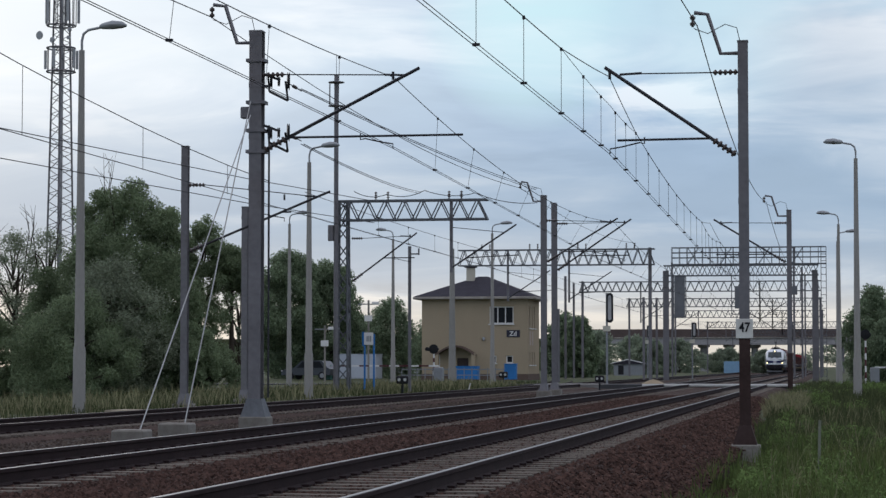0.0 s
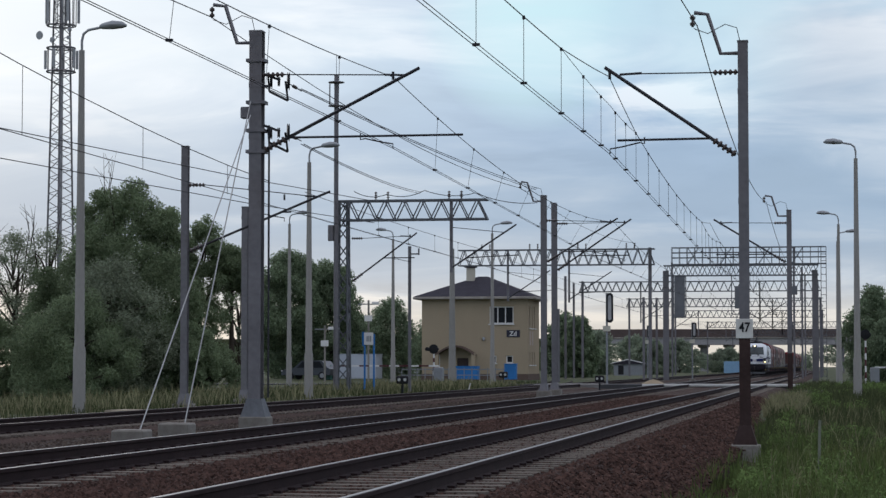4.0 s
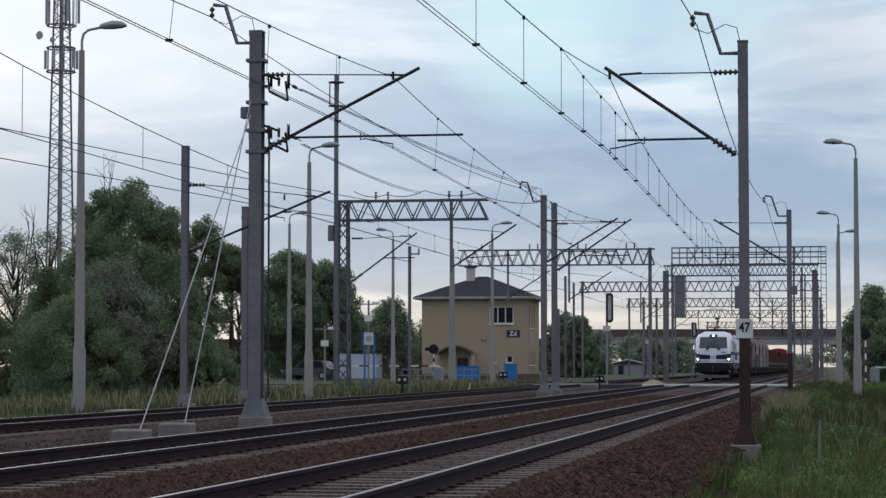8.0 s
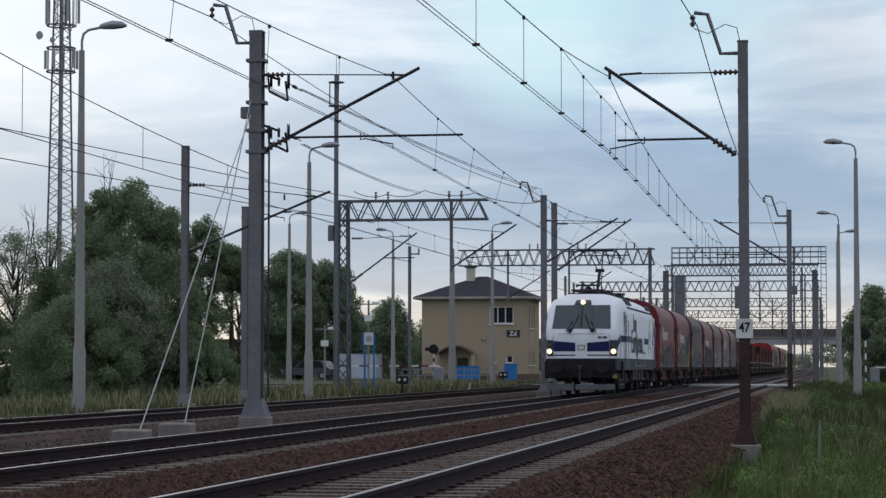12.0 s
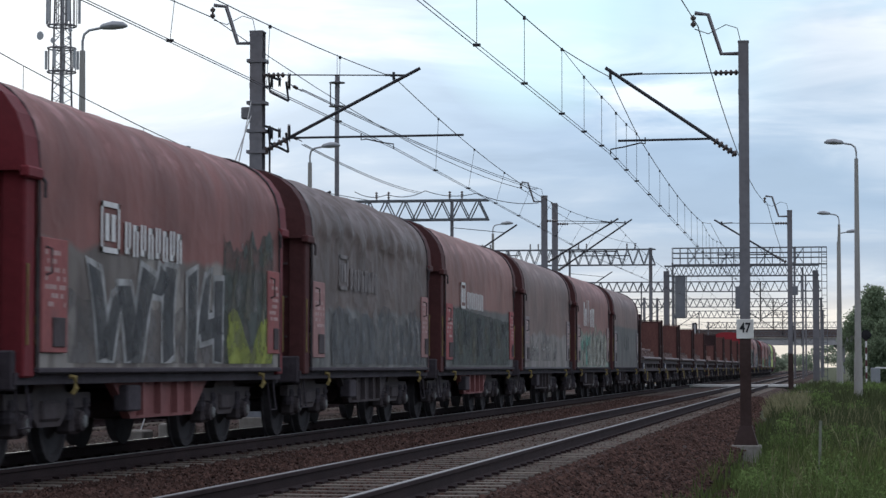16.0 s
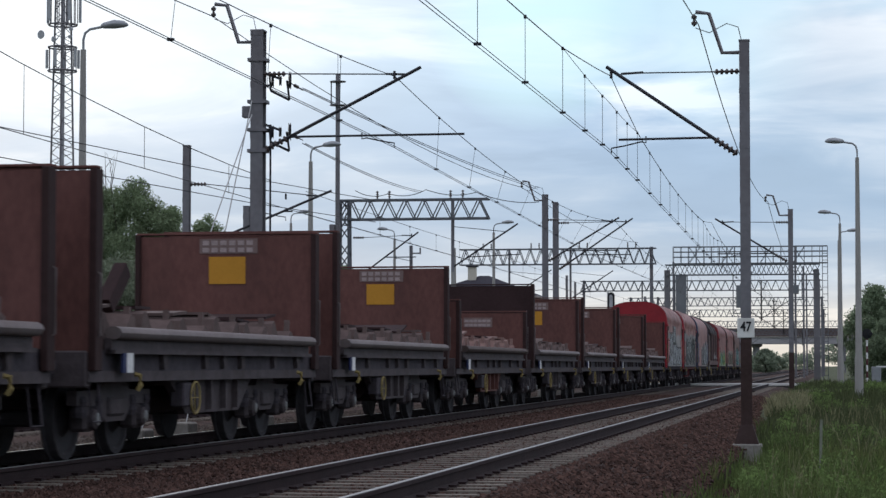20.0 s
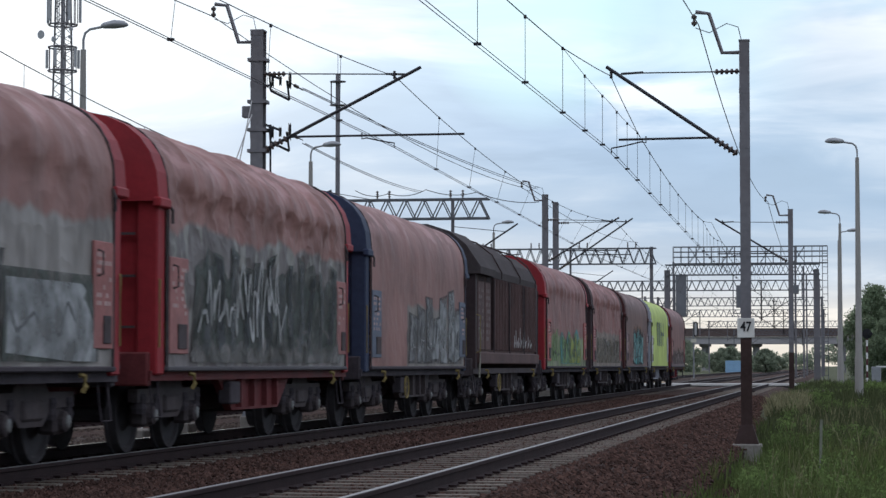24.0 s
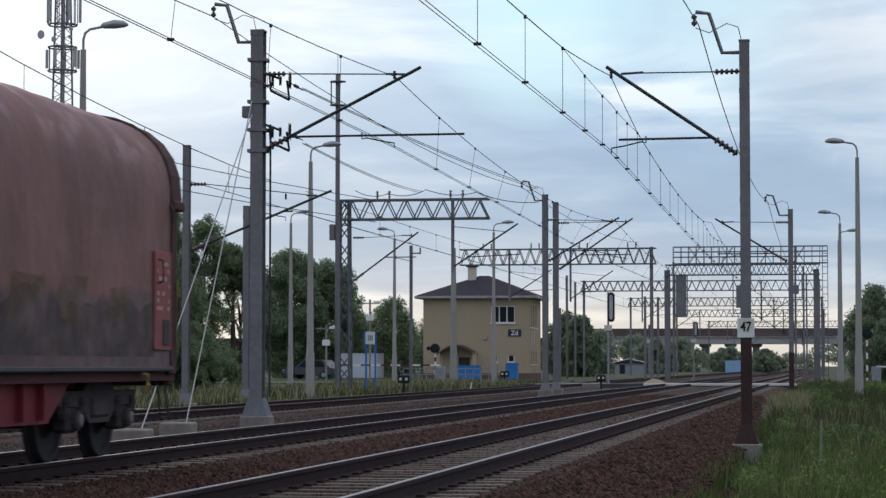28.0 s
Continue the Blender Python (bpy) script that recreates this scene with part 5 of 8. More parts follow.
# ---- grass ----
def blades(name, count, x0, x1, y0, y1, h0, h1, material, seed, label, power=1.5, width=0.012, keep=None):
    rng = np.random.RandomState(seed)
    v, f = [], []
    for i in range(count):
        x = x0 + (x1 - x0) * rng.rand()
        y = y0 + (y1 - y0) * rng.rand() ** power
        if keep and not keep(x, y):
            continue
        z = ground_z(x, y)
        h = h0 + (h1 - h0) * rng.rand() ** 1.7
        h *= 0.65 + 0.7 * (0.5 + 0.5 * noise.noise((x * .8, y * .35, seed)))
        a = rng.rand() * 6.283
        w = width * (1 + (y - y0) * .012)
        dx, dy = math.cos(a) * w, math.sin(a) * w
        lx, ly = rng.normal() * h * .28, rng.normal() * h * .28
        o = len(v)
        v += [(x - dx, y - dy, z - .02), (x + dx, y + dy, z - .02), (x + lx * .4 + dx * .7, y + ly * .4 + dy * .7, z + h * .6), (x + lx * .4 - dx * .7, y + ly * .4 - dy * .7, z + h * .6), (x + lx, y + ly, z + h)]
        f += [(o, o + 1, o + 2, o + 3), (o + 3, o + 2, o + 4)]
    ob = new(name, raw(name, v, f, material))
    return tagged(ob, label, "grass", kind="stuff")


blades("grass", 60000, -1.9, 4.0, 22, 130, .12, .55, MEADOW, 3, "tall uneven green grass beside the track", 1.5, .011, lambda x, y: x > -1.9 + .35 * noise.noise((y * .4, 0, 0)) and not (41 < y < 45.8 and abs(x + .0385 * y) < .24 + .2 * noise.noise((x * 3, y, 1.0))) and noise.noise((x * .9, y * .22, 7.0)) > -.28 and y < 52 + 14 * noise.noise((x * .7, y * .1, 3.0)))
blades("rough_grass", 30000, -1.9, 5.5, 48, 132, .12, .5, DULL_GRASS, 9, "dull olive rough grass further along the track", 1.2, .014, lambda x, y: x > -1.9 + .35 * noise.noise((y * .4, 0, 0)))
patchy = random.Random(91)
weeds = []
for i in range(420):
    x, y = patchy.uniform(-1.5, 4.0), 24 + 96 * patchy.random() ** 1.4
    if noise.noise((x * .7, y * .2, 2.0)) > -.05 and not (40 < y < 46 and abs(x + .0385 * y) < .5):
        r = patchy.uniform(.10, .30)
        weeds.append((x, y, ground_z(x, y) + r * .8 + patchy.uniform(0, .12), r))
tagged(leaf_mass("weeds", weeds, 42000, .035, WEED, 92, None), "low broad-leaved weeds among the grass", "weeds", kind="stuff")
blades("dry_grass", 4200, -2.1, -0.9, 68, 84, .2, .55, STRAW, 4, "pale dry grass tuft by the mast", 1.0, .012)
blades("grass_stalks", 1300, -1.2, 3.5, 24, 70, .35, .8, STRAW, 5, "scattered pale grass stalks", 1.3, .006)
blades("grass_bank", 26000, -27, -18.0, 48, 150, .06, .36, DULL_GRASS, 6, "grass verge beside the siding", 1.2, .014)
blades("grass_bank_dry", 6000, -25, -18.3, 48, 140, .2, .6, STRAW, 7, "dry grass verge beside the siding", 1.2, .012)


# ---- the train: every vehicle's y = 0 is its leading coupling plane, x = 0 the track's middle, z = 0 the rail ----
SPEED = 23.527
LOCO_AT_0 = 43.89 - 18.98 + SPEED * 14.5
PITCH = 12.04
vehicles = []

DARK = surface("running_gear_grime", (0.055, 0.047, 0.053), .85, 0, .3, 2, 16, .2)
GREASE = surface("bogie_steel", (0.070, 0.058, 0.060), .8, .1, .3, 3, 16, .2, dirt=(.045, .03, .024))
WHEEL = surface("wheel_steel", (0.042, 0.038, 0.040), .8, .1, .2, 3, 12, .1)
YELLOW = surface("yellow_handrail", (0.26, 0.20, 0.08), .7, 0, .15, 4, 20, .1)
FADED_GREY = surface('lettering_faint', (0.22, 0.20, 0.195), .8, 0, .3, 4, 24, 0)
FADED = surface('lettering_faded', (0.42, 0.30, 0.28), .8, 0, .2, 6, 30, 0)
BRIGHT_WHITE = surface("lettering_white", (0.60, 0.59, 0.57), .7, 0, .15, 6, 30, 0)


def make_bogie(name="bogie"):
    """Meshes of a two-axle goods bogie, centred on its pivot."""
    fr = Shape()
    for s in (-1, 1):
        x = s * 1.0
        fr.plate([(-1.35, .62), (-1.35, .78), (-.55, .78), (-.4, .92), (.4, .92), (.55, .78), (1.35, .78), (1.35, .62), (.6, .60), (.35, .42), (-.35, .42), (-.6, .60)], x - .06, x + .06)
        fr.box(x - .1, x + .1, -.3, .3, .48, .7, .03)
    fr.box(-1.0, 1.0, -.18, .18, .55, .8, .03)
    spring = Shape().lathe((0, 0, .48), (0, 0, 1), [(0, .08), (.06, .10), (.12, .08), (.18, .10), (.24, .08)], 8)
    return fr.mesh("bogie", GREASE), spring.mesh("spring", DARK)


BOGIE, SPRING = make_bogie()
ws = Shape().tube([(-.7, 0, .46), (.7, 0, .46)], .09, 8)
for s in (-1, 1):
    ws.lathe((s * .68, 0, .46), (s, 0, 0), [(-.03, .49), (0, .49), (.01, .465), (.11, .455), (.115, .40), (.075, .37), (.06, .2), (.1, .15), (.14, .1)], 22)
WHEELSET = ws.mesh("wheelset", WHEEL, True)
AXLEBOX = Shape().box(-.1, .12, -.17, .17, .32, .6, .04).lathe((.12, 0, .46), (1, 0, 0), [(0, .12), (.06, .11), (.08, .07)], 12).mesh("axle_box", GREASE)
# paler disc on each axle box, a highlight put into the colour
CAP_GLINT = surface("axle_cap_glint", (0.16, 0.155, 0.15), .5, .5, .25, 6, 20, .1)
AXLE_CAP = Shape().lathe((.20, 0, .46), (1, 0, 0), [(0, .075), (.012, .07), (.02, .03)], 12).mesh("axle_cap", CAP_GLINT)
HANDWHEEL = Shape().tube([(0.02, .2 * math.cos(a), .2 * math.sin(a)) for a in np.linspace(0, 2 * math.pi, 19)], .015, 5).beam((0.01, -.2, 0), (0.01, .2, 0), .012).beam((0.01, 0, -.2), (0.01, 0, .2), .012).mesh("brake_wheel", YELLOW)
BUFFER = Shape().lathe((0, 0, 0), (0, 1, 0), [(0, .22), (.035, .225), (.05, .09), (.3, .09), (.31, .14), (.6, .15)], 14).mesh("buffer", DARK)


def bogies(th, ys):
    for y in ys:
        b = part("bogie", BOGIE, None, th)
        b.location = (0, y, 0)
        for d in (-1.17, -.63, .63, 1.17):
            part("spring", SPRING, None, b).location = (1.02, d, 0)
            part("spring", SPRING, None, b).location = (-1.02, d, 0)
        for d in (-.9, .9):
            part("wheelset", WHEELSET, None, b).location = (0, d, 0)
            for s in (1, -1):
                part("axle_box", AXLEBOX, None, b).matrix_local = pose(s * .95, d, 0, 0, 0, 0 if s > 0 else 180)
                part("axle_cap", AXLE_CAP, None, b, "axle cover in a pale painted highlight").matrix_local = pose(s * .95, d, 0, 0, 0, 0 if s > 0 else 180)


def buffers(th, length):
    for x in (-.875, .875):
        part("buffer", BUFFER, None, th).location = (x, 0, 1.05)
        part("buffer", BUFFER, None, th).matrix_local = pose(x, length, 1.05, 0, 0, 180)
    part("coupling", Shape().beam((0, 0, 1.0), (0, .7, 1.0), .09).beam((0, .1, .98), (0, .12, .62), .07), DARK, th)


def bars(sh, x, y0, y1, z0, z1, rows, seed, fill=.75):
    """Unreadable print on a side panel: short bars."""
    rng = random.Random(seed)
    dz = (z1 - z0) / rows
    for i in range(rows):
        y = y0
        while y < y1 - .02:
            w = min(rng.uniform(.03, .12), y1 - y)
            if rng.random() < fill:
                sh.box(x, x + .003, y, y + w, z0 + dz * i + dz * .2, z0 + dz * i + dz * .75)
            y += w + .025
    return sh


def tarp_material(name, base, lower=None, edge=2.4, wobble=.5, stroke=None, streaks=.35, dust=None, seed=0.0, span=(0.0, 12.0), strokes_scale=1.6, crease=.3):
    """Weathered tarpaulin, with sprayed paint below a wavy edge where lower is given."""
    m = bpy.data.materials.new(name)
    m.use_nodes = True
    n, l = m.node_tree.nodes, m.node_tree.links
    bsdf = n["Principled BSDF"]
    tc = n.new("ShaderNodeTexCoord")
    sep = n.new("ShaderNodeSeparateXYZ")
    l.new(tc.outputs["Object"], sep.inputs[0])

    def noise_of(scale, vec_scale=(1, 1, 1), detail=4.0):
        mp = n.new("ShaderNodeMapping")
        mp.inputs["Scale"].default_value = vec_scale
        mp.inputs["Location"].default_value = (seed, seed * 1.7, seed * .3)
        l.new(tc.outputs["Object"], mp.inputs[0])
        t = n.new("ShaderNodeTexNoise")
        t.inputs["Scale"].default_value, t.inputs["Detail"].default_value = scale, detail
        l.new(mp.outputs[0], t.inputs["Vector"])
        return t.outputs["Fac"]

    def math2(op, a, b):
        x = n.new("ShaderNodeMath")
        x.operation = op
        for i, s in enumerate((a, b)):
            if isinstance(s, (int, float)):
                x.inputs[i].default_value = s
            else:
                l.new(s, x.inputs[i])
        return x.outputs[0]

    def rng(fac, lo, hi, a=0.0, b=1.0):
        x = n.new("ShaderNodeMapRange")
        for i, v in enumerate((lo, hi, a, b)):
            x.inputs[i + 1].default_value = v
        l.new(fac, x.inputs[0])
        return x.outputs[0]

    def mix(fac, a, b):
        x = n.new("ShaderNodeMix")
        x.data_type = "RGBA"
        for i, s in ((0, fac), (6, a), (7, b)):
            if isinstance(s, (int, float, tuple)):
                x.inputs[i].default_value = s
            else:
                l.new(s, x.inputs[i])
        return x.outputs[2]

    c4 = lambda c, k=1.0: tuple(min(1, v * k * 1.2 * w) for v, w in zip(c, (1.03, 1.0, .93))) + (1,)
    col = mix(rng(noise_of(.8), .35, .65), c4(base, .8), c4(base, 1.2))
    col = mix(rng(noise_of(1.6, (1, 1, .13)), .45, .75, 0, streaks * .8), col, c4(base, .62))
    col = mix(rng(noise_of(9, detail=8.0), .55, .75, 0, .35), col, c4(dust or base, 1.25))
    if lower:
        # pale scuffs and painted highlight streaks on the cloth above the shoulder
        worn = math2("MULTIPLY", rng(noise_of(2.3, (1, .7, 1), 6.0), .52, .62, 0, .85), rng(sep.outputs[2], 3.3, 3.55))
        col = mix(worn, col, tuple(min(1, v * 1.7 + .04) for v in base) + (1,))
        lim = math2("ADD", edge - wobble / 2, math2("MULTIPLY", noise_of(.9, (0, 1, .2), 3.0), wobble))
        low = rng(math2("SUBTRACT", lim, sep.outputs[2]), -.03, .05)
        inside = math2("MULTIPLY", rng(sep.outputs[1], span[0], span[0] + .1), rng(sep.outputs[1], span[1], span[1] + .1, 1, 0))
        low = math2("MULTIPLY", low, inside)
        paint = mix(rng(noise_of(1.3, (1, 1, .6), 2.0), .42, .58), c4(lower, .72), c4(lower, 1.2))
        if stroke:
            paint = mix(rng(noise_of(strokes_scale * 1.7, (1, 1, .5), 5.0), .52, .60, 0, .7), paint, c4(stroke, .8))
            paint = mix(rng(noise_of(strokes_scale * 3.1, (1, 1, .35), 3.0), .56, .62, 0, .5), paint, c4(lower, .45))
        col = mix(math2("MULTIPLY", low, .88), col, paint)
    l.new(col, bsdf.inputs["Base Color"])
    bsdf.inputs["Roughness"].default_value = .55
    bsdf.inputs["Specular IOR Level"].default_value = .16
    b = n.new("ShaderNodeBump")
    b.inputs["Strength"].default_value, b.inputs["Distance"].default_value = .45, .05
    folds = math2("ADD", noise_of(1.7, (1, 1, .45)), math2("MULTIPLY", noise_of(4.5, (1, 1, .5), 2.0), .12))
    # sharp creases of loose cloth, running down and aslant
    ridge = math2("ABSOLUTE", math2("SUBTRACT", noise_of(1.25, (1, 1, .75), 1.5), .5), 0.0)
    ridge2 = math2("ABSOLUTE", math2("SUBTRACT", noise_of(2.7, (1, .8, 1), 1.5), .5), 0.0)
    folds = math2("ADD", folds, math2("MULTIPLY", math2("ADD", ridge, math2("MULTIPLY", ridge2, .5)), -6.0 * crease))
    l.new(math2("ADD", folds, math2("MULTIPLY", noise_of(26.0), .06)), b.inputs["Height"])
    l.new(b.outputs[0], bsdf.inputs["Normal"])
    return m


HALF = 1.45


def arch_profile(n=18, half=HALF, z0=1.02, zs=3.02, zt=4.08):
    """Half-round hood cross-section, right foot to left foot."""
    pts = [(half, z0), (half, z0 + .5), (half, (z0 + zs) / 2), (half, zs)]
    for i in range(1, n):
        a = math.pi * i / n
        c, s = math.cos(a), math.sin(a)
        pts.append((half * math.copysign(abs(c) ** .72, c), zs + (zt - zs) * abs(s) ** .82))
    return pts + [(-half, zs), (-half, (z0 + zs) / 2), (-half, z0 + .5), (-half, z0)]


def cloth(x, y, z, y0, y1, wrinkle, seed, bows=11):
    """How far the cloth stands out of its plain cross-section."""
    u = (y - y0) / (y1 - y0)
    sag = abs(math.sin(math.pi * u * bows))
    top = min(1, max(0, (z - 2.4) / 1.0))
    q = -(.007 + min(.032, wrinkle * (.45 if wrinkle < .035 else .7))) * sag * top
    w = noise.noise((y * 1.1 + seed, x * 1.3, z * 1.2)) * min(wrinkle, .05 if z > 3.25 else .1) * (.5 + top * .5)
    w += noise.noise((y * 2.6 + seed, x * 2.0, z * .7 + 9)) * wrinkle * .5 * (1 if z < 3.2 else .7)
    if wrinkle > .06:
        w += abs(noise.noise((y * 2.2 + z * 1.5 + seed, z * 1.1, 3.3))) * wrinkle * .7 * math.exp(-((z - 2.9) / .4) ** 2)
    if wrinkle > .035:
        edge = 3.30 - .24 * abs(math.sin(math.pi * (u * bows + .3))) ** .7 + noise.noise((y * .9, seed, 1.0)) * .12
        w += (.025 + wrinkle * .55) / (1 + math.exp(-(z - edge) / .025)) * max(.25, min(1, (3.95 - z) / .5))
    return (q + w) * min(1, max(0, min(u, 1 - u)) * 14)


def hood(y0, y1, wrinkle, seed, bows=11, z0=1.02):
    """Tarpaulin stretched over hoops between y0 and y1."""
    sh = Shape()
    prof = arch_profile(n=26, z0=z0) if wrinkle < .035 else arch_profile(n=34, z0=z0)
    extra = []
    for (xa, za), (xb, zb) in zip(prof, prof[1:]):
        k = 5 if abs(za - zb) > .35 else 1 if wrinkle < .035 else 2
        extra += [(xa + (xb - xa) * i / k, za + (zb - za) * i / k) for i in range(k)]
    prof = extra + [prof[-1]]
    n = len(prof)
    steps = bows * (4 if wrinkle < .035 else 8)
    for k in range(steps + 1):
        y = y0 + (y1 - y0) * k / steps
        for x, z in prof:
            d = cloth(x, y, z, y0, y1, wrinkle, seed, bows)
            ux, uz = (math.copysign(1, x), 0) if z <= 3.02 else (x / HALF, (z - 2.9) / 1.2)
            sh.v.append((x + ux * d, y, z + uz * d))
    sh.f = [(k * n + i, k * n + i + 1, (k + 1) * n + i + 1, (k + 1) * n + i) for k in range(steps) for i in range(n - 1)]
    return sh


def on_cloth(tarp, wrinkle, y, z, out):
    z = min(max(z, 1.10), 3.0)
    return (HALF + cloth(HALF, y, z, 1.0, PITCH - 1.0, wrinkle, tarp["cloth"]) + out + (.012 if wrinkle > .035 else 0), y, z)


def sprayed(tarp, wrinkle, columns, material, out, name="sprayed_fill"):
    """A film of paint that follows the cloth; columns of (y, z) of one length."""
    sh = Shape()
    m = len(columns[0])
    sh.v = [on_cloth(tarp, wrinkle, y, z, out) for c in columns for y, z in c]
    sh.f = [(i * m + j, i * m + j + 1, (i + 1) * m + j + 1, (i + 1) * m + j) for i in range(len(columns) - 1) for j in range(m - 1)]
    return part(name, sh, material, tarp, smooth=True)


def zone(tarp, wrinkle, y0, y1, z0, top, material, out):
    """Paint from z0 up to the height that top gives at each place."""
    n = max(4, int((y1 - y0) / .09))
    cols = []
    for i in range(n + 1):
        y = y0 + (y1 - y0) * i / n
        t = max(z0 + .02, top(y))
        cols.append([(y + .05 * math.sin(v * 5 + y), z0 + (t - z0) * v / 6) for v in range(7)])
    return sprayed(tarp, wrinkle, cols, material, out)


def bubbly(c, amp, n, seed=0.0):
    return lambda y: c + amp * (abs(math.sin(y * n + seed)) - .5) + amp * noise.noise((y * .8, seed, 0.0))


def jagged(c, amp, n, seed=0.0):
    return lambda y: c + amp * noise.noise((y * n, seed, 4.0)) + amp * .5 * noise.noise((y * n * 3.3, seed, 8.0))


def block(tarp, wrinkle, y, w, z0, z1, lean, fill, rim, lead, seed, out=.014):
    """One blocky painted stroke with a contour of another colour."""
    rng = random.Random(seed)
    jit = [(rng.uniform(-.07, .07), rng.uniform(-.09, .09)) for _ in range(4)]
    bow = rng.uniform(-.08, .08)

    def grid(g):
        cols = []
        for i in range(4):
            u = i / 3
            col = []
            for k in range(7):
                v = k / 6
                wt = ((1 - u) * (1 - v), u * (1 - v), (1 - u) * v, u * v)
                dy = sum(a * b[0] for a, b in zip(wt, jit)) + bow * math.sin(v * math.pi)
                dz = sum(a * b[1] for a, b in zip(wt, jit))
                col.append((y + w * u + lean * (v - .5) + dy + g * (2 * u - 1), z0 + (z1 - z0) * v + dz + g * (2 * v - 1)))
            cols.append(col)
        return cols
    if rim:
        sprayed(tarp, wrinkle, grid(lead), rim, out - .005, "sprayed_contour")
    sprayed(tarp, wrinkle, grid(0), fill, out)


def scribble(tarp, wrinkle, y, z, w, h, material, seed, thick_=.028, turns=6, out=.022):
    """A loose thin sprayed line."""
    rng = random.Random(seed)
    pts = [(y + w * (i + rng.uniform(-.6, .6)) / turns, z + h * rng.uniform(0, 1) * (.4 + .6 * (i % 2)) + (0 if i % 2 else h * .1)) for i in range(turns + 1)]
    fine = []
    for i in range(len(pts) - 1):
        p0, p1, p2, p3 = (Vector(pts[max(0, min(len(pts) - 1, i + d))]) for d in (-1, 0, 1, 2))
        for k in range(6):
            t = k / 6
            fine.append(.5 * (2 * p1 + (p2 - p0) * t + (2 * p0 - 5 * p1 + 4 * p2 - p3) * t * t + (3 * p1 - p0 - 3 * p2 + p3) * t ** 3))
    cols = []
    for i, p in enumerate(fine):
        d = fine[min(i + 1, len(fine) - 1)] - fine[max(i - 1, 0)]
        d = d.normalized() if d.length else Vector((1, 0))
        q = Vector((-d.y, d.x)) * thick_ / 2 * rng.uniform(.7, 1.2)
        cols.append([tuple(p + q), tuple(p - q)])
    sprayed(tarp, wrinkle, cols, material, out, "sprayed_line")


def handrail(th, x, y, z0, z1, out=.09):
    return part("handrail", Shape().tube([(x, y, z0), (x + out, y, z0 + .03), (x + out, y, z1 - .03), (x, y, z1)], .013, 5), YELLOW, th, "yellow handrail")


def underframe(th, colour, centre_col, fishbelly=True, wheel_y=4.75, seed=0):
    L = PITCH
    sh = Shape()
    for s in (-1, 1):
        sh.box(s * 1.33 - .05, s * 1.33 + .05, .62, L - .62, .88, 1.0)
    sh.box(-1.35, 1.35, .6, .75, .82, 1.22, .02).box(-1.35, 1.35, L - .75, L - .6, .82, 1.22, .02)
    sh.box(-.25, .25, .7, L - .7, .72, .98)
    u = part("underframe", sh, colour, th)
    for s in (-1, 1):
        part("centre_sill", Shape().plate([(3.9, .98), (4.75, .46), (7.3, .46), (8.14, .98)], s * 1.2 - .05, s * 1.2 + .05), centre_col, u, "trapezoid underframe girder")
        for y in (5.0, 5.7, 6.4, 7.0):
            part("gusset", Shape().box(s * 1.28 - .05, s * 1.28 + .05, y - .03, y + .03, .5, .96), centre_col, u)
    part("air_tank", Shape().lathe((.5, 5.0, .62), (0, 1, 0), [(0, .05), (.03, .18), (1.5, .18), (1.53, .05)], 10), DARK, u)
    part("step_box", Shape().box(1.18, 1.36, 4.3, 4.8, .55, .85, .02), DARK, u)
    for y in (2.05, 9.95):
        part("lashing_hook", Shape().tube([(1.44, y, .96), (1.50, y, .95), (1.51, y, .84), (1.47, y, .78)], .03, 5), YELLOW, u, "worn yellow lashing hook")
    if wheel_y:
        part("brake_wheel", HANDWHEEL, None, u, "yellow brake handwheel").matrix_local = pose(1.36, wheel_y, .66)
    for y in (.95, L - .95):
        part("step", Shape().tube([(1.3, y - .16, .95), (1.36, y - .16, .45), (1.36, y + .16, .45), (1.3, y + .16, .95)], .016, 5), DARK, u)
    bogies(th, (2.5, L - 2.5))
    buffers(th, L)


def end_wall(th, flip, colour, thick=.32):
    """Steel end with corner posts, recessed lower wall and overhanging half-round hood."""
    L = PITCH
    Y = (lambda y: L - y) if flip else (lambda y: y)

    def bx(sh, x0, x1, a, b, z0, z1, c=.01):
        return sh.box(x0, x1, min(Y(a), Y(b)), max(Y(a), Y(b)), z0, z1, c)
    sh = Shape()
    bx(sh, -1.3, 1.3, .78, .92, .95, 3.1)
    w = part("end_wall", sh, colour, th)
    for x in (-1.435, 1.18):
        part("corner_post", bx(Shape(), x, x + .255, .70, 1.0, .95, 3.05, .02), colour, w)
    out = [(x * 1.012, z * 1.004) for x, z in arch_profile(14, z0=2.98)]
    a, b = sorted((Y(.62), Y(1.02)))
    part("end_hood", Shape().slab([out[0]] + out[3:-3] + [out[-1]], a, b), colour, w, smooth=False)
    for x in (-1.49, 1.40):
        part("bracket", bx(Shape(), x, x + .1, .6, 1.05, 2.92, 3.04, .02), colour, w)
        part("latch", Shape().tube([(x + .05, Y(1.05), 3.0), (x + .1, Y(1.1), 2.9), (x + .1, Y(1.1), 2.75)], .02, 5), GREASE, w)
    for z in (1.5, 2.1, 2.6):
        part("rung", bx(Shape(), .75, 1.15, .70, .74, z, z + .03, 0), GREASE, w)
    handrail(w, 1.36, Y(.75), 1.25, 2.1)
    part("brake_ring", HANDWHEEL, None, w, "yellow handwheel").matrix_local = pose(1.40, Y(1.12), 1.42) @ Matrix.Diagonal((.8, .6, .75, 1))
    return w


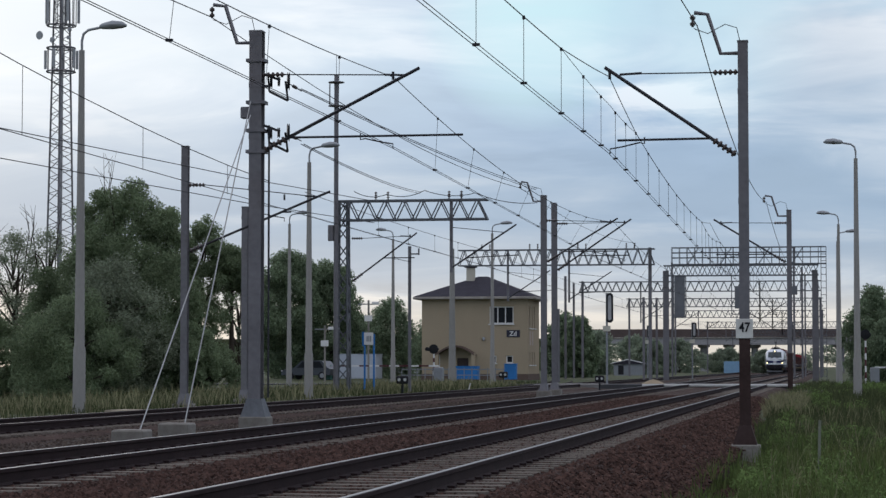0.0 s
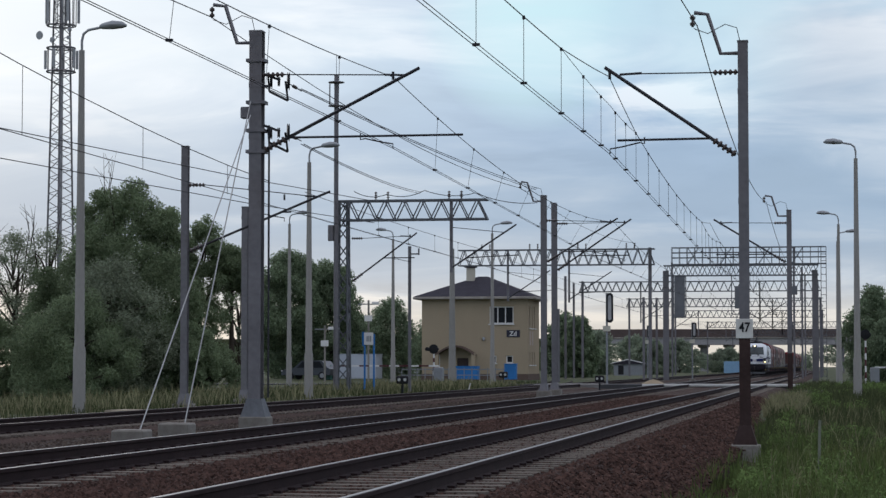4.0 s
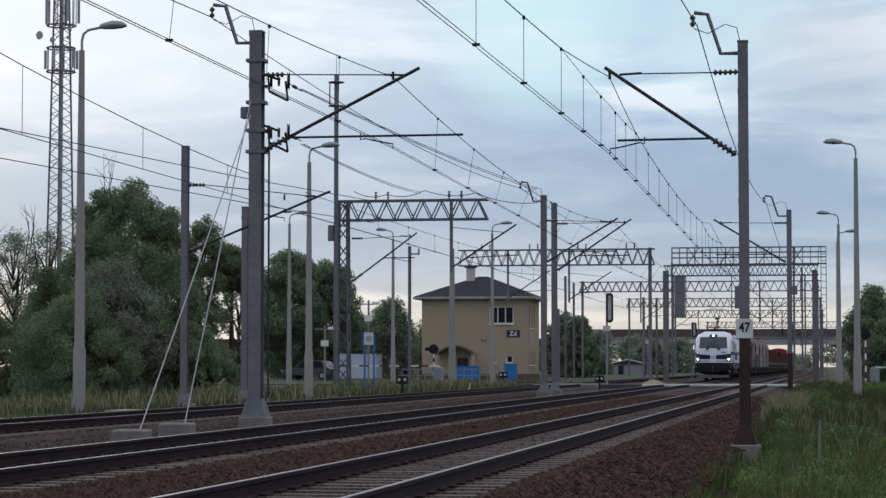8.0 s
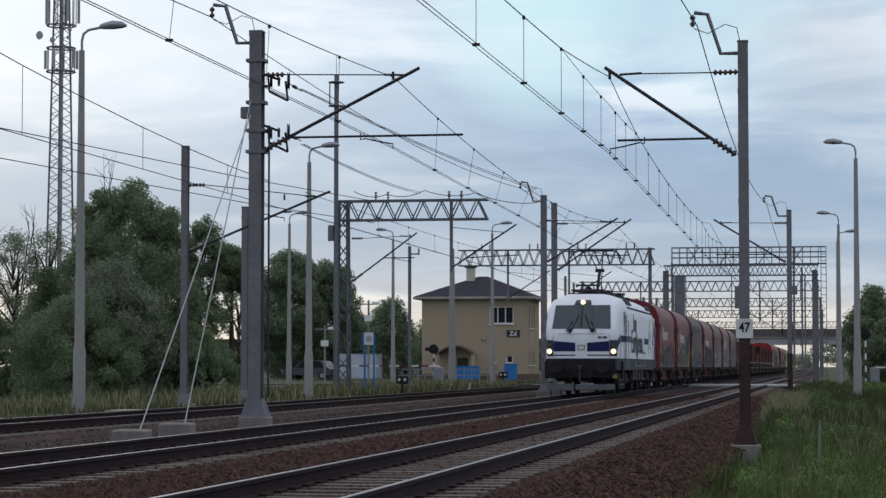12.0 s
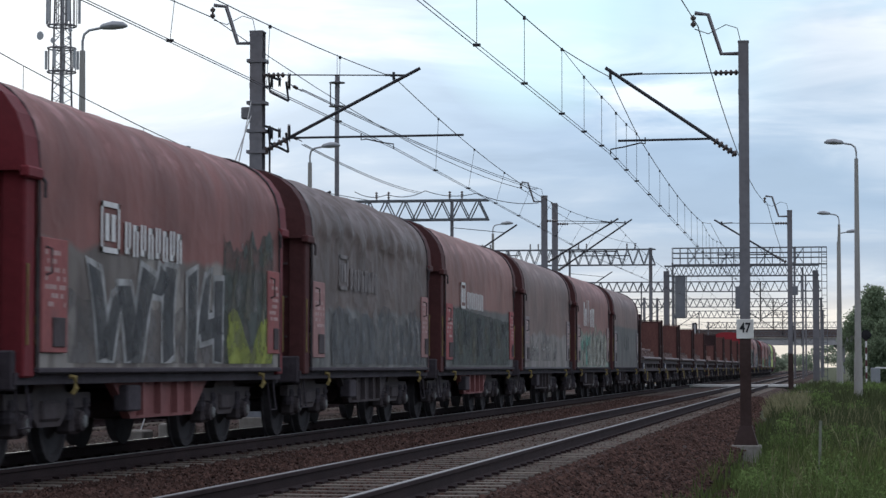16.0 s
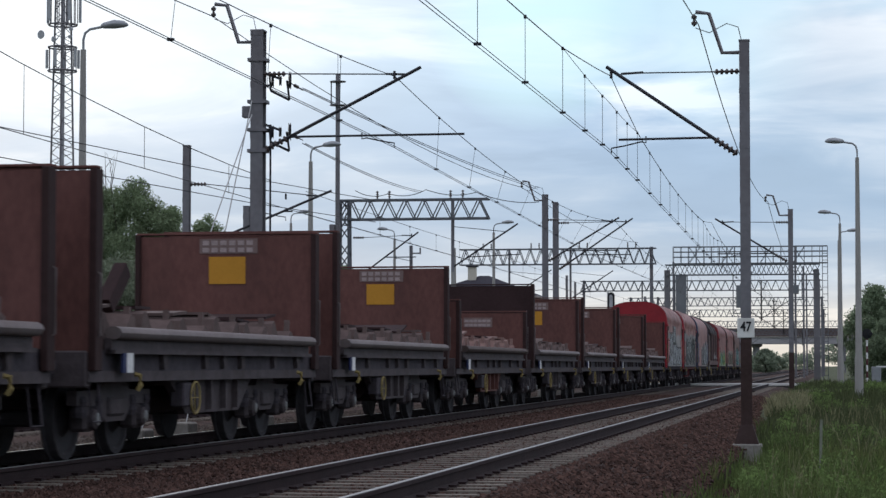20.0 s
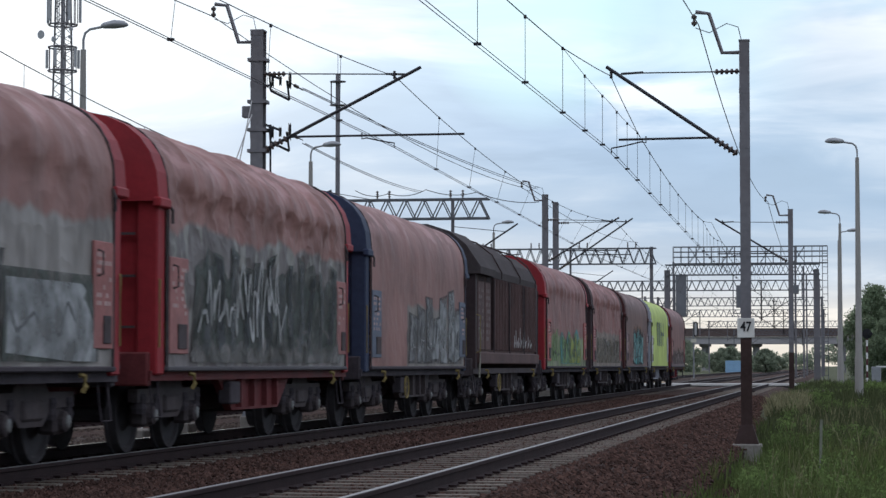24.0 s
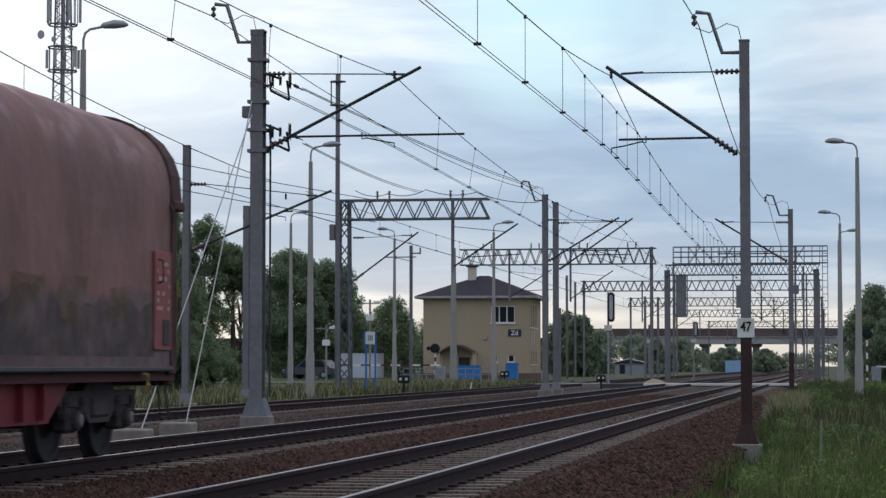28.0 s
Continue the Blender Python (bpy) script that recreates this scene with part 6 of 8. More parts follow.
def covered_wagon(k, end_col, tarp, label, wrinkle=.02, panel_col=(0.27, 0.095, 0.09), centre=None, frame_col=None, logo=None, low_bar=False):
    th = thing("covered_coil_wagon", pose(0, 0, 0), label, "freight wagon", "wagons of the train")
    centre = centre or GREASE
    underframe(th, frame_col or DARK, centre, seed=k, wheel_y=(4.75 if k == 18 else 0))
    end_wall(th, False, end_col)
    end_wall(th, True, BROWN_END if k == 24 else end_col)
    t = part("tarpaulin", hood(1.0, PITCH - 1.0, wrinkle, k * 3.7, z0=1.045 if low_bar else 1.02), tarp, th, smooth=True)
    part("bottom_rail", Shape().box(1.405, 1.49, 1.0, PITCH - 1.0, .99, 1.05, .015).box(-1.49, -1.405, 1.0, PITCH - 1.0, .99, 1.05, .015), DARK if not low_bar else TRIM, t, "dark steel bottom rail")
    pm = surface("data_panel", panel_col, .7, 0, .2, 3, 16, .05, dirt=(.12, .1, .1), dirt_amount=.5)
    for y0, y1, z0, z1 in ((1.08, 1.85, 1.2, 2.36), (PITCH - 1.75, PITCH - 1.1, 1.24, 2.4)):
        p = part("data_panel", Shape().box(1.452, 1.482, y0, y1, z0, z1, .008), pm, th, "data panel with unreadable print")
        part("print", bars(Shape(), 1.483, y0 + .08, y1 - .08, z0 + .45, z1 - .1, 7, k * 11 + int(y0), .55), FADED, p)["kind"] = "stuff"
        part("label_box", Shape().box(1.483, 1.50, y0 + .3, y1 - .1, z0 + .06, z0 + .36, .005), GREASE, p)
        part("grip", Shape().tube([(1.5, y0 + .06, z1 - .1), (1.56, y0 + .06, z1 - .12), (1.56, y0 + .06, z1 - .36), (1.5, y0 + .06, z1 - .38)], .014, 5), GREASE, p)
    t["cloth"] = k * 3.7
    for y in (1.03, PITCH - 1.03):
        part("edge_strap", Shape().tube([(x * 1.006, y, z * 1.004) for x, z in arch_profile(16)], .018, 5), GREASE, t)
    if logo in ("bars", "faint"):
        white = BRIGHT_WHITE if logo == "bars" else FADED_GREY
        # plain shapes stand for the operator's mark and name
        fr = Shape()
        y0, y1, z0, z1 = 2.95, 3.6, 2.30, 2.86
        fr.box(1.470, 1.473, y0, y1, z0, z0 + .06).box(1.470, 1.473, y0, y1, z1 - .06, z1).box(1.470, 1.473, y0, y0 + .06, z0, z1).box(1.470, 1.473, y1 - .06, y1, z0, z1)
        fr.box(1.470, 1.473, y0 + .14, y0 + .28, z0 + .13, z1 - .13).box(1.470, 1.473, y0 + .36, y0 + .5, z0 + .13, z1 - .13)
        part("mark", fr, white, t, "plain pale square mark")["kind"] = "stuff"
        wd = Shape()
        for i in range(8):
            a = 3.8 + i * .29
            b = 2.32 - .02 * (i % 2)
            wd.box(1.470, 1.473, a, a + .07, b, b + .36).box(1.470, 1.473, a + .07, a + .19, b + (.29 if i % 2 else 0), b + .07 + (.29 if i % 2 else 0)).box(1.470, 1.473, a + .13, a + .2, b, b + .36)
        part("lettering", wd, white, t, "row of pale lettering-like bars")["kind"] = "stuff"
    elif logo == "tall":
        wd = Shape()
        for i in range(7):
            a = 2.9 + i * .47
            h = (.75, .55, .85, .85, .55, .6, .6)[i]
            wd.box(1.470, 1.473, a, a + .1, 2.35, 2.35 + h)
            if i not in (2, 3):
                wd.box(1.470, 1.473, a + .1, a + .3, 2.35 + h - .12, 2.35 + h).box(1.470, 1.473, a + .2, a + .3, 2.35, 2.35 + h - .12)
        part("lettering", wd, BRIGHT_WHITE, t, "row of tall white lettering-like bars")["kind"] = "stuff"
    elif logo == "wide":
        nb = surface("lettering_blue", (0.06, 0.085, 0.14), .6, 0, .15, 5, 20, 0)
        wd = Shape()
        for i in range(4):
            a = 4.1 + i * 1.12
            wd.box(1.485, 1.49, a, a + .17, 1.95, 3.0)
            if i in (0, 1):
                wd.box(1.485, 1.49, a + .17, a + .42, 2.83, 3.0).box(1.485, 1.49, a + .42, a + .57, 1.95, 2.83)
            else:
                wd.box(1.485, 1.49, a + .17, a + .5, 2.42, 2.58)
        part("lettering", wd, nb, t, "four large dark blue lettering-like bars")["kind"] = "stuff"
    vehicles.append((th, k))
    return th


TRIM = surface("tarp_trim_grey", (0.075, 0.07, 0.075), .7, 0, .2, 2, 12, .1)
DARKRED = surface("wagon_red_brown", (0.115, 0.03, 0.031), .7, 0, .25, 1.5, 14, .15, dirt=(.06, .04, .04), dirt_amount=.6)
PINKRED = surface("wagon_faded_red", (0.21, 0.088, 0.085), .7, 0, .2, 1.5, 14, .15, dirt=(.08, .05, .05), dirt_amount=.5)
RED_END = surface("end_bright_red", (0.145, 0.024, 0.029), .6, 0, .2, 1.2, 12, .1, dirt=(.10, .03, .03), dirt_amount=.4)
VIVID_END = surface("end_vivid_red", (0.25, 0.026, 0.032), .55, 0, .15, 1.2, 12, .1, dirt=(.12, .025, .028), dirt_amount=.5)
BROWN_END = surface("end_dark_brown", (0.074, 0.029, 0.028), .7, 0, .25, 1.2, 12, .15, dirt=(.05, .03, .03))
BLACK_END = surface("end_dark", (0.052, 0.036, 0.037), .7, 0, .25, 1.2, 12, .15)
BLUE_END = surface("end_dark_blue", (0.035, 0.045, 0.08), .6, 0, .2, 1.2, 12, .1)
GREY_END = surface("end_light_grey", (0.30, 0.31, 0.34), .6, 0, .1, 1.2, 12, .1)

RB, GB, PB = (0.150, 0.060, 0.055), (0.092, 0.072, 0.069), (0.188, 0.102, 0.095)
SOOT = (0.075, 0.085, 0.088)
covered_wagon(0, RED_END, tarp_material("tarpaulin_a", RB, (.095, .07, .066), 1.9, .5, (.16, .16, .15), .4, seed=1.1), "red-brown tarpaulin coil wagon with red ends and sprayed lower side", .02, centre=PINKRED, logo="bars")
covered_wagon(1, RED_END, tarp_material("tarpaulin_b", RB, (.10, .095, .09), 2.35, .4, (.30, .30, .29), .4, seed=2.3, strokes_scale=1.1), "red-brown tarpaulin coil wagon with large grey graffiti", .02, centre=PINKRED, logo="bars")
covered_wagon(2, BROWN_END, tarp_material("tarpaulin_c", GB, (.09, .092, .095), 2.0, .6, (.2, .2, .2), .3, seed=3.9, crease=0.8), "dark grey-brown wrinkled tarpaulin coil wagon with faded marks", .045, (.30, .17, .16), logo="faint")
covered_wagon(3, BROWN_END, tarp_material("tarpaulin_d", (0.165, .083, .073), SOOT, 2.35, .15, (.10, .11, .115), .4, seed=4.2), "brown tarpaulin coil wagon with dark grey painted lower side", .02, (.29, .09, .09), centre=PINKRED, logo="bars")
covered_wagon(4, BROWN_END, tarp_material("tarpaulin_e", (0.125, .084, .077), (.15, .14, .14), 1.95, .6, (.27, .26, .25), .3, seed=5.6), "grey-brown tarpaulin coil wagon with pale graffiti", .02, (.22, .19, .19), low_bar=True)
covered_wagon(5, BROWN_END, tarp_material("tarpaulin_f", (0.160, .078, .071), (.17, .19, .165), 2.1, .7, (.12, .30, .25), .3, seed=6.8), "brown tarpaulin coil wagon with white lettering and green-white graffiti", .02, (.25, .19, .18), logo="tall")
covered_wagon(6, BROWN_END, tarp_material("tarpaulin_g", (0.135, .092, .086), (.074, .076, .078), 2.55, .06, (.06, .075, .08), .3, seed=7.7), "grey-brown tarpaulin coil wagon with flat grey lower half", .02, (.22, .2, .2))
covered_wagon(16, VIVID_END, tarp_material("tarpaulin_h", PB, (.19, .19, .19), 2.6, .7, (.33, .33, .33), .35, seed=8.4, crease=0.6, strokes_scale=.8), "faded pink-red ribbed tarpaulin coil wagon with big silver graffiti", .05, (.30, .13, .12))
covered_wagon(17, VIVID_END, tarp_material("tarpaulin_i", (.195, .103, .096), (.10, .10, .105), 2.75, .6, (.30, .32, .31), .35, seed=9.5, crease=1.3, strokes_scale=1.9), "crumpled faded red tarpaulin wagon with dense grey scribbles", .10, (.30, .14, .13), centre=DARKRED, frame_col=DARKRED, low_bar=True)
covered_wagon(18, BLUE_END, tarp_material("tarpaulin_j", (.188, .100, .094), (.15, .145, .14), 2.2, .3, (.24, .24, .22), .3, seed=10.1, crease=0.45, span=(4.4, 10.9)), "faded red tarpaulin wagon with blue ends and grey graffiti", .03, (.12, .14, .18))
covered_wagon(20, VIVID_END, tarp_material("tarpaulin_k", (.175, .088, .085), (.13, .16, .10), 1.9, .8, (.22, .36, .14), .3, seed=11.3, crease=0.6, strokes_scale=1.2), "faded red tarpaulin wagon with green graffiti and red ends", .04, (.34, .12, .11))
covered_wagon(21, BLACK_END, tarp_material("tarpaulin_l", (.183, .090, .086), (.15, .13, .115), 2.2, .5, (.23, .21, .19), .35, seed=12.6, crease=1.1), "crumpled brown-red tarpaulin wagon with faded graffiti and dark ends", .08, (.26, .10, .10))
covered_wagon(22, BROWN_END, tarp_material("tarpaulin_m", (.108, .057, .051), (.10, .068, .064), 2.2, .9, (.16, .12, .11), .3, seed=13.4, span=(3.4, 9.0), strokes_scale=1.0), "dark brown tarpaulin wagon with turquoise graffiti", .02, (.2, .15, .15), low_bar=True)
LIME = tarp_material("tarpaulin_n", (.33, .415, .11), None, streaks=.10, dust=(.32, .405, .115), seed=14.2, crease=0.15)
covered_wagon(23, GREY_END, LIME, "bright lime-green tarpaulin wagon with grey ends and dark letters", .025, (.42, .43, .44), centre=GREY_END, frame_col=GREASE, logo="wide")
covered_wagon(24, RED_END, tarp_material("tarpaulin_o", (.145, .072, .068), (.095, .062, .072), 1.85, .5, (.11, .09, .07), .35, seed=15.8), "dark red-brown tarpaulin wagon with red ends, last of the train", .02, (.24, .085, .08), centre=RED_END, frame_col=BROWN_END, low_bar=True)


def spray(name, col, cover=.75):
    """Weathered spray paint, worn through in patches."""
    m = surface(name, col, .6, 0, .2, 2, 9, .05, dirt=tuple(c * .5 for c in col), dirt_amount=.6)
    n, l = m.node_tree.nodes, m.node_tree.links
    tc = n.new("ShaderNodeTexCoord")
    t = n.new("ShaderNodeTexNoise")
    t.inputs["Scale"].default_value, t.inputs["Detail"].default_value = 3.2, 7.0
    r = n.new("ShaderNodeMapRange")
    for i, v in enumerate((.36, .62, min(1, cover + .2), max(0, cover - .45))):
        r.inputs[i + 1].default_value = v
    l.new(tc.outputs["Object"], t.inputs["Vector"])
    l.new(t.outputs["Fac"], r.inputs[0])
    l.new(r.outputs[0], n["Principled BSDF"].inputs["Alpha"])
    return m


SP_GREY, SP_SILVER, SP_DARK = spray("spray_grey", (.20, .20, .20)), spray("spray_silver", (.29, .30, .30), .8), spray("spray_dark", (.045, .047, .05), .8)
SP_TEAL, SP_GREEN, SP_WHITE = spray("spray_teal", (.09, .28, .27), .85), spray("spray_green", (.17, .26, .11), .7), spray("spray_white", (.36, .36, .34), .7)
SP_DULL, SP_BLUEGREY, SP_MOSS = spray("spray_dull", (.15, .14, .135), .6), spray("spray_bluegrey", (.112, .116, .12), .65), spray("spray_moss", (.07, .08, .07), .8)
SP_LIME, SP_OLIVE, SP_TAN = spray("spray_lime", (.26, .29, .06), .75), spray("spray_olive", (.125, .115, .085), .6), spray("spray_tan", (.30, .17, .09), .6)
SP_FOG, SP_PINK = spray("spray_fog", (.24, .225, .215), .45), spray("spray_pink", (.28, .15, .13), .4)
SP_TANDULL = spray("spray_tan_dull", (.16, .11, .06), .4)
SP_RIMDULL = spray("spray_rim_dull", (.25, .25, .24), .6)
SP_CHALK = spray("spray_chalk", (.42, .42, .41), 1.0)
SP_SMOKE = spray("spray_smoke", (.090, .070, .068), .5)
SP_CREAM, SP_SEA = spray("spray_cream", (.36, .36, .30), .62), spray("spray_sea_green", (.13, .33, .26), .8)
SP_AQUA = spray("spray_aqua", (.22, .43, .42), .75)
SP_RIM, SP_SLATE = spray("spray_rim", (.38, .38, .37), .9), spray("spray_slate", (.06, .06, .062), .9)
tarps = {k: next(c for c in th.children if c.name.startswith("tarpaulin")) for th, k in vehicles}
wr = {0: .02, 1: .02, 2: .045, 3: .02, 4: .02, 5: .02, 6: .02, 16: .05, 17: .10, 18: .03, 20: .04, 21: .08, 22: .02, 24: .02}


def on(k):
    return tarps[k], wr[k]


# first wagon: mossy dark cloud and a pale tag
zone(*on(0), 2.2, 10.3, 1.1, bubbly(1.9, .35, 1.3, .4), SP_SMOKE, .008)
for i, y in enumerate((2.6, 3.6, 4.9, 6.0)):
    block(*on(0), y, .7, 1.2, 1.95, .25, SP_SMOKE, None, 0, 40 + i, .011)
for i in range(6):
    block(*on(0), 6.7 + i * .52, .24, 1.5 + .08 * (i % 2), 2.0 - .06 * (i % 3), (.15, -.2, .1)[i % 3], SP_SMOKE, SP_RIMDULL, .035, 50 + i, .015)
# second: big outlined grey strokes, mossy patch with yellow-green foot
zone(*on(1), 1.9, 8.2, 1.1, jagged(1.75, .3, .7, 2.0), SP_DULL, .007)
zone(*on(1), 8.0, 10.7, 1.1, jagged(2.75, .5, 1.1, 5.0), SP_MOSS, .009)
zone(*on(1), 8.2, 10.6, 1.1, bubbly(1.5, .5, 1.9, 1.0), SP_LIME, .016)
for y, w, z0, z1, lean in ((2.7, .42, 1.15, 2.15, -.35), (3.2, .40, 1.15, 1.9, .42), (3.75, .40, 1.15, 1.95, -.38), (4.3, .42, 1.15, 2.15, .45), (5.3, .48, 1.15, 2.25, .15), (5.05, .35, 1.85, 2.2, .3), (6.3, .44, 1.15, 2.2, .12), (7.0, .36, 1.5, 2.2, .3), (7.55, .44, 1.15, 2.1, .10), (7.0, .95, 1.42, 1.66, 0)):
    block(*on(1), y, w, z0, z1, lean, SP_SLATE, SP_RIM, .075, int(y * 100), .018)
for i in range(5):
    block(*on(1), 8.35 + i * .42, .2, 1.7 + .1 * (i % 2), 2.5 + .15 * (i % 3), .2, SP_FOG if i % 2 else SP_OLIVE, None, 0, 70 + i, .020)
# third: faded strokes
zone(*on(2), 2.4, 10.6, 1.1, jagged(1.95, .3, .8, 3.0), SP_BLUEGREY, .008)
for i in range(7):
    block(*on(2), 5.7 + i * .68, .34, 1.25, 2.0, (-.25, .2, .1)[i % 3], SP_FOG, None, 0, 90 + i)
# fourth: flat dark lower side with dabs
zone(*on(3), 1.85, 10.35, 1.1, lambda y: 2.34 - .02 * y + .05 * noise.noise((y * 2, 0, 0)), SP_MOSS, .008)
for i in range(13):
    block(*on(3), 2.1 + i * .62, .28 + .1 * (i % 3), 1.2 + .15 * (i % 4), 1.9 + .1 * (i % 3), (.1, -.15, .05)[i % 3], (SP_BLUEGREY, SP_OLIVE, SP_DARK)[i % 3], None, 0, 110 + i)
# fifth: pale clouds
for y0, y1, c, sd in ((2.0, 3.9, 1.75, .3), (4.4, 6.5, 1.95, 1.3), (6.8, 8.0, 1.6, 2.2)):
    zone(*on(4), y0, y1, 1.22, bubbly(c, .28, 1.9, sd), SP_FOG, .010)
    scribble(*on(4), y0 + .2, 1.3, y1 - y0 - .4, c - 1.35, SP_DULL, int(y0 * 31), .06, 5)
    scribble(*on(4), y0 + .2, 1.4, y1 - y0 - .4, c - 1.35, SP_WHITE, int(y0 * 37), .04, 6)
# sixth: white bubble strokes, teal to one side
zone(*on(5), 2.3, 10.3, 1.1, bubbly(2.0, .5, 2.1, .2), SP_CREAM, .008)
zone(*on(5), 4.0, 9.6, 1.1, bubbly(2.1, .45, 2.6, 1.2), SP_CREAM, .010)
zone(*on(5), 2.3, 3.1, 1.6, bubbly(1.9, .2, 3.4, .7), SP_SEA, .012)
zone(*on(5), 3.6, 4.9, 1.75, bubbly(2.0, .15, 2.9, .3), SP_SEA, .016)
for i, y in enumerate((2.9, 3.5, 4.1)):
    block(*on(5), y, .34, 1.2, 1.85, .2 * (-1) ** i, SP_SEA if i == 1 else SP_CREAM, SP_SLATE, .03, 140 + i, .018)
for i in range(9):
    block(*on(5), 4.4 + i * .6, .26, 1.16, 1.95 + .12 * (i % 3), (.2, -.18, .05)[i % 3], SP_CREAM if i % 2 else SP_OLIVE, SP_RIM if i % 2 else SP_DULL, .035, 150 + i, .018)
# seventh: almost flat
for i in range(4):
    block(*on(6), 5.0 + i * .55, .18, 1.7, 2.2, .1, SP_BLUEGREY, None, 0, 170 + i)
# big silver fields
block(*on(16), 2.1, 2.3, 1.15, 2.6, .2, SP_SILVER, SP_MOSS, .1, 200)
block(*on(16), 4.6, 2.1, 2.25, 2.95, .1, SP_SILVER, SP_MOSS, .12, 201)
block(*on(16), 4.6, 2.9, 1.15, 2.0, .1, SP_SILVER, SP_DARK, .12, 202)
block(*on(16), 7.7, 2.6, 1.12, 1.9, -.1, SP_SILVER, SP_MOSS, .1, 203)
for i in range(6):
    scribble(*on(16), 2.4 + i * 1.3, 1.3, .9, .6, SP_BLUEGREY, 210 + i, .045, 5)
# dense scribbles on the crumpled cloth
zone(*on(17), 2.1, 10.6, 1.1, jagged(2.35, .5, .9, 6.0), SP_MOSS, .006)
zone(*on(17), 2.1, 10.6, 1.1, jagged(1.35, .25, 1.7, 9.0), SP_FOG, .010)
for i in range(12):
    block(*on(17), 2.6 + i * .64, .3, 1.3, 2.3 + .12 * (i % 3), (.15, -.1, .22)[i % 3], SP_DARK if i % 2 else SP_BLUEGREY, SP_MOSS, .05, 220 + i)
for i in range(11):
    scribble(*on(17), 2.2 + i * .42, 1.3, .55, 1.35, SP_CHALK, 240 + i, .06, 4)
for i in range(7):
    scribble(*on(17), 6.6 + i * .55, 1.2, .6, .8, SP_FOG, 255 + i, .05, 4)
# row of rounded silver shapes with dark contours
zone(*on(18), 4.4, 10.7, 1.1, jagged(1.75, .2, .9, 7.0), SP_DULL, .008)
for i in range(7):
    y = 4.6 + i * .86
    block(*on(18), y, .70, 1.16, 2.0 + .16 * (i % 3) + (.25 if i > 3 else 0), (.16, -.12, .05)[i % 3], SP_SILVER if i > 2 else SP_GREY, SP_SLATE, .05, 270 + i, .014)
    block(*on(18), y + .2, .16, 1.45, 1.8 + .1 * (i % 2), .1, SP_SLATE, SP_RIM, .03, 283 + i, .020)
    scribble(*on(18), y + .05, 1.3, .6, .75, SP_RIM, 276 + i, .03, 4, .026)
# green clouds
zone(*on(20), 2.3, 3.6, 1.2, bubbly(2.0, .35, 2.2, .2), SP_GREEN, .008)
zone(*on(20), 4.2, 9.4, 1.12, bubbly(1.85, .4, 1.6, .9), SP_TEAL, .008)
zone(*on(20), 4.6, 6.3, 1.14, bubbly(1.85, .4, 2.1, .3), SP_GREEN, .012)
zone(*on(20), 6.3, 8.2, 1.14, bubbly(2.0, .35, 1.5, 1.4), SP_LIME, .014)
zone(*on(20), 8.3, 9.5, 1.14, bubbly(1.6, .3, 2.6, .6), SP_LIME, .016)
for i in range(3):
    block(*on(20), 4.9 + i * 1.25, .3, 1.25, 1.75 + .1 * i, (.25, -.2, .1)[i], SP_MOSS, SP_GREEN, .06, 290 + i, .020)
for i in range(3):
    scribble(*on(20), 2.5 + i * 2.2, 1.25, 1.5, .6, SP_MOSS, 300 + i, .06, 5)
# olive patches
zone(*on(21), 2.1, 10.5, 1.16, jagged(1.95, .25, .8, 2.4), SP_OLIVE, .006)
for i in range(10):
    block(*on(21), 2.5 + i * .8, .36, 1.35 + .1 * (i % 3), 1.95 + .1 * (i % 2), (.1, -.2, .15)[i % 3], (SP_OLIVE, SP_FOG, SP_TANDULL, SP_DULL)[i % 4], None, 0, 310 + i, .010)
# turquoise piece with a tan crest
zone(*on(22), 2.8, 9.6, 1.15, jagged(1.9, .35, .9, 3.0), SP_PINK, .006)
zone(*on(22), 4.2, 8.9, 1.12, lambda y: 2.50 + .22 * abs(math.sin(y * 2.3)) - .06 * abs(y - 6.6), SP_TAN, .008)
zone(*on(22), 4.25, 8.85, 1.12, lambda y: 2.40 + .22 * abs(math.sin(y * 2.3)) - .06 * abs(y - 6.6), SP_DARK, .010)
for i, (y, w, z0, z1, lean) in enumerate(((4.35, .50, 1.2, 2.3, .3), (5.05, .42, 1.55, 2.25, -.35), (5.6, .45, 1.2, 2.45, .25), (6.25, .40, 1.3, 2.4, -.2), (6.8, .50, 1.45, 2.35, .15), (7.5, .42, 1.2, 2.3, -.12), (8.1, .46, 1.3, 2.15, .2), (4.9, .9, 1.15, 1.4, 0), (6.3, .8, 1.15, 1.36, 0), (7.4, 1.1, 1.15, 1.38, 0), (5.5, .8, 2.0, 2.2, .1), (6.9, .9, 1.8, 1.98, -.1))):
    block(*on(22), y, w, z0, z1, lean, SP_TEAL if i % 3 else SP_AQUA, SP_DARK, .05, 330 + i, .014 + .0012 * i)
for i in range(7):
    scribble(*on(22), 4.5 + .6 * i, 1.25 + .1 * (i % 3), .5, .9, SP_RIM, 380 + i, .025, 4, .034)
for i in range(5):
    scribble(*on(22), 8.7 + .3 * i, 1.4 + .25 * i, .5, .5, SP_FOG, 340 + i, .04, 5)
for i in range(3):
    scribble(*on(22), 2.4 + .5 * i, 1.35, .6, .6, SP_DULL, 345 + i, .06, 5)
for i in range(3):
    scribble(*on(22), 4.6 + .5 * i, 2.62, .5, .25, SP_FOG, 350 + i, .03, 5)
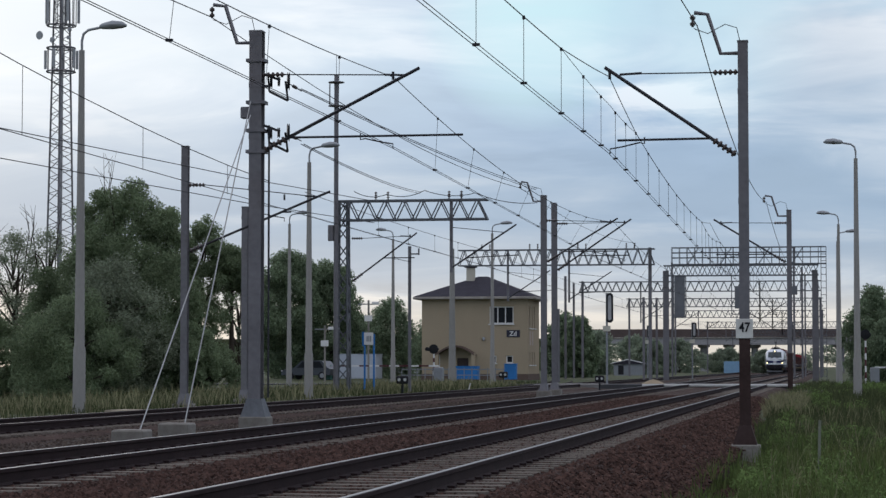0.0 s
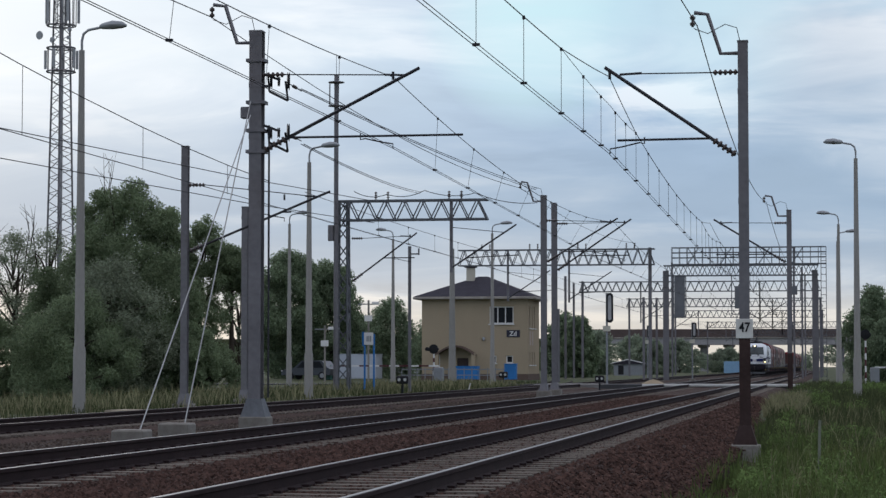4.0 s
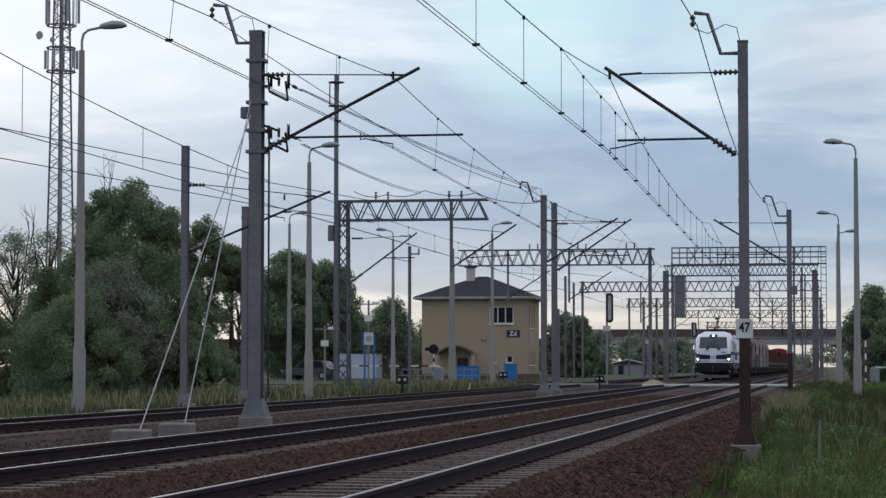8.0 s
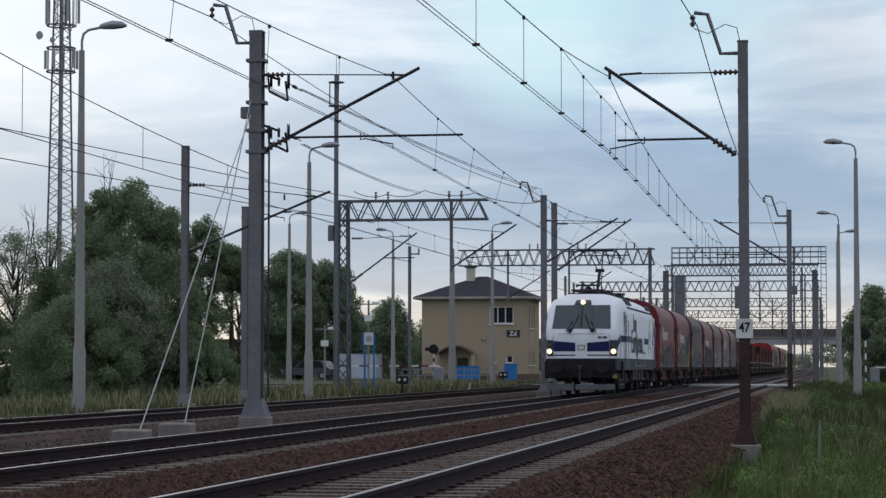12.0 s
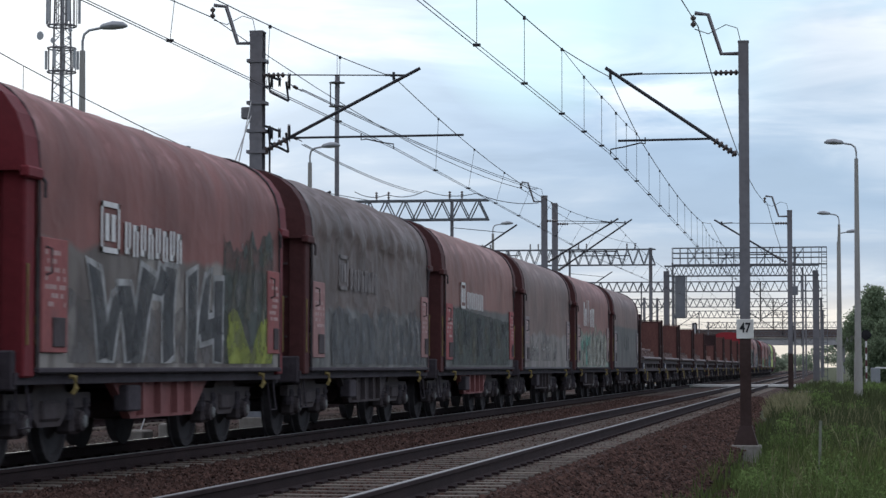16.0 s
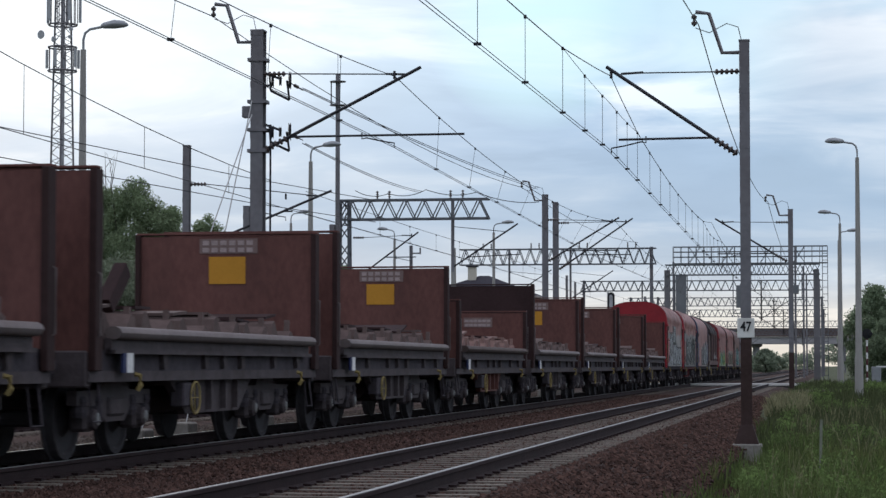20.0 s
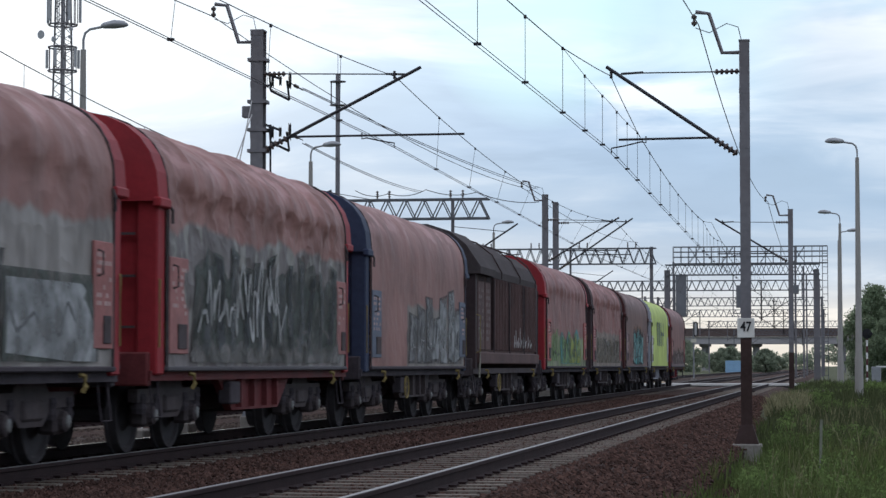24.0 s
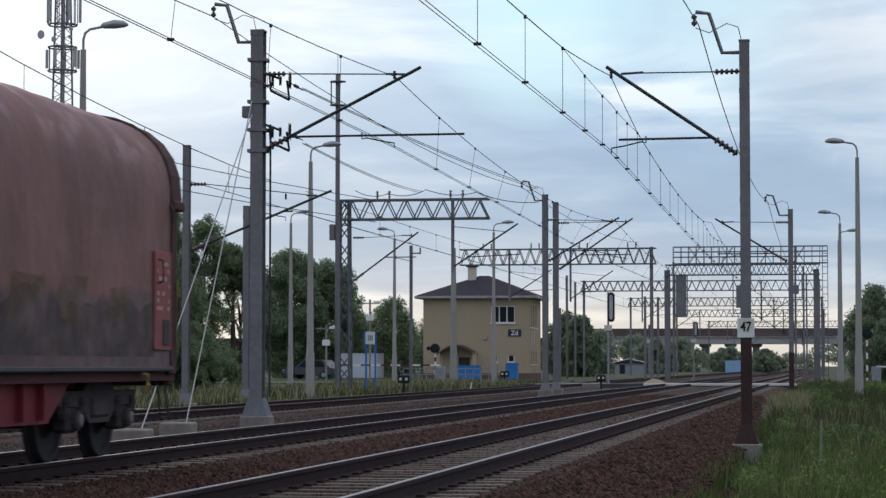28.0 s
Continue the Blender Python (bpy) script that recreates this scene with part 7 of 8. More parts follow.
# haze along the foot of the last wagon
zone(*on(24), 1.9, 10.4, 1.16, jagged(1.75, .4, .7, 1.0), SP_SMOKE, .006)
for i in range(5):
    block(*on(24), 2.6 + i * 1.5, .8, 1.5, 1.95, .2, SP_TANDULL, None, 0, 360 + i, .009)


# open coil wagons
FLAT_BROWN = surface("coil_wagon_brown", (0.120, 0.054, 0.046), .75, 0, .28, 1.0, 14, .15, dirt=(.07, .04, .035), dirt_amount=.5, streak=2)
CRADLE = surface("cradle_dusty", (0.185, 0.115, 0.10), .85, 0, .3, 1.2, 12, .2, dirt=(.09, .06, .055), dirt_amount=.6)
CRADLE_GREY = surface("cradle_grey_brown", (0.105, 0.075, 0.068), .85, 0, .3, 1.2, 12, .2, dirt=(.05, .035, .032), dirt_amount=.6)
SILL_BROWN = surface("side_sill_brown", (0.085, 0.064, 0.058), .8, 0, .2, 1.2, 12, .15)
SILL = surface("side_sill_grey", (0.15, 0.125, 0.12), .7, 0, .18, 1.2, 12, .15, dirt=(.1, .07, .06))
ORANGE = surface("orange_placard", (0.45, 0.215, 0.028), .6, 0, .08, 3, 20, .05)
TABLE = surface("print_panel", (0.17, 0.12, 0.11), .8, 0, .2, 4, 20, .05)
# wall brown darkened for the corner posts; shade on their sides is painted in
POST_SHADED = surface("post_shaded_brown", (0.036, 0.020, 0.019), .8, 0, .25, 1.2, 12, .15)
BOARD_DARK = surface("bulkhead_dark", (0.036, 0.020, 0.020), .75, 0, .25, 1.2, 12, .15)


def flat_wagon(k, low_end=False, dark_front=False):
    th = thing("open_coil_wagon", pose(0, 0, 0), "brown open coil wagon with high end walls and empty cradles" if not low_end else "brown open coil wagon with low end wall and empty pink cradles",
               "freight wagon", "wagons of the train")
    L = PITCH
    saddle, sill_col = (CRADLE, SILL_BROWN) if low_end else (CRADLE_GREY, SILL)
    underframe(th, GREASE, FLAT_BROWN if low_end else GREASE, wheel_y=4.75, seed=k)
    part("floor", Shape().box(-1.34, 1.34, .7, L - .7, .98, 1.225), DARK, th)
    for s in (-1, 1):
        sl = part("side_sill", Shape().slab([(s * 1.44 + .10 * math.cos(a), 1.42 + .075 * math.sin(a)) for a in np.linspace(0, 2 * math.pi, 11)[:-1]], 1.25, L - 1.25), sill_col, th, "pale grey rounded side sill", True)
        part("sill_web", Shape().box(s * 1.38 - .04, s * 1.38 + .04, 1.25, L - 1.25, 1.2, 1.36), GREASE, sl, "dark web under the sill")
        part("sill_lip", Shape().box(s * 1.42 - .05, s * 1.42 + .05, 1.25, L - 1.25, 1.19, 1.235), GREASE, sl)
        if s > 0:
            for y in (1.9, 3.3, 5.1, 6.0, 6.9, 8.7, 10.1):
                part("sill_bracket", Shape().plate([(y, 1.22), (y + .05, 1.02), (y + .17, 1.02), (y + .22, 1.22)], 1.34, 1.40), GREASE, sl)
    for i, y in enumerate(np.linspace(2.1, L - 2.1, 6)):
        c = part("cradle", Shape().plate([(y - .78, 1.2), (y - .62, 1.62 + .05 * (i % 2)), (y - .5, 1.66 + .05 * (i % 2)), (y - .12, 1.36), (y + .12, 1.36), (y + .5, 1.66 - .04 * (i % 3)), (y + .62, 1.62 - .04 * (i % 3)), (y + .78, 1.2)], -1.22, 1.22), saddle, th, "dusty saddle for steel coils")
        rc = random.Random(k * 7 + i)
        tilt = rc.uniform(-.06, .14)
        part("cradle_flap", Shape().beam((.55, y - .55, 1.70 + .05 * (i % 2)), (.55, y - .55 + .62, 1.72 + tilt), 1.1, .035), saddle if rc.random() < .5 else BOARD_DARK, c, "hinged coil rest")
        part("cradle_pin", Shape().beam((1.15, y + .52, 1.5), (1.15, y + .56, 1.74), .07), saddle, c)
    if k % 2 == 1:
        part("coil_stop", Shape().beam((.9, 2.6, 1.75), (.95, 3.1, 2.2), .16, .2), BOARD_DARK, th)
    for flip in (False, True):
        top = 2.42 if low_end else 3.06 if flip else 3.17
        Y = (lambda y: L - y) if flip else (lambda y: y)
        y0, y1 = sorted((Y(.66), Y(.80)))
        col = BOARD_DARK if (dark_front and not flip) else FLAT_BROWN
        e = part("end_wall", Shape().box(-1.42, 1.42, y0, y1, 1.0, top, .02), col, th)
        for x in (-1.44, 1.36):
            a, b = sorted((Y(.64), Y(.88)))
            part("corner_post", Shape().box(x, x + .08, a, b, 1.0, top + .02, .01), POST_SHADED, e)
        part("top_cap", Shape().box(-1.44, 1.44, y0 - .02, y1 + .02, top + .021, top + .05, .005), col, e)
        part("grab_bar", Shape().tube([(1.4, Y(.72), 1.35), (1.47, Y(.72), 1.38), (1.47, Y(.72), 2.05), (1.4, Y(.72), 2.08)], .012, 5), SILL, e)
        if flip:
            fy = Y(.80)
            if not low_end:
                part("placard", Shape().box(-.27, .31, fy - .012, fy, 2.32, 2.74), ORANGE, e, "plain orange placard")
            else:
                part("print", bars_front(-1.05, -.35, fy, 2.14, 2.28, 2, k), BRIGHT_WHITE, e)
            part("print_panel", Shape().box(-.42 if not low_end else -.2, .50 if not low_end else .55, fy - .012, fy, 2.79 if not low_end else 2.05, 3.02 if not low_end else 2.3), TABLE, e, "grey panel of unreadable print")
            pb = Shape()
            rnd = random.Random(k)
            for i in range(6):
                for j in range(2):
                    x = (-.37 if not low_end else -.17) + i * (.14 if not low_end else .115)
                    z = (2.81 if not low_end else 2.07) + j * .11
                    pb.box(x, x + .1, fy - .018, fy - .0125, z, z + .07)
            part("print", pb, surface("print_pale", (.30, .24, .23), .8, 0, .2, 5, 20, 0), e)
    part("data_panel", Shape().box(1.45, 1.48, 1.5, 1.85, .98, 1.2), surface("data_blue", (.03, .035, .09), .6), th)
    part("data_label", Shape().box(1.481, 1.485, 1.62, 1.85, .98, 1.2), BRIGHT_WHITE, th, "white label on the frame")
    vehicles.append((th, k))
    return th


def bars_front(x0, x1, y, z0, z1, rows, seed):
    rng = random.Random(seed)
    sh = Shape()
    for i in range(rows):
        x = x0
        while x < x1:
            w = rng.uniform(.03, .09)
            z = z0 + (z1 - z0) * i / rows
            sh.box(x, x + w, y - .016, y - .004, z, z + .035)
            x += w + .03
    return sh


for k in range(7, 16):
    flat_wagon(k, low_end=(k == 11), dark_front=(k in (7, 8, 12)))

# sliding-wall wagon
SOOTBLACK = surface("roof_soot_black", (0.052, 0.043, 0.043), .8, 0, .25, 1.2, 12, .2, dirt=(.04, .03, .03))
SLIDE = surface("sliding_wall_brown", (0.098, 0.060, 0.056), .7, 0, .25, 1.2, 14, .15, dirt=(.04, .03, .03), dirt_amount=.6)
CHALK_PAINT = surface("chalky_paint", (.30, .29, .28), .8, 0, .3, 5, 20, 0)
sw = thing("sliding_wall_wagon", pose(0, 0, 0), "dark brown sliding-wall wagon with ribbed sides and black roof", "freight wagon", "wagons of the train")
underframe(sw, GREASE, GREASE, wheel_y=4.6, seed=19)
part("side_wall", Shape().box(1.32, 1.38, 1.0, PITCH - 1.0, 1.3, 3.15), SLIDE, sw)
part("side_wall", Shape().box(-1.38, -1.32, 1.0, PITCH - 1.0, 1.3, 3.15), SLIDE, sw)
for i in range(30):
    y = 3.2 + i * .255
    part("rib", Shape().box(1.38, 1.46, y, y + .075, 1.42, 3.1, .008), SLIDE if i % 10 else BLACK_END, sw)
for y0, y1 in ((1.1, 2.05), (2.2, 3.0)):
    p = part("door_panel", Shape().box(1.38, 1.42, y0, y1, 1.42, 2.95, .01), SLIDE, sw)
    part("print", bars(Shape(), 1.421, y0 + .1, y1 - .1, 1.6, 2.85, 8, int(y0 * 7), .5), surface("print_faded", (.17, .14, .135), .8, 0, .2, 5, 20, 0), p)
    for j in range(4):
        part("vent", Shape().box(1.421, 1.43, y0 + .1 + j * .2, y0 + .18 + j * .2, 2.97, 3.12), BLACK_END, p)
part("bottom_rail", Shape().box(1.36, 1.5, .95, PITCH - .95, 1.1, 1.36, .02), SLIDE, sw)
for a, b, lift in ((.62, 2.9, .09), (2.9, 7.6, .0), (7.6, PITCH - .62, -.07)):
    part("roof_section", Shape().slab([(1.46 + lift, 3.1), (1.46 + lift, 3.26), (1.22, 3.66 + lift), (.85, 3.96 + lift), (.35, 4.12 + lift), (-.35, 4.12 + lift), (-.85, 3.96 + lift), (-1.22, 3.66 + lift), (-1.46 - lift, 3.26), (-1.46 - lift, 3.1)], a, b), SOOTBLACK, sw, "soot-black angular roof section")
for a in (.72, PITCH - .98):
    part("end_wall", Shape().slab([(1.42, 1.0), (1.42, 3.2), (.95, 3.7), (-.95, 3.7), (-1.42, 3.2), (-1.42, 1.0)], a, a + .26), BLACK_END, sw)
for i, (y, h) in enumerate(((6.6, .30), (7.0, .42), (7.3, .25), (7.75, .50), (8.25, .34), (8.6, .46), (9.1, .30), (9.6, .22))):
    part("sprayed_line", Shape().beam((1.463, y, 1.5), (1.463, y + .1 * (-1) ** i, 1.5 + h), .012, .05).beam((1.463, y, 1.52), (1.463, y + .24, 1.55 + h * .3), .012, .04), CHALK_PAINT, sw, "loose chalky paint stroke")
for y in (3.1, 5.7, 8.3, 10.9):
    part("lock_bar", Shape().tube([(1.48, y, 1.3), (1.49, y, 3.05)], .016, 5), GREASE, sw)
for y in (1.5, 4.4, 7.6, 10.6):
    part("roof_strap", Shape().tube([(1.47, y, 3.12), (1.475, y, 3.27), (1.24, y, 3.69), (.87, y, 3.98), (.36, y, 4.13)], .02, 5), BLACK_END, sw)
handrail(sw, 1.42, .85, 1.35, 2.2)
part("hose", Shape().tube([(1.46, 1.0, 1.9), (1.5, .95, 1.75), (1.48, .97, 1.2), (1.46, 1.0, .8)], .025, 6), surface("hose_pale", (.30, .29, .24), .7), sw)
vehicles.append((sw, 19))

# ---- locomotive ----
LWHITE = surface("loco_white", (0.72, 0.73, 0.75), .42, 0, .05, .7, 10, .04, dirt=(.42, .42, .42), dirt_amount=.35)
LGREY = surface("loco_dark_grey", (0.050, 0.054, 0.062), .6, 0, .15, 1, 12, .1, dirt=(.05, .045, .04))
LBLUE = surface("loco_stripe_blue", (0.018, 0.022, 0.085), .55, 0, .1, 1, 10, .03)
LROOF = surface("loco_roof_gear", (0.04, 0.04, 0.043), .7, .2, .2, 2, 12, .1)
SCREEN = surface("windscreen_glass", (0.036, 0.048, 0.050), .04, 0, .1, 1, 4, 0)
# door glass with the pale sky reflection put into its base colour
SKY_DOORGLASS = surface("door_glass_painted_sky", (0.22, 0.25, 0.27), .08, 0, .1, 1, 4, 0)
LETTER = surface("loco_letter_grey", (0.055, 0.06, 0.075), .5, 0, .1, 2, 10, 0)
REFLECTOR = surface("headlamp_reflector", (1.0, 0.80, 0.38), .4, 0, 0, 1, 4, 0, emit=1.05)
LIT = surface("headlamp_lit", (1.0, 0.80, 0.42), .4, 0, 0, 1, 4, 0, emit=11.0)
loco = thing("electric_locomotive", pose(0, 0, 0), "white electric locomotive with blue stripe, lit headlamps and raised pantograph", "locomotive")
LL = 18.98
FLAT_NOSE = .74


def loco_front(z):
    """Distance of the nose behind the coupling plane at height z."""
    if z < 2.42:
        return .80 + .02 * (2.42 - z)
    if z < 3.42:
        return .80 + (z - 2.42) * .74
    return 1.54 + (z - 3.42) * 2.0


def loco_half(z):
    return 1.49 if z < 3.2 else 1.49 - (z - 3.2) * .50 if z < 3.56 else 1.31 - (z - 3.56) * 2.2


NOSE = ((.74, .06), (.80, .09), (.86, .17), (.90, .32), (.94, .70), (.97, 1.2), (1.0, 1.9))


def nose_depth(t):
    """How far the nose recedes at a share t of the half width: flat, rounded, then tapering out to the sides."""
    t = abs(t)
    if t <= FLAT_NOSE:
        return .06 * (t / FLAT_NOSE) ** 2
    return float(np.interp(t, [a for a, b in NOSE], [b for a, b in NOSE]))


def loco_slice(z, grow=0.0, half=None):
    """Plan outline of the body at height z."""
    h = (half or loco_half(z)) + grow
    f = loco_front(z) - grow
    pts = [(t * h, f + nose_depth(t)) for t in np.linspace(-FLAT_NOSE, FLAT_NOSE, 9)]
    pts += [(t * h, f + d) for t, d in NOSE[1:]]
    right = pts
    left = [(-x, y) for x, y in right[9:]][::-1]
    return left + right + [(x, LL - y) for x, y in right[9:]][::-1] + [(x, LL - y) for x, y in right[:9]][::-1] + [(-x, LL - y) for x, y in right[9:]]


def loft(levels, grow=0.0):
    sh = Shape()
    n = None
    for k, z in enumerate(levels):
        ring = loco_slice(z, grow)
        n = len(ring)
        sh.v += [(x, y, z) for x, y in ring]
        if k:
            o = (k - 1) * n
            sh.f += [(o + i, o + (i + 1) % n, o + n + (i + 1) % n, o + n + i) for i in range(n)]
    sh.f += [tuple(range(n))[::-1], tuple(range(len(sh.v) - n, len(sh.v)))]
    return sh


part("body_shell", loft([1.36, 1.7, 2.0, 2.42, 2.7, 3.0, 3.2, 3.42, 3.56, 3.66, 3.74, 3.8]), LWHITE, loco, smooth=True)
part("skirt", loft([.92, 1.1, 1.355], -.015), LGREY, loco, "dark grey lower skirt")


def nose_patch(x0, x1, z0, z1, out, n=6, m=4):
    """A patch that follows the nose, standing proud of it; x0 and x1 may be functions of z."""
    sh = Shape()
    for j in range(m + 1):
        z = z0 + (z1 - z0) * j / m
        a = x0(z) if callable(x0) else x0
        b = x1(z) if callable(x1) else x1
        for i in range(n + 1):
            x = a + (b - a) * i / n
            h = loco_half(z)
            y = loco_front(z) + nose_depth(x / h)
            sh.v.append((x, y - out, z))
    w = n + 1
    sh.f = [(j * w + i, j * w + i + 1, (j + 1) * w + i + 1, (j + 1) * w + i) for j in range(m) for i in range(n)]
    return sh


def thick(sh, d=.02):
    """Gives a patch a thickness backwards along y."""
    n = len(sh.v)
    edge = {}
    for f in sh.f:
        for a, b in zip(f, f[1:] + f[:1]):
            edge[(a, b)] = edge.get((a, b), 0) + 1
    rim = [(a, b) for a, b in edge if (b, a) not in edge]
    sh.v += [(x, y + d, z) for x, y, z in sh.v]
    sh.f += [tuple(i + n for i in f[::-1]) for f in sh.f] + [(a, b, b + n, a + n) for a, b in rim]
    return sh


part("windscreen", thick(nose_patch(lambda z: -1.10 + (z - 2.47) * .08, lambda z: 1.10 - (z - 2.47) * .08, 2.47, 3.36, .03, 16)), SCREEN, loco, "dark windscreen")
part("screen_post", thick(nose_patch(-.022, .022, 2.5, 3.36, .03)), BLACK, loco)
part("top_lamp_panel", thick(nose_patch(lambda z: -.32 + (z - 3.4) * .3, lambda z: .32 - (z - 3.4) * .3, 3.375, 3.56, .03)), LGREY, loco, "dark lamp panel above the windscreen")
part("top_lamp", Shape().lathe((0, loco_front(3.42) - .06, 3.47), (0, 1, 0), [(0, .09), (.05, .10)], 14), REFLECTOR, loco, "lit top headlamp")
part("lamp_core", Shape().lathe((0, loco_front(3.42) - .068, 3.47), (0, 1, 0), [(0, .045), (.02, .05)], 12), LIT, loco)
for s in (-1, 1):
    a, b = sorted((s * .22, s * 1.04))
    ns = nose_patch(a, b, 1.62, 1.94, .012)
    ns.v = [(x, y, z + (z - 1.62) * .25 * (abs(x) - .22)) for x, y, z in ns.v]
    part("nose_stripe", thick(ns), LBLUE, loco, "dark blue nose stripe")
    cs = Shape()
    for i in range(25):
        t = .885 + .115 * i / 24
        rise = math.sin(min(1, i / 14) * math.pi / 2)
        zc, hh = 1.84 + .26 * rise, .17 - .05 * rise
        cs.v += [(s * (1.49 * t + .012), .794 + nose_depth(t) + .01 * (2.42 - zc), zc + d * hh) for d in (-1, 1)]
    cs.f = [(2 * i, 2 * i + 2, 2 * i + 3, 2 * i + 1) for i in range(24)]
    part("corner_stripe", cs, LBLUE, loco, "dark blue stripe curving round the cab corner", True)
    part("nose_line", thick(nose_patch(a, b, 1.46, 1.5, .012)), BLACK, loco)
    a, b = sorted((s * 1.06, s * 1.315))
    lp = part("lamp_panel", thick(nose_patch(a, b, 1.44, 2.04, .012)), LGREY, loco, "dark headlamp panel")
    part("headlamp", Shape().lathe((s * 1.19, loco_front(1.62) + .02, 1.62), (s * .15, 1, 0), [(0, .09), (.08, .10)], 16), REFLECTOR, lp, "lit round headlamp")
    part("lamp_core", Shape().lathe((s * 1.19, loco_front(1.62) + .01, 1.62), (s * .15, 1, 0), [(0, .052), (.03, .056)], 12), LIT, lp)
    part("marker_lamp", Shape().lathe((s * 1.19, loco_front(1.86) + .02, 1.86), (0, 1, 0), [(0, .06), (.08, .07)], 12), SCREEN, lp)
    part("wiper", Shape().beam((s * .35, .77, 2.42), (s * .12, 1.17, 2.98), .03).beam((s * .55, .77, 2.36), (s * .35, .99, 2.75), .03), BLACK, loco)
    part("wiper_foot", Shape().box(s * .42 - .06, s * .42 + .06, .72, .82, 2.33, 2.47, .02), BLACK, loco)
    part("ladder_rail", Shape().tube([(s * 1.40, 1.0, 1.4), (s * 1.46, .92, 1.45), (s * 1.46, .92, 2.2), (s * 1.40, 1.0, 2.25)], .016, 5), GREY_END, loco)
for s in (-1, 1):
    a, b = sorted((s * 1.046, s * 1.054))
    part("panel_gap", thick(nose_patch(a, b, 1.40, 2.26, .010)), LGREY, loco)
part("nose_seam", thick(nose_patch(-1.25, 1.25, 2.26, 2.275, .008)), LGREY, loco)
mk = part("nose_mark", thick(nose_patch(-.13, .13, 1.66, 1.86, .012)), RED_END, loco, "red-framed blank mark")
part("mark_field", thick(nose_patch(-.105, .105, 1.685, 1.835, .02)), WHITE, mk)
part("number_bar", thick(nose_patch(.62, .76, 2.1, 2.18, .014)).add(thick(nose_patch(.80, .96, 2.1, 2.18, .014)).v, thick(nose_patch(.80, .96, 2.1, 2.18, .014)).f), LETTER, loco, "dark bars in place of a number")

# sides: doors, stripe, slogan, gutters
for s in (-1, 1):
    x = s * 1.492
    xo = s * 1.50

    def sp(y0, y1, z0, z1, mat, name, label="", parent=loco, proud=.006):
        a, b = sorted((x, x + s * proud))
        return part(name, Shape().box(a, b, y0, y1, z0, z1), mat, parent, label)
    sp(2.62, 3.35, 1.98, 2.22, LBLUE, "side_stripe", "dark blue side stripe")
    sp(3.5, 5.1, 1.98, 2.22, LBLUE, "side_stripe", "dark blue side stripe")
    sp(11.2, 13.4, 1.98, 2.22, LBLUE, "side_stripe", "dark blue side stripe")
    sp(15.4, 16.8, 1.98, 2.22, LBLUE, "side_stripe", "dark blue side stripe")
    for y in (4.2, 16.0):
        m0 = sp(y, y + .3, 1.99, 2.21, RED_END, "side_mark", "red-framed blank mark", proud=.012)
        sp(y + .03, y + .27, 2.02, 2.18, WHITE, "mark_field", "", m0, proud=.016)
    for y in (2.45, LL - 3.2):
        d = sp(y, y + .75, 1.37, 3.15, LWHITE, "cab_door", "white cab door with a window", proud=.012)
        sp(y + .13, y + .59, 2.31, 2.99, LROOF, "window_seal", "", d, proud=.018)
        sp(y + .17, y + .55, 2.35, 2.95, SKY_DOORGLASS, "door_window", "", d, proud=.022)
        sp(y - .015, y, 1.3, 3.15, LGREY, "door_gap", "", d, proud=.008)
        sp(y + .75, y + .765, 1.3, 3.15, LGREY, "door_gap", "", d, proud=.008)
        if y < 9:
            sp(y, y + .75, 1.98, 2.22, LBLUE, "door_stripe", "dark blue stripe across the door", d, proud=.015)
        for q in (y - .1, y + .85):
            part("door_rail", Shape().tube([(xo, q, 1.0), (xo + s * .05, q, 1.05), (xo + s * .05, q, 2.75), (xo, q, 2.8)], .016, 5), GREY_END, d)
    sp(1.55, 1.57, 1.36, 3.1, LGREY, "seam", proud=.004)
    for y in np.arange(3.8, LL - 3.8, .42):
        part("gutter_slot", Shape().box(min(s * 1.40, s * 1.475), max(s * 1.40, s * 1.475), y, y + .3, 3.29, 3.345), LROOF, loco)
    for y in (4.15, 5.2, 13.4, 14.45):
        a = Shape().add([(s * 1.42, y, 3.46), (s * 1.42, y + .95, 3.46), (s * 1.3, y + .95, 3.66), (s * 1.3, y, 3.66), (s * 1.30, y, 3.44), (s * 1.30, y + .95, 3.44), (s * 1.2, y + .95, 3.6), (s * 1.2, y, 3.6)],
                        [(0, 1, 2, 3), (4, 5, 6, 7), (0, 1, 5, 4), (1, 2, 6, 5), (2, 3, 7, 6), (3, 0, 4, 7)])
        part("roof_grille", a, LROOF, loco, "dark roof cooling grille")
    part("print", bars(Shape(), 1.478 if s > 0 else -1.482, 6.6, 12.5, 1.02, 1.28, 2, 5, .35), GREY_END, loco)["kind"] = "stuff"
    for y in (6.2, 8.4, 10.6):
        part("skirt_socket", Shape().lathe((s * 1.47, y, 1.2), (s, 0, 0), [(0, .06), (.02, .05)], 10), BLACK, loco)
    part("step_well", Shape().box(min(s * 1.38, s * 1.485), max(s * 1.38, s * 1.485), 1.7, 2.0, .6, 1.25, .02), BLACK, loco)
    part("foot_step", Shape().box(min(s * 1.3, s * 1.5), max(s * 1.3, s * 1.5), 2.4, 2.9, .42, .46), GREASE, loco)


def side_word(word, size, y, z, bold, width=1.0):
    me = text_mesh(word, size, LETTER, bold, .003, width)
    o = part("slogan", me, None, loco, "dark grey slogan lettering")
    o.matrix_local = Matrix.Translation((1.502, y, z)) @ Matrix(((0, 0, 1, 0), (1, 0, 0, 0), (0, 1, 0, 0), (0, 0, 0, 1)))
    return o


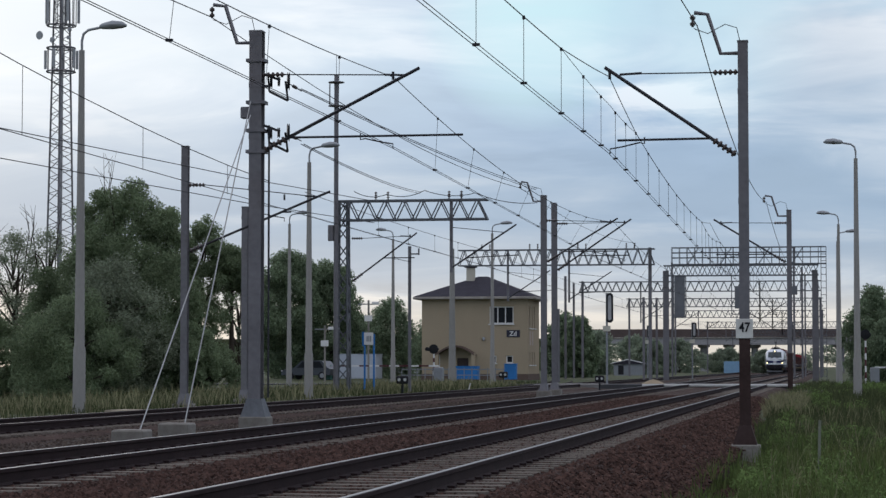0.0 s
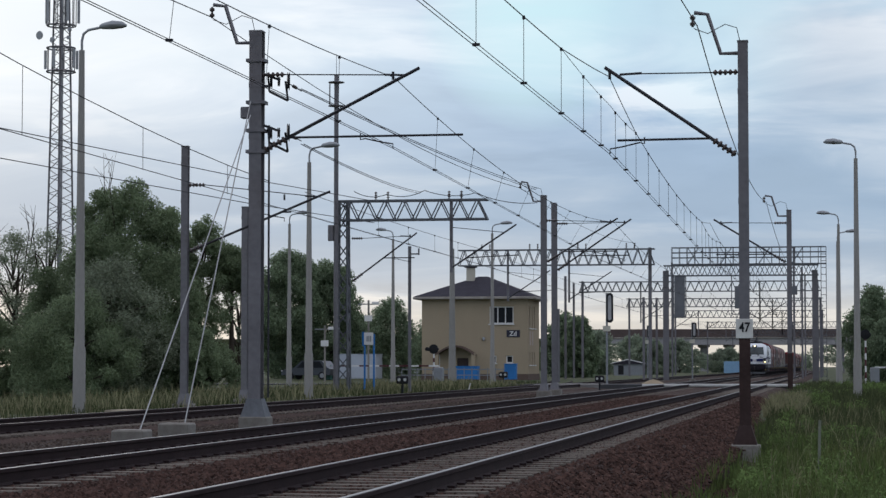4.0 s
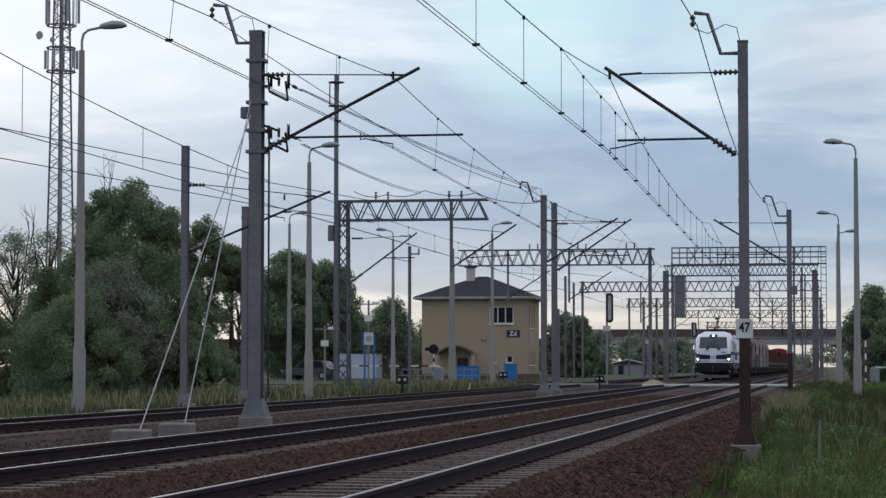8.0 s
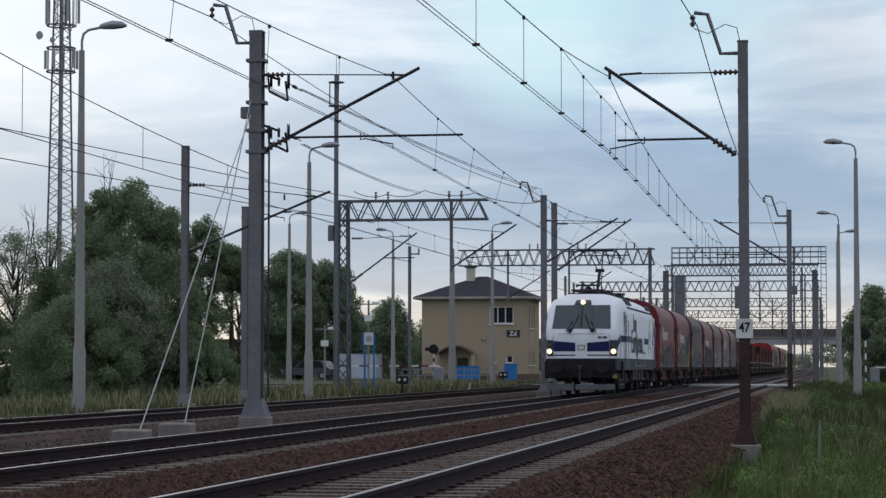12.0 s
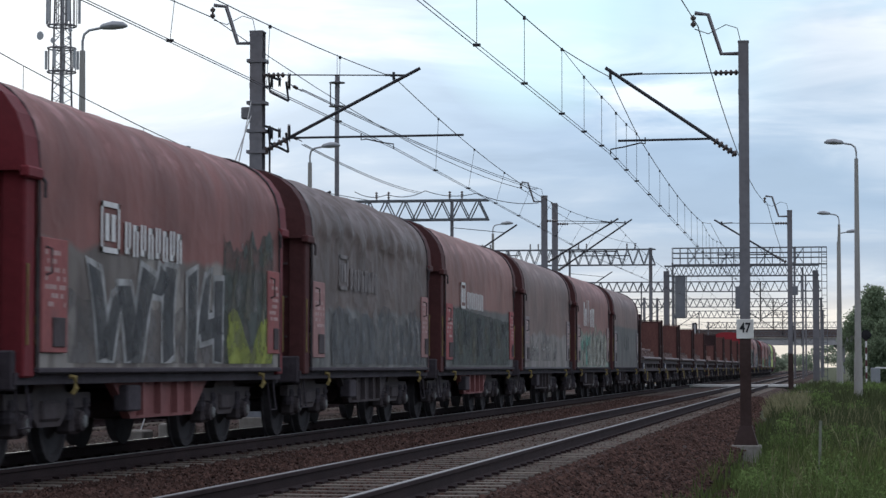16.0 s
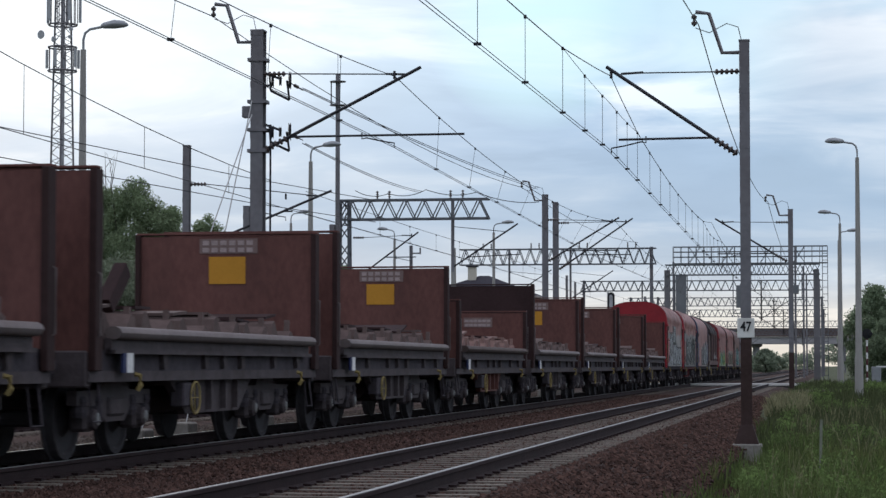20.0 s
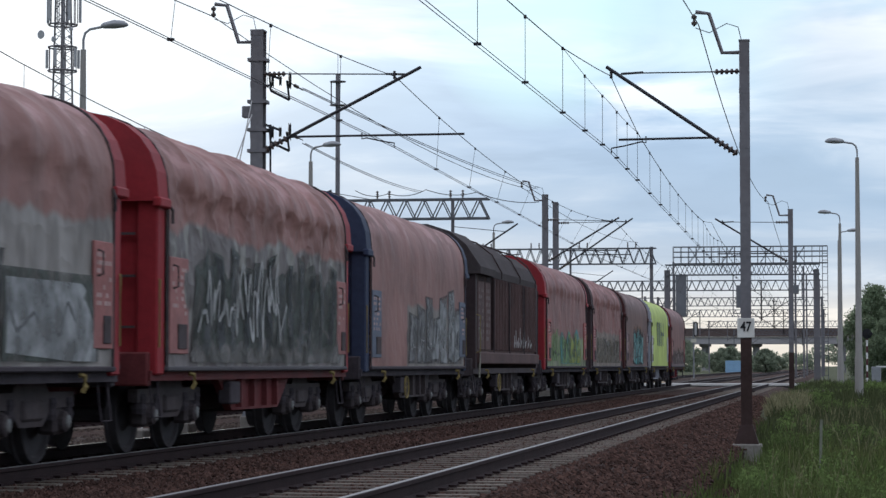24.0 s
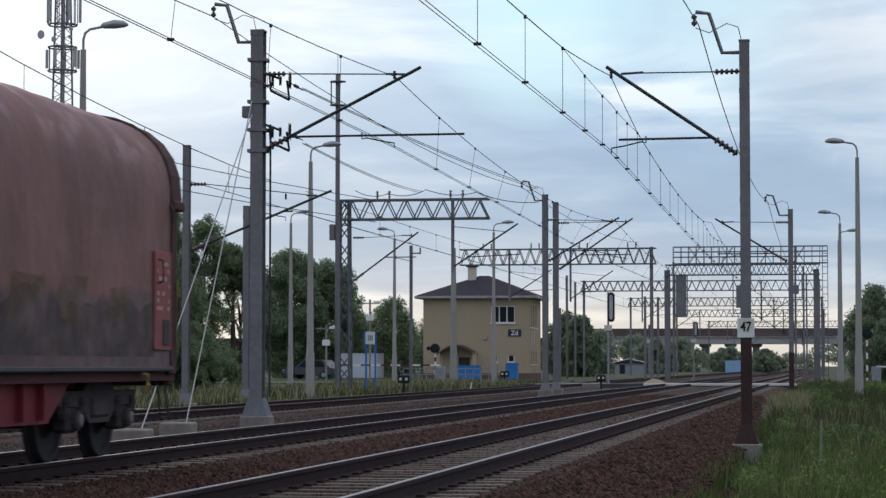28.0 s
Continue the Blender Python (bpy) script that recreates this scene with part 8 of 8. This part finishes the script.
side_word("I am", .98, 6.66, 2.44, .016, .88)
side_word("European.", 1.27, 7.85, 1.61, .018, 1.08)
part("coin_oval", Shape().plate([(7.33 + .32 * math.cos(a), 1.95 + .5 * math.sin(a)) for a in np.linspace(0, 2 * math.pi, 21)[:-1]], 1.503, 1.510), LETTER, loco, "dark oval emblem inside the slogan")
part("operator_bar", bars(Shape(), 1.496, 10.6, 11.7, 1.55, 1.68, 1, 3, .8), LETTER, loco, "small dark bars")
part("faded_emblem", Shape().plate([(13.3, 1.6), (13.5, 2.0), (13.4, 2.5), (13.7, 2.75), (13.8, 3.05), (14.15, 3.1), (14.3, 2.6), (14.75, 2.4), (14.7, 1.9), (14.9, 1.65), (14.2, 1.5), (13.9, 1.7)], 1.493, 1.497), spray("faded_grey_green", (.58, .61, .59), .35), loco, "faint grey-green map-like patch")

# underside, bogies, buffers, plough, roof
# darker than the other running gear, for buffers and buffer beams
BUFFER_STEEL = surface("dark_buffer_steel", (0.022, 0.020, 0.024), .8, 0, .3, 2, 14, .2)
part("underframe_box", Shape().box(-1.25, 1.25, 6.6, LL - 6.6, .45, .95, .05), DARK, loco, "transformer tank under the floor")
for y in (7.0, 8.2, 9.6, 11.0):
    part("equipment_box", Shape().box(1.2, 1.4, y, y + .75, .5, .92, .03), GREASE, loco)
for yb in (4.24, LL - 4.24):
    f = Shape()
    for s in (-1, 1):
        f.plate([(-2.0, .58), (-2.0, .82), (-.8, .86), (-.5, .7), (.5, .7), (.8, .86), (2.0, .82), (2.0, .58), (.9, .48), (-.9, .48)], s * 1.1 - .07, s * 1.1 + .07)
    f.box(-1.1, 1.1, -.2, .2, .5, .72)
    b = part("bogie", f, GREASE, loco)
    b.location = (0, yb, 0)
    for d in (-1.5, 1.5):
        w = part("wheelset", Shape().lathe((.66, 0, .62), (1, 0, 0), [(-.03, .65), (0, .65), (.01, .625), (.12, .615), (.125, .55), (.08, .5), (.07, .25), (.15, .2)], 26).lathe((-.66, 0, .62), (-1, 0, 0), [(-.03, .65), (0, .65), (.01, .625), (.12, .615), (.125, .55), (.08, .5), (.07, .25), (.15, .2)], 26).tube([(-.7, 0, .62), (.7, 0, .62)], .11, 8), WHEEL, b, smooth=True)
        w.location = (0, d, 0)
        part("axle_box", Shape().box(1.0, 1.26, d - .24, d + .24, .42, .8, .05), GREASE, b)
        part("damper", Shape().tube([(1.25, d + .35, .9), (1.28, d + .9, .62)], .05, 8), WHEEL, b)
    for d in (-.5, .5):
        part("coil_spring", Shape().lathe((1.15, d, .6), (0, 0, 1), [(0, .13), (.1, .15), (.2, .13), (.3, .15), (.38, .13)], 10), DARK, b)
for x in (-.875, .875):
    for y, turn in ((0, 0), (LL, 180)):
        part("buffer", Shape().lathe((0, 0, 0), (0, 1, 0), [(0, .02), (.0, .25), (.05, .27), (.07, .12), (.38, .12), (.4, .17), (.62, .18)], 14).mesh("buffer", BUFFER_STEEL), None, loco).matrix_local = pose(x, y, 1.06, 0, 0, turn)
for y0, y1 in ((.62, .8), (LL - .8, LL - .62)):
    part("buffer_beam", Shape().box(-1.3, 1.3, y0, y1, .62, 1.34, .03), BUFFER_STEEL, loco)
    if y0 < 5:
        part("plough", Shape().box(-1.25, -.25, y0 - .04, y1, .16, .42, .02).box(-.2, 1.25, y0 - .04, y1, .18, .40, .02), surface("guard_grey", (.12, .124, .13), .7, 0, .2, 2, 10, .1), loco, "grey rail guard")
part("coupling_hook", Shape().beam((0, .15, 1.02), (0, .65, 1.04), .12).beam((0, .2, 1.0), (0, .3, .5), .07), GREASE, loco)
for x in (-.45, .45):
    part("brake_hose", Shape().tube([(x, .62, .9), (x, .45, .85), (x * .8, .42, .6), (x * .7, .5, .45)], .03, 6), BLACK, loco)
part("speed_plate", Shape().box(1.2, 1.35, .6, .64, .62, .76), YELLOW, loco, "yellow plate")
roofgear = part("roof_frame", Shape().box(-.75, .75, 3.0, LL - 3.0, 3.8, 3.86), LROOF, loco)
for y in (4.0, 6.0, 8.5, 10.2, 12.6, 14.6):
    part("roof_insulator", insulator(Shape(), (.35, y, 3.86), (.35, y, 4.04), 3, .08), INSUL, roofgear)
    part("roof_insulator", insulator(Shape(), (-.35, y, 3.86), (-.35, y, 4.04), 3, .08), INSUL, roofgear)
part("bus_bar", Shape().tube([(.35, 6.0, 4.05), (.35, 14.6, 4.05)], .03, 6), LROOF, roofgear)
part("roof_box", Shape().box(-.6, .5, 7.0, 8.1, 3.86, 4.1, .04), LROOF, roofgear)
part("roof_box", Shape().box(-.55, .55, 11.0, 12.2, 3.86, 4.12, .04), LROOF, roofgear)


def pantograph(y0, raised, head_y):
    p = part("pantograph", Shape().box(-.6, .6, y0 - .1, y0, 3.93, 4.0).box(-.6, .6, y0 + 1.3, y0 + 1.4, 3.93, 4.0).beam((-.55, y0, 3.97), (-.55, y0 + 1.35, 3.97), .07).beam((.55, y0, 3.97), (.55, y0 + 1.35, 3.97), .07), LROOF, loco, "raised single-arm pantograph" if raised else "lowered single-arm pantograph")
    if raised:
        knee = Vector((0, y0 + 2.29, 4.92))
        part("lower_arm", Shape().beam((0, y0 + 1.35, 4.15), knee, .11, .09).tube([(.12, y0 + 1.55, 4.1), knee + Vector((.1, -.15, -.1))], .02, 5), LROOF, p)
        for s in (-1, 1):
            part("upper_arm", Shape().tube([knee + Vector((s * .08, 0, 0)), (s * .30, head_y, 5.64)], .023, 6), LROOF, p)
        part("knee_joint", Shape().box(-.18, .18, knee.y - .08, knee.y + .08, knee.z - .07, knee.z + .07, .02), LROOF, p)
        hy, hz = head_y, 5.655
    else:
        part("lower_arm", Shape().beam((0, y0 + .3, 4.09), (0, y0 + 1.9, 4.0), .11, .09), LROOF, p)
        hy, hz = y0 + .25, 4.17
    for d in (-.19, .19):
        if not raised:
            part("contact_strip", Shape().tube([(-.45, hy + d, hz), (.45, hy + d, hz)], .03, 6), LROOF, p)
            continue
        strip = [(-1.0, hy + d, hz - .34), (-.97, hy + d, hz - .22), (-.86, hy + d, hz - .09), (-.66, hy + d, hz), (.66, hy + d, hz), (.86, hy + d, hz - .09), (.97, hy + d, hz - .22), (1.0, hy + d, hz - .34)]
        part("contact_strip", Shape().tube(strip, .019, 6), LROOF, p)
    part("head_frame", Shape().beam((-.42, hy - .19, hz - .05), (-.42, hy + .19, hz - .05), .04).beam((.42, hy - .19, hz - .05), (.42, hy + .19, hz - .05), .04), LROOF, p)


pantograph(5.5, True, 6.16)
pantograph(3.0, False, 0)
pantograph(13.6, False, 0)
vehicles.append((loco, None))


# ---- the run ----
def motions():
    """The train runs towards the eye at an even speed on the left main track."""
    for th, k in vehicles:
        lead = LOCO_AT_0 + (0 if k is None else LL + PITCH * k)
        walk(th, [(t, pose(T_X, lead - SPEED * t, 0.004)) for t in (0.0, 7.0, 14.0, 21.0, 28.0)])


motions()
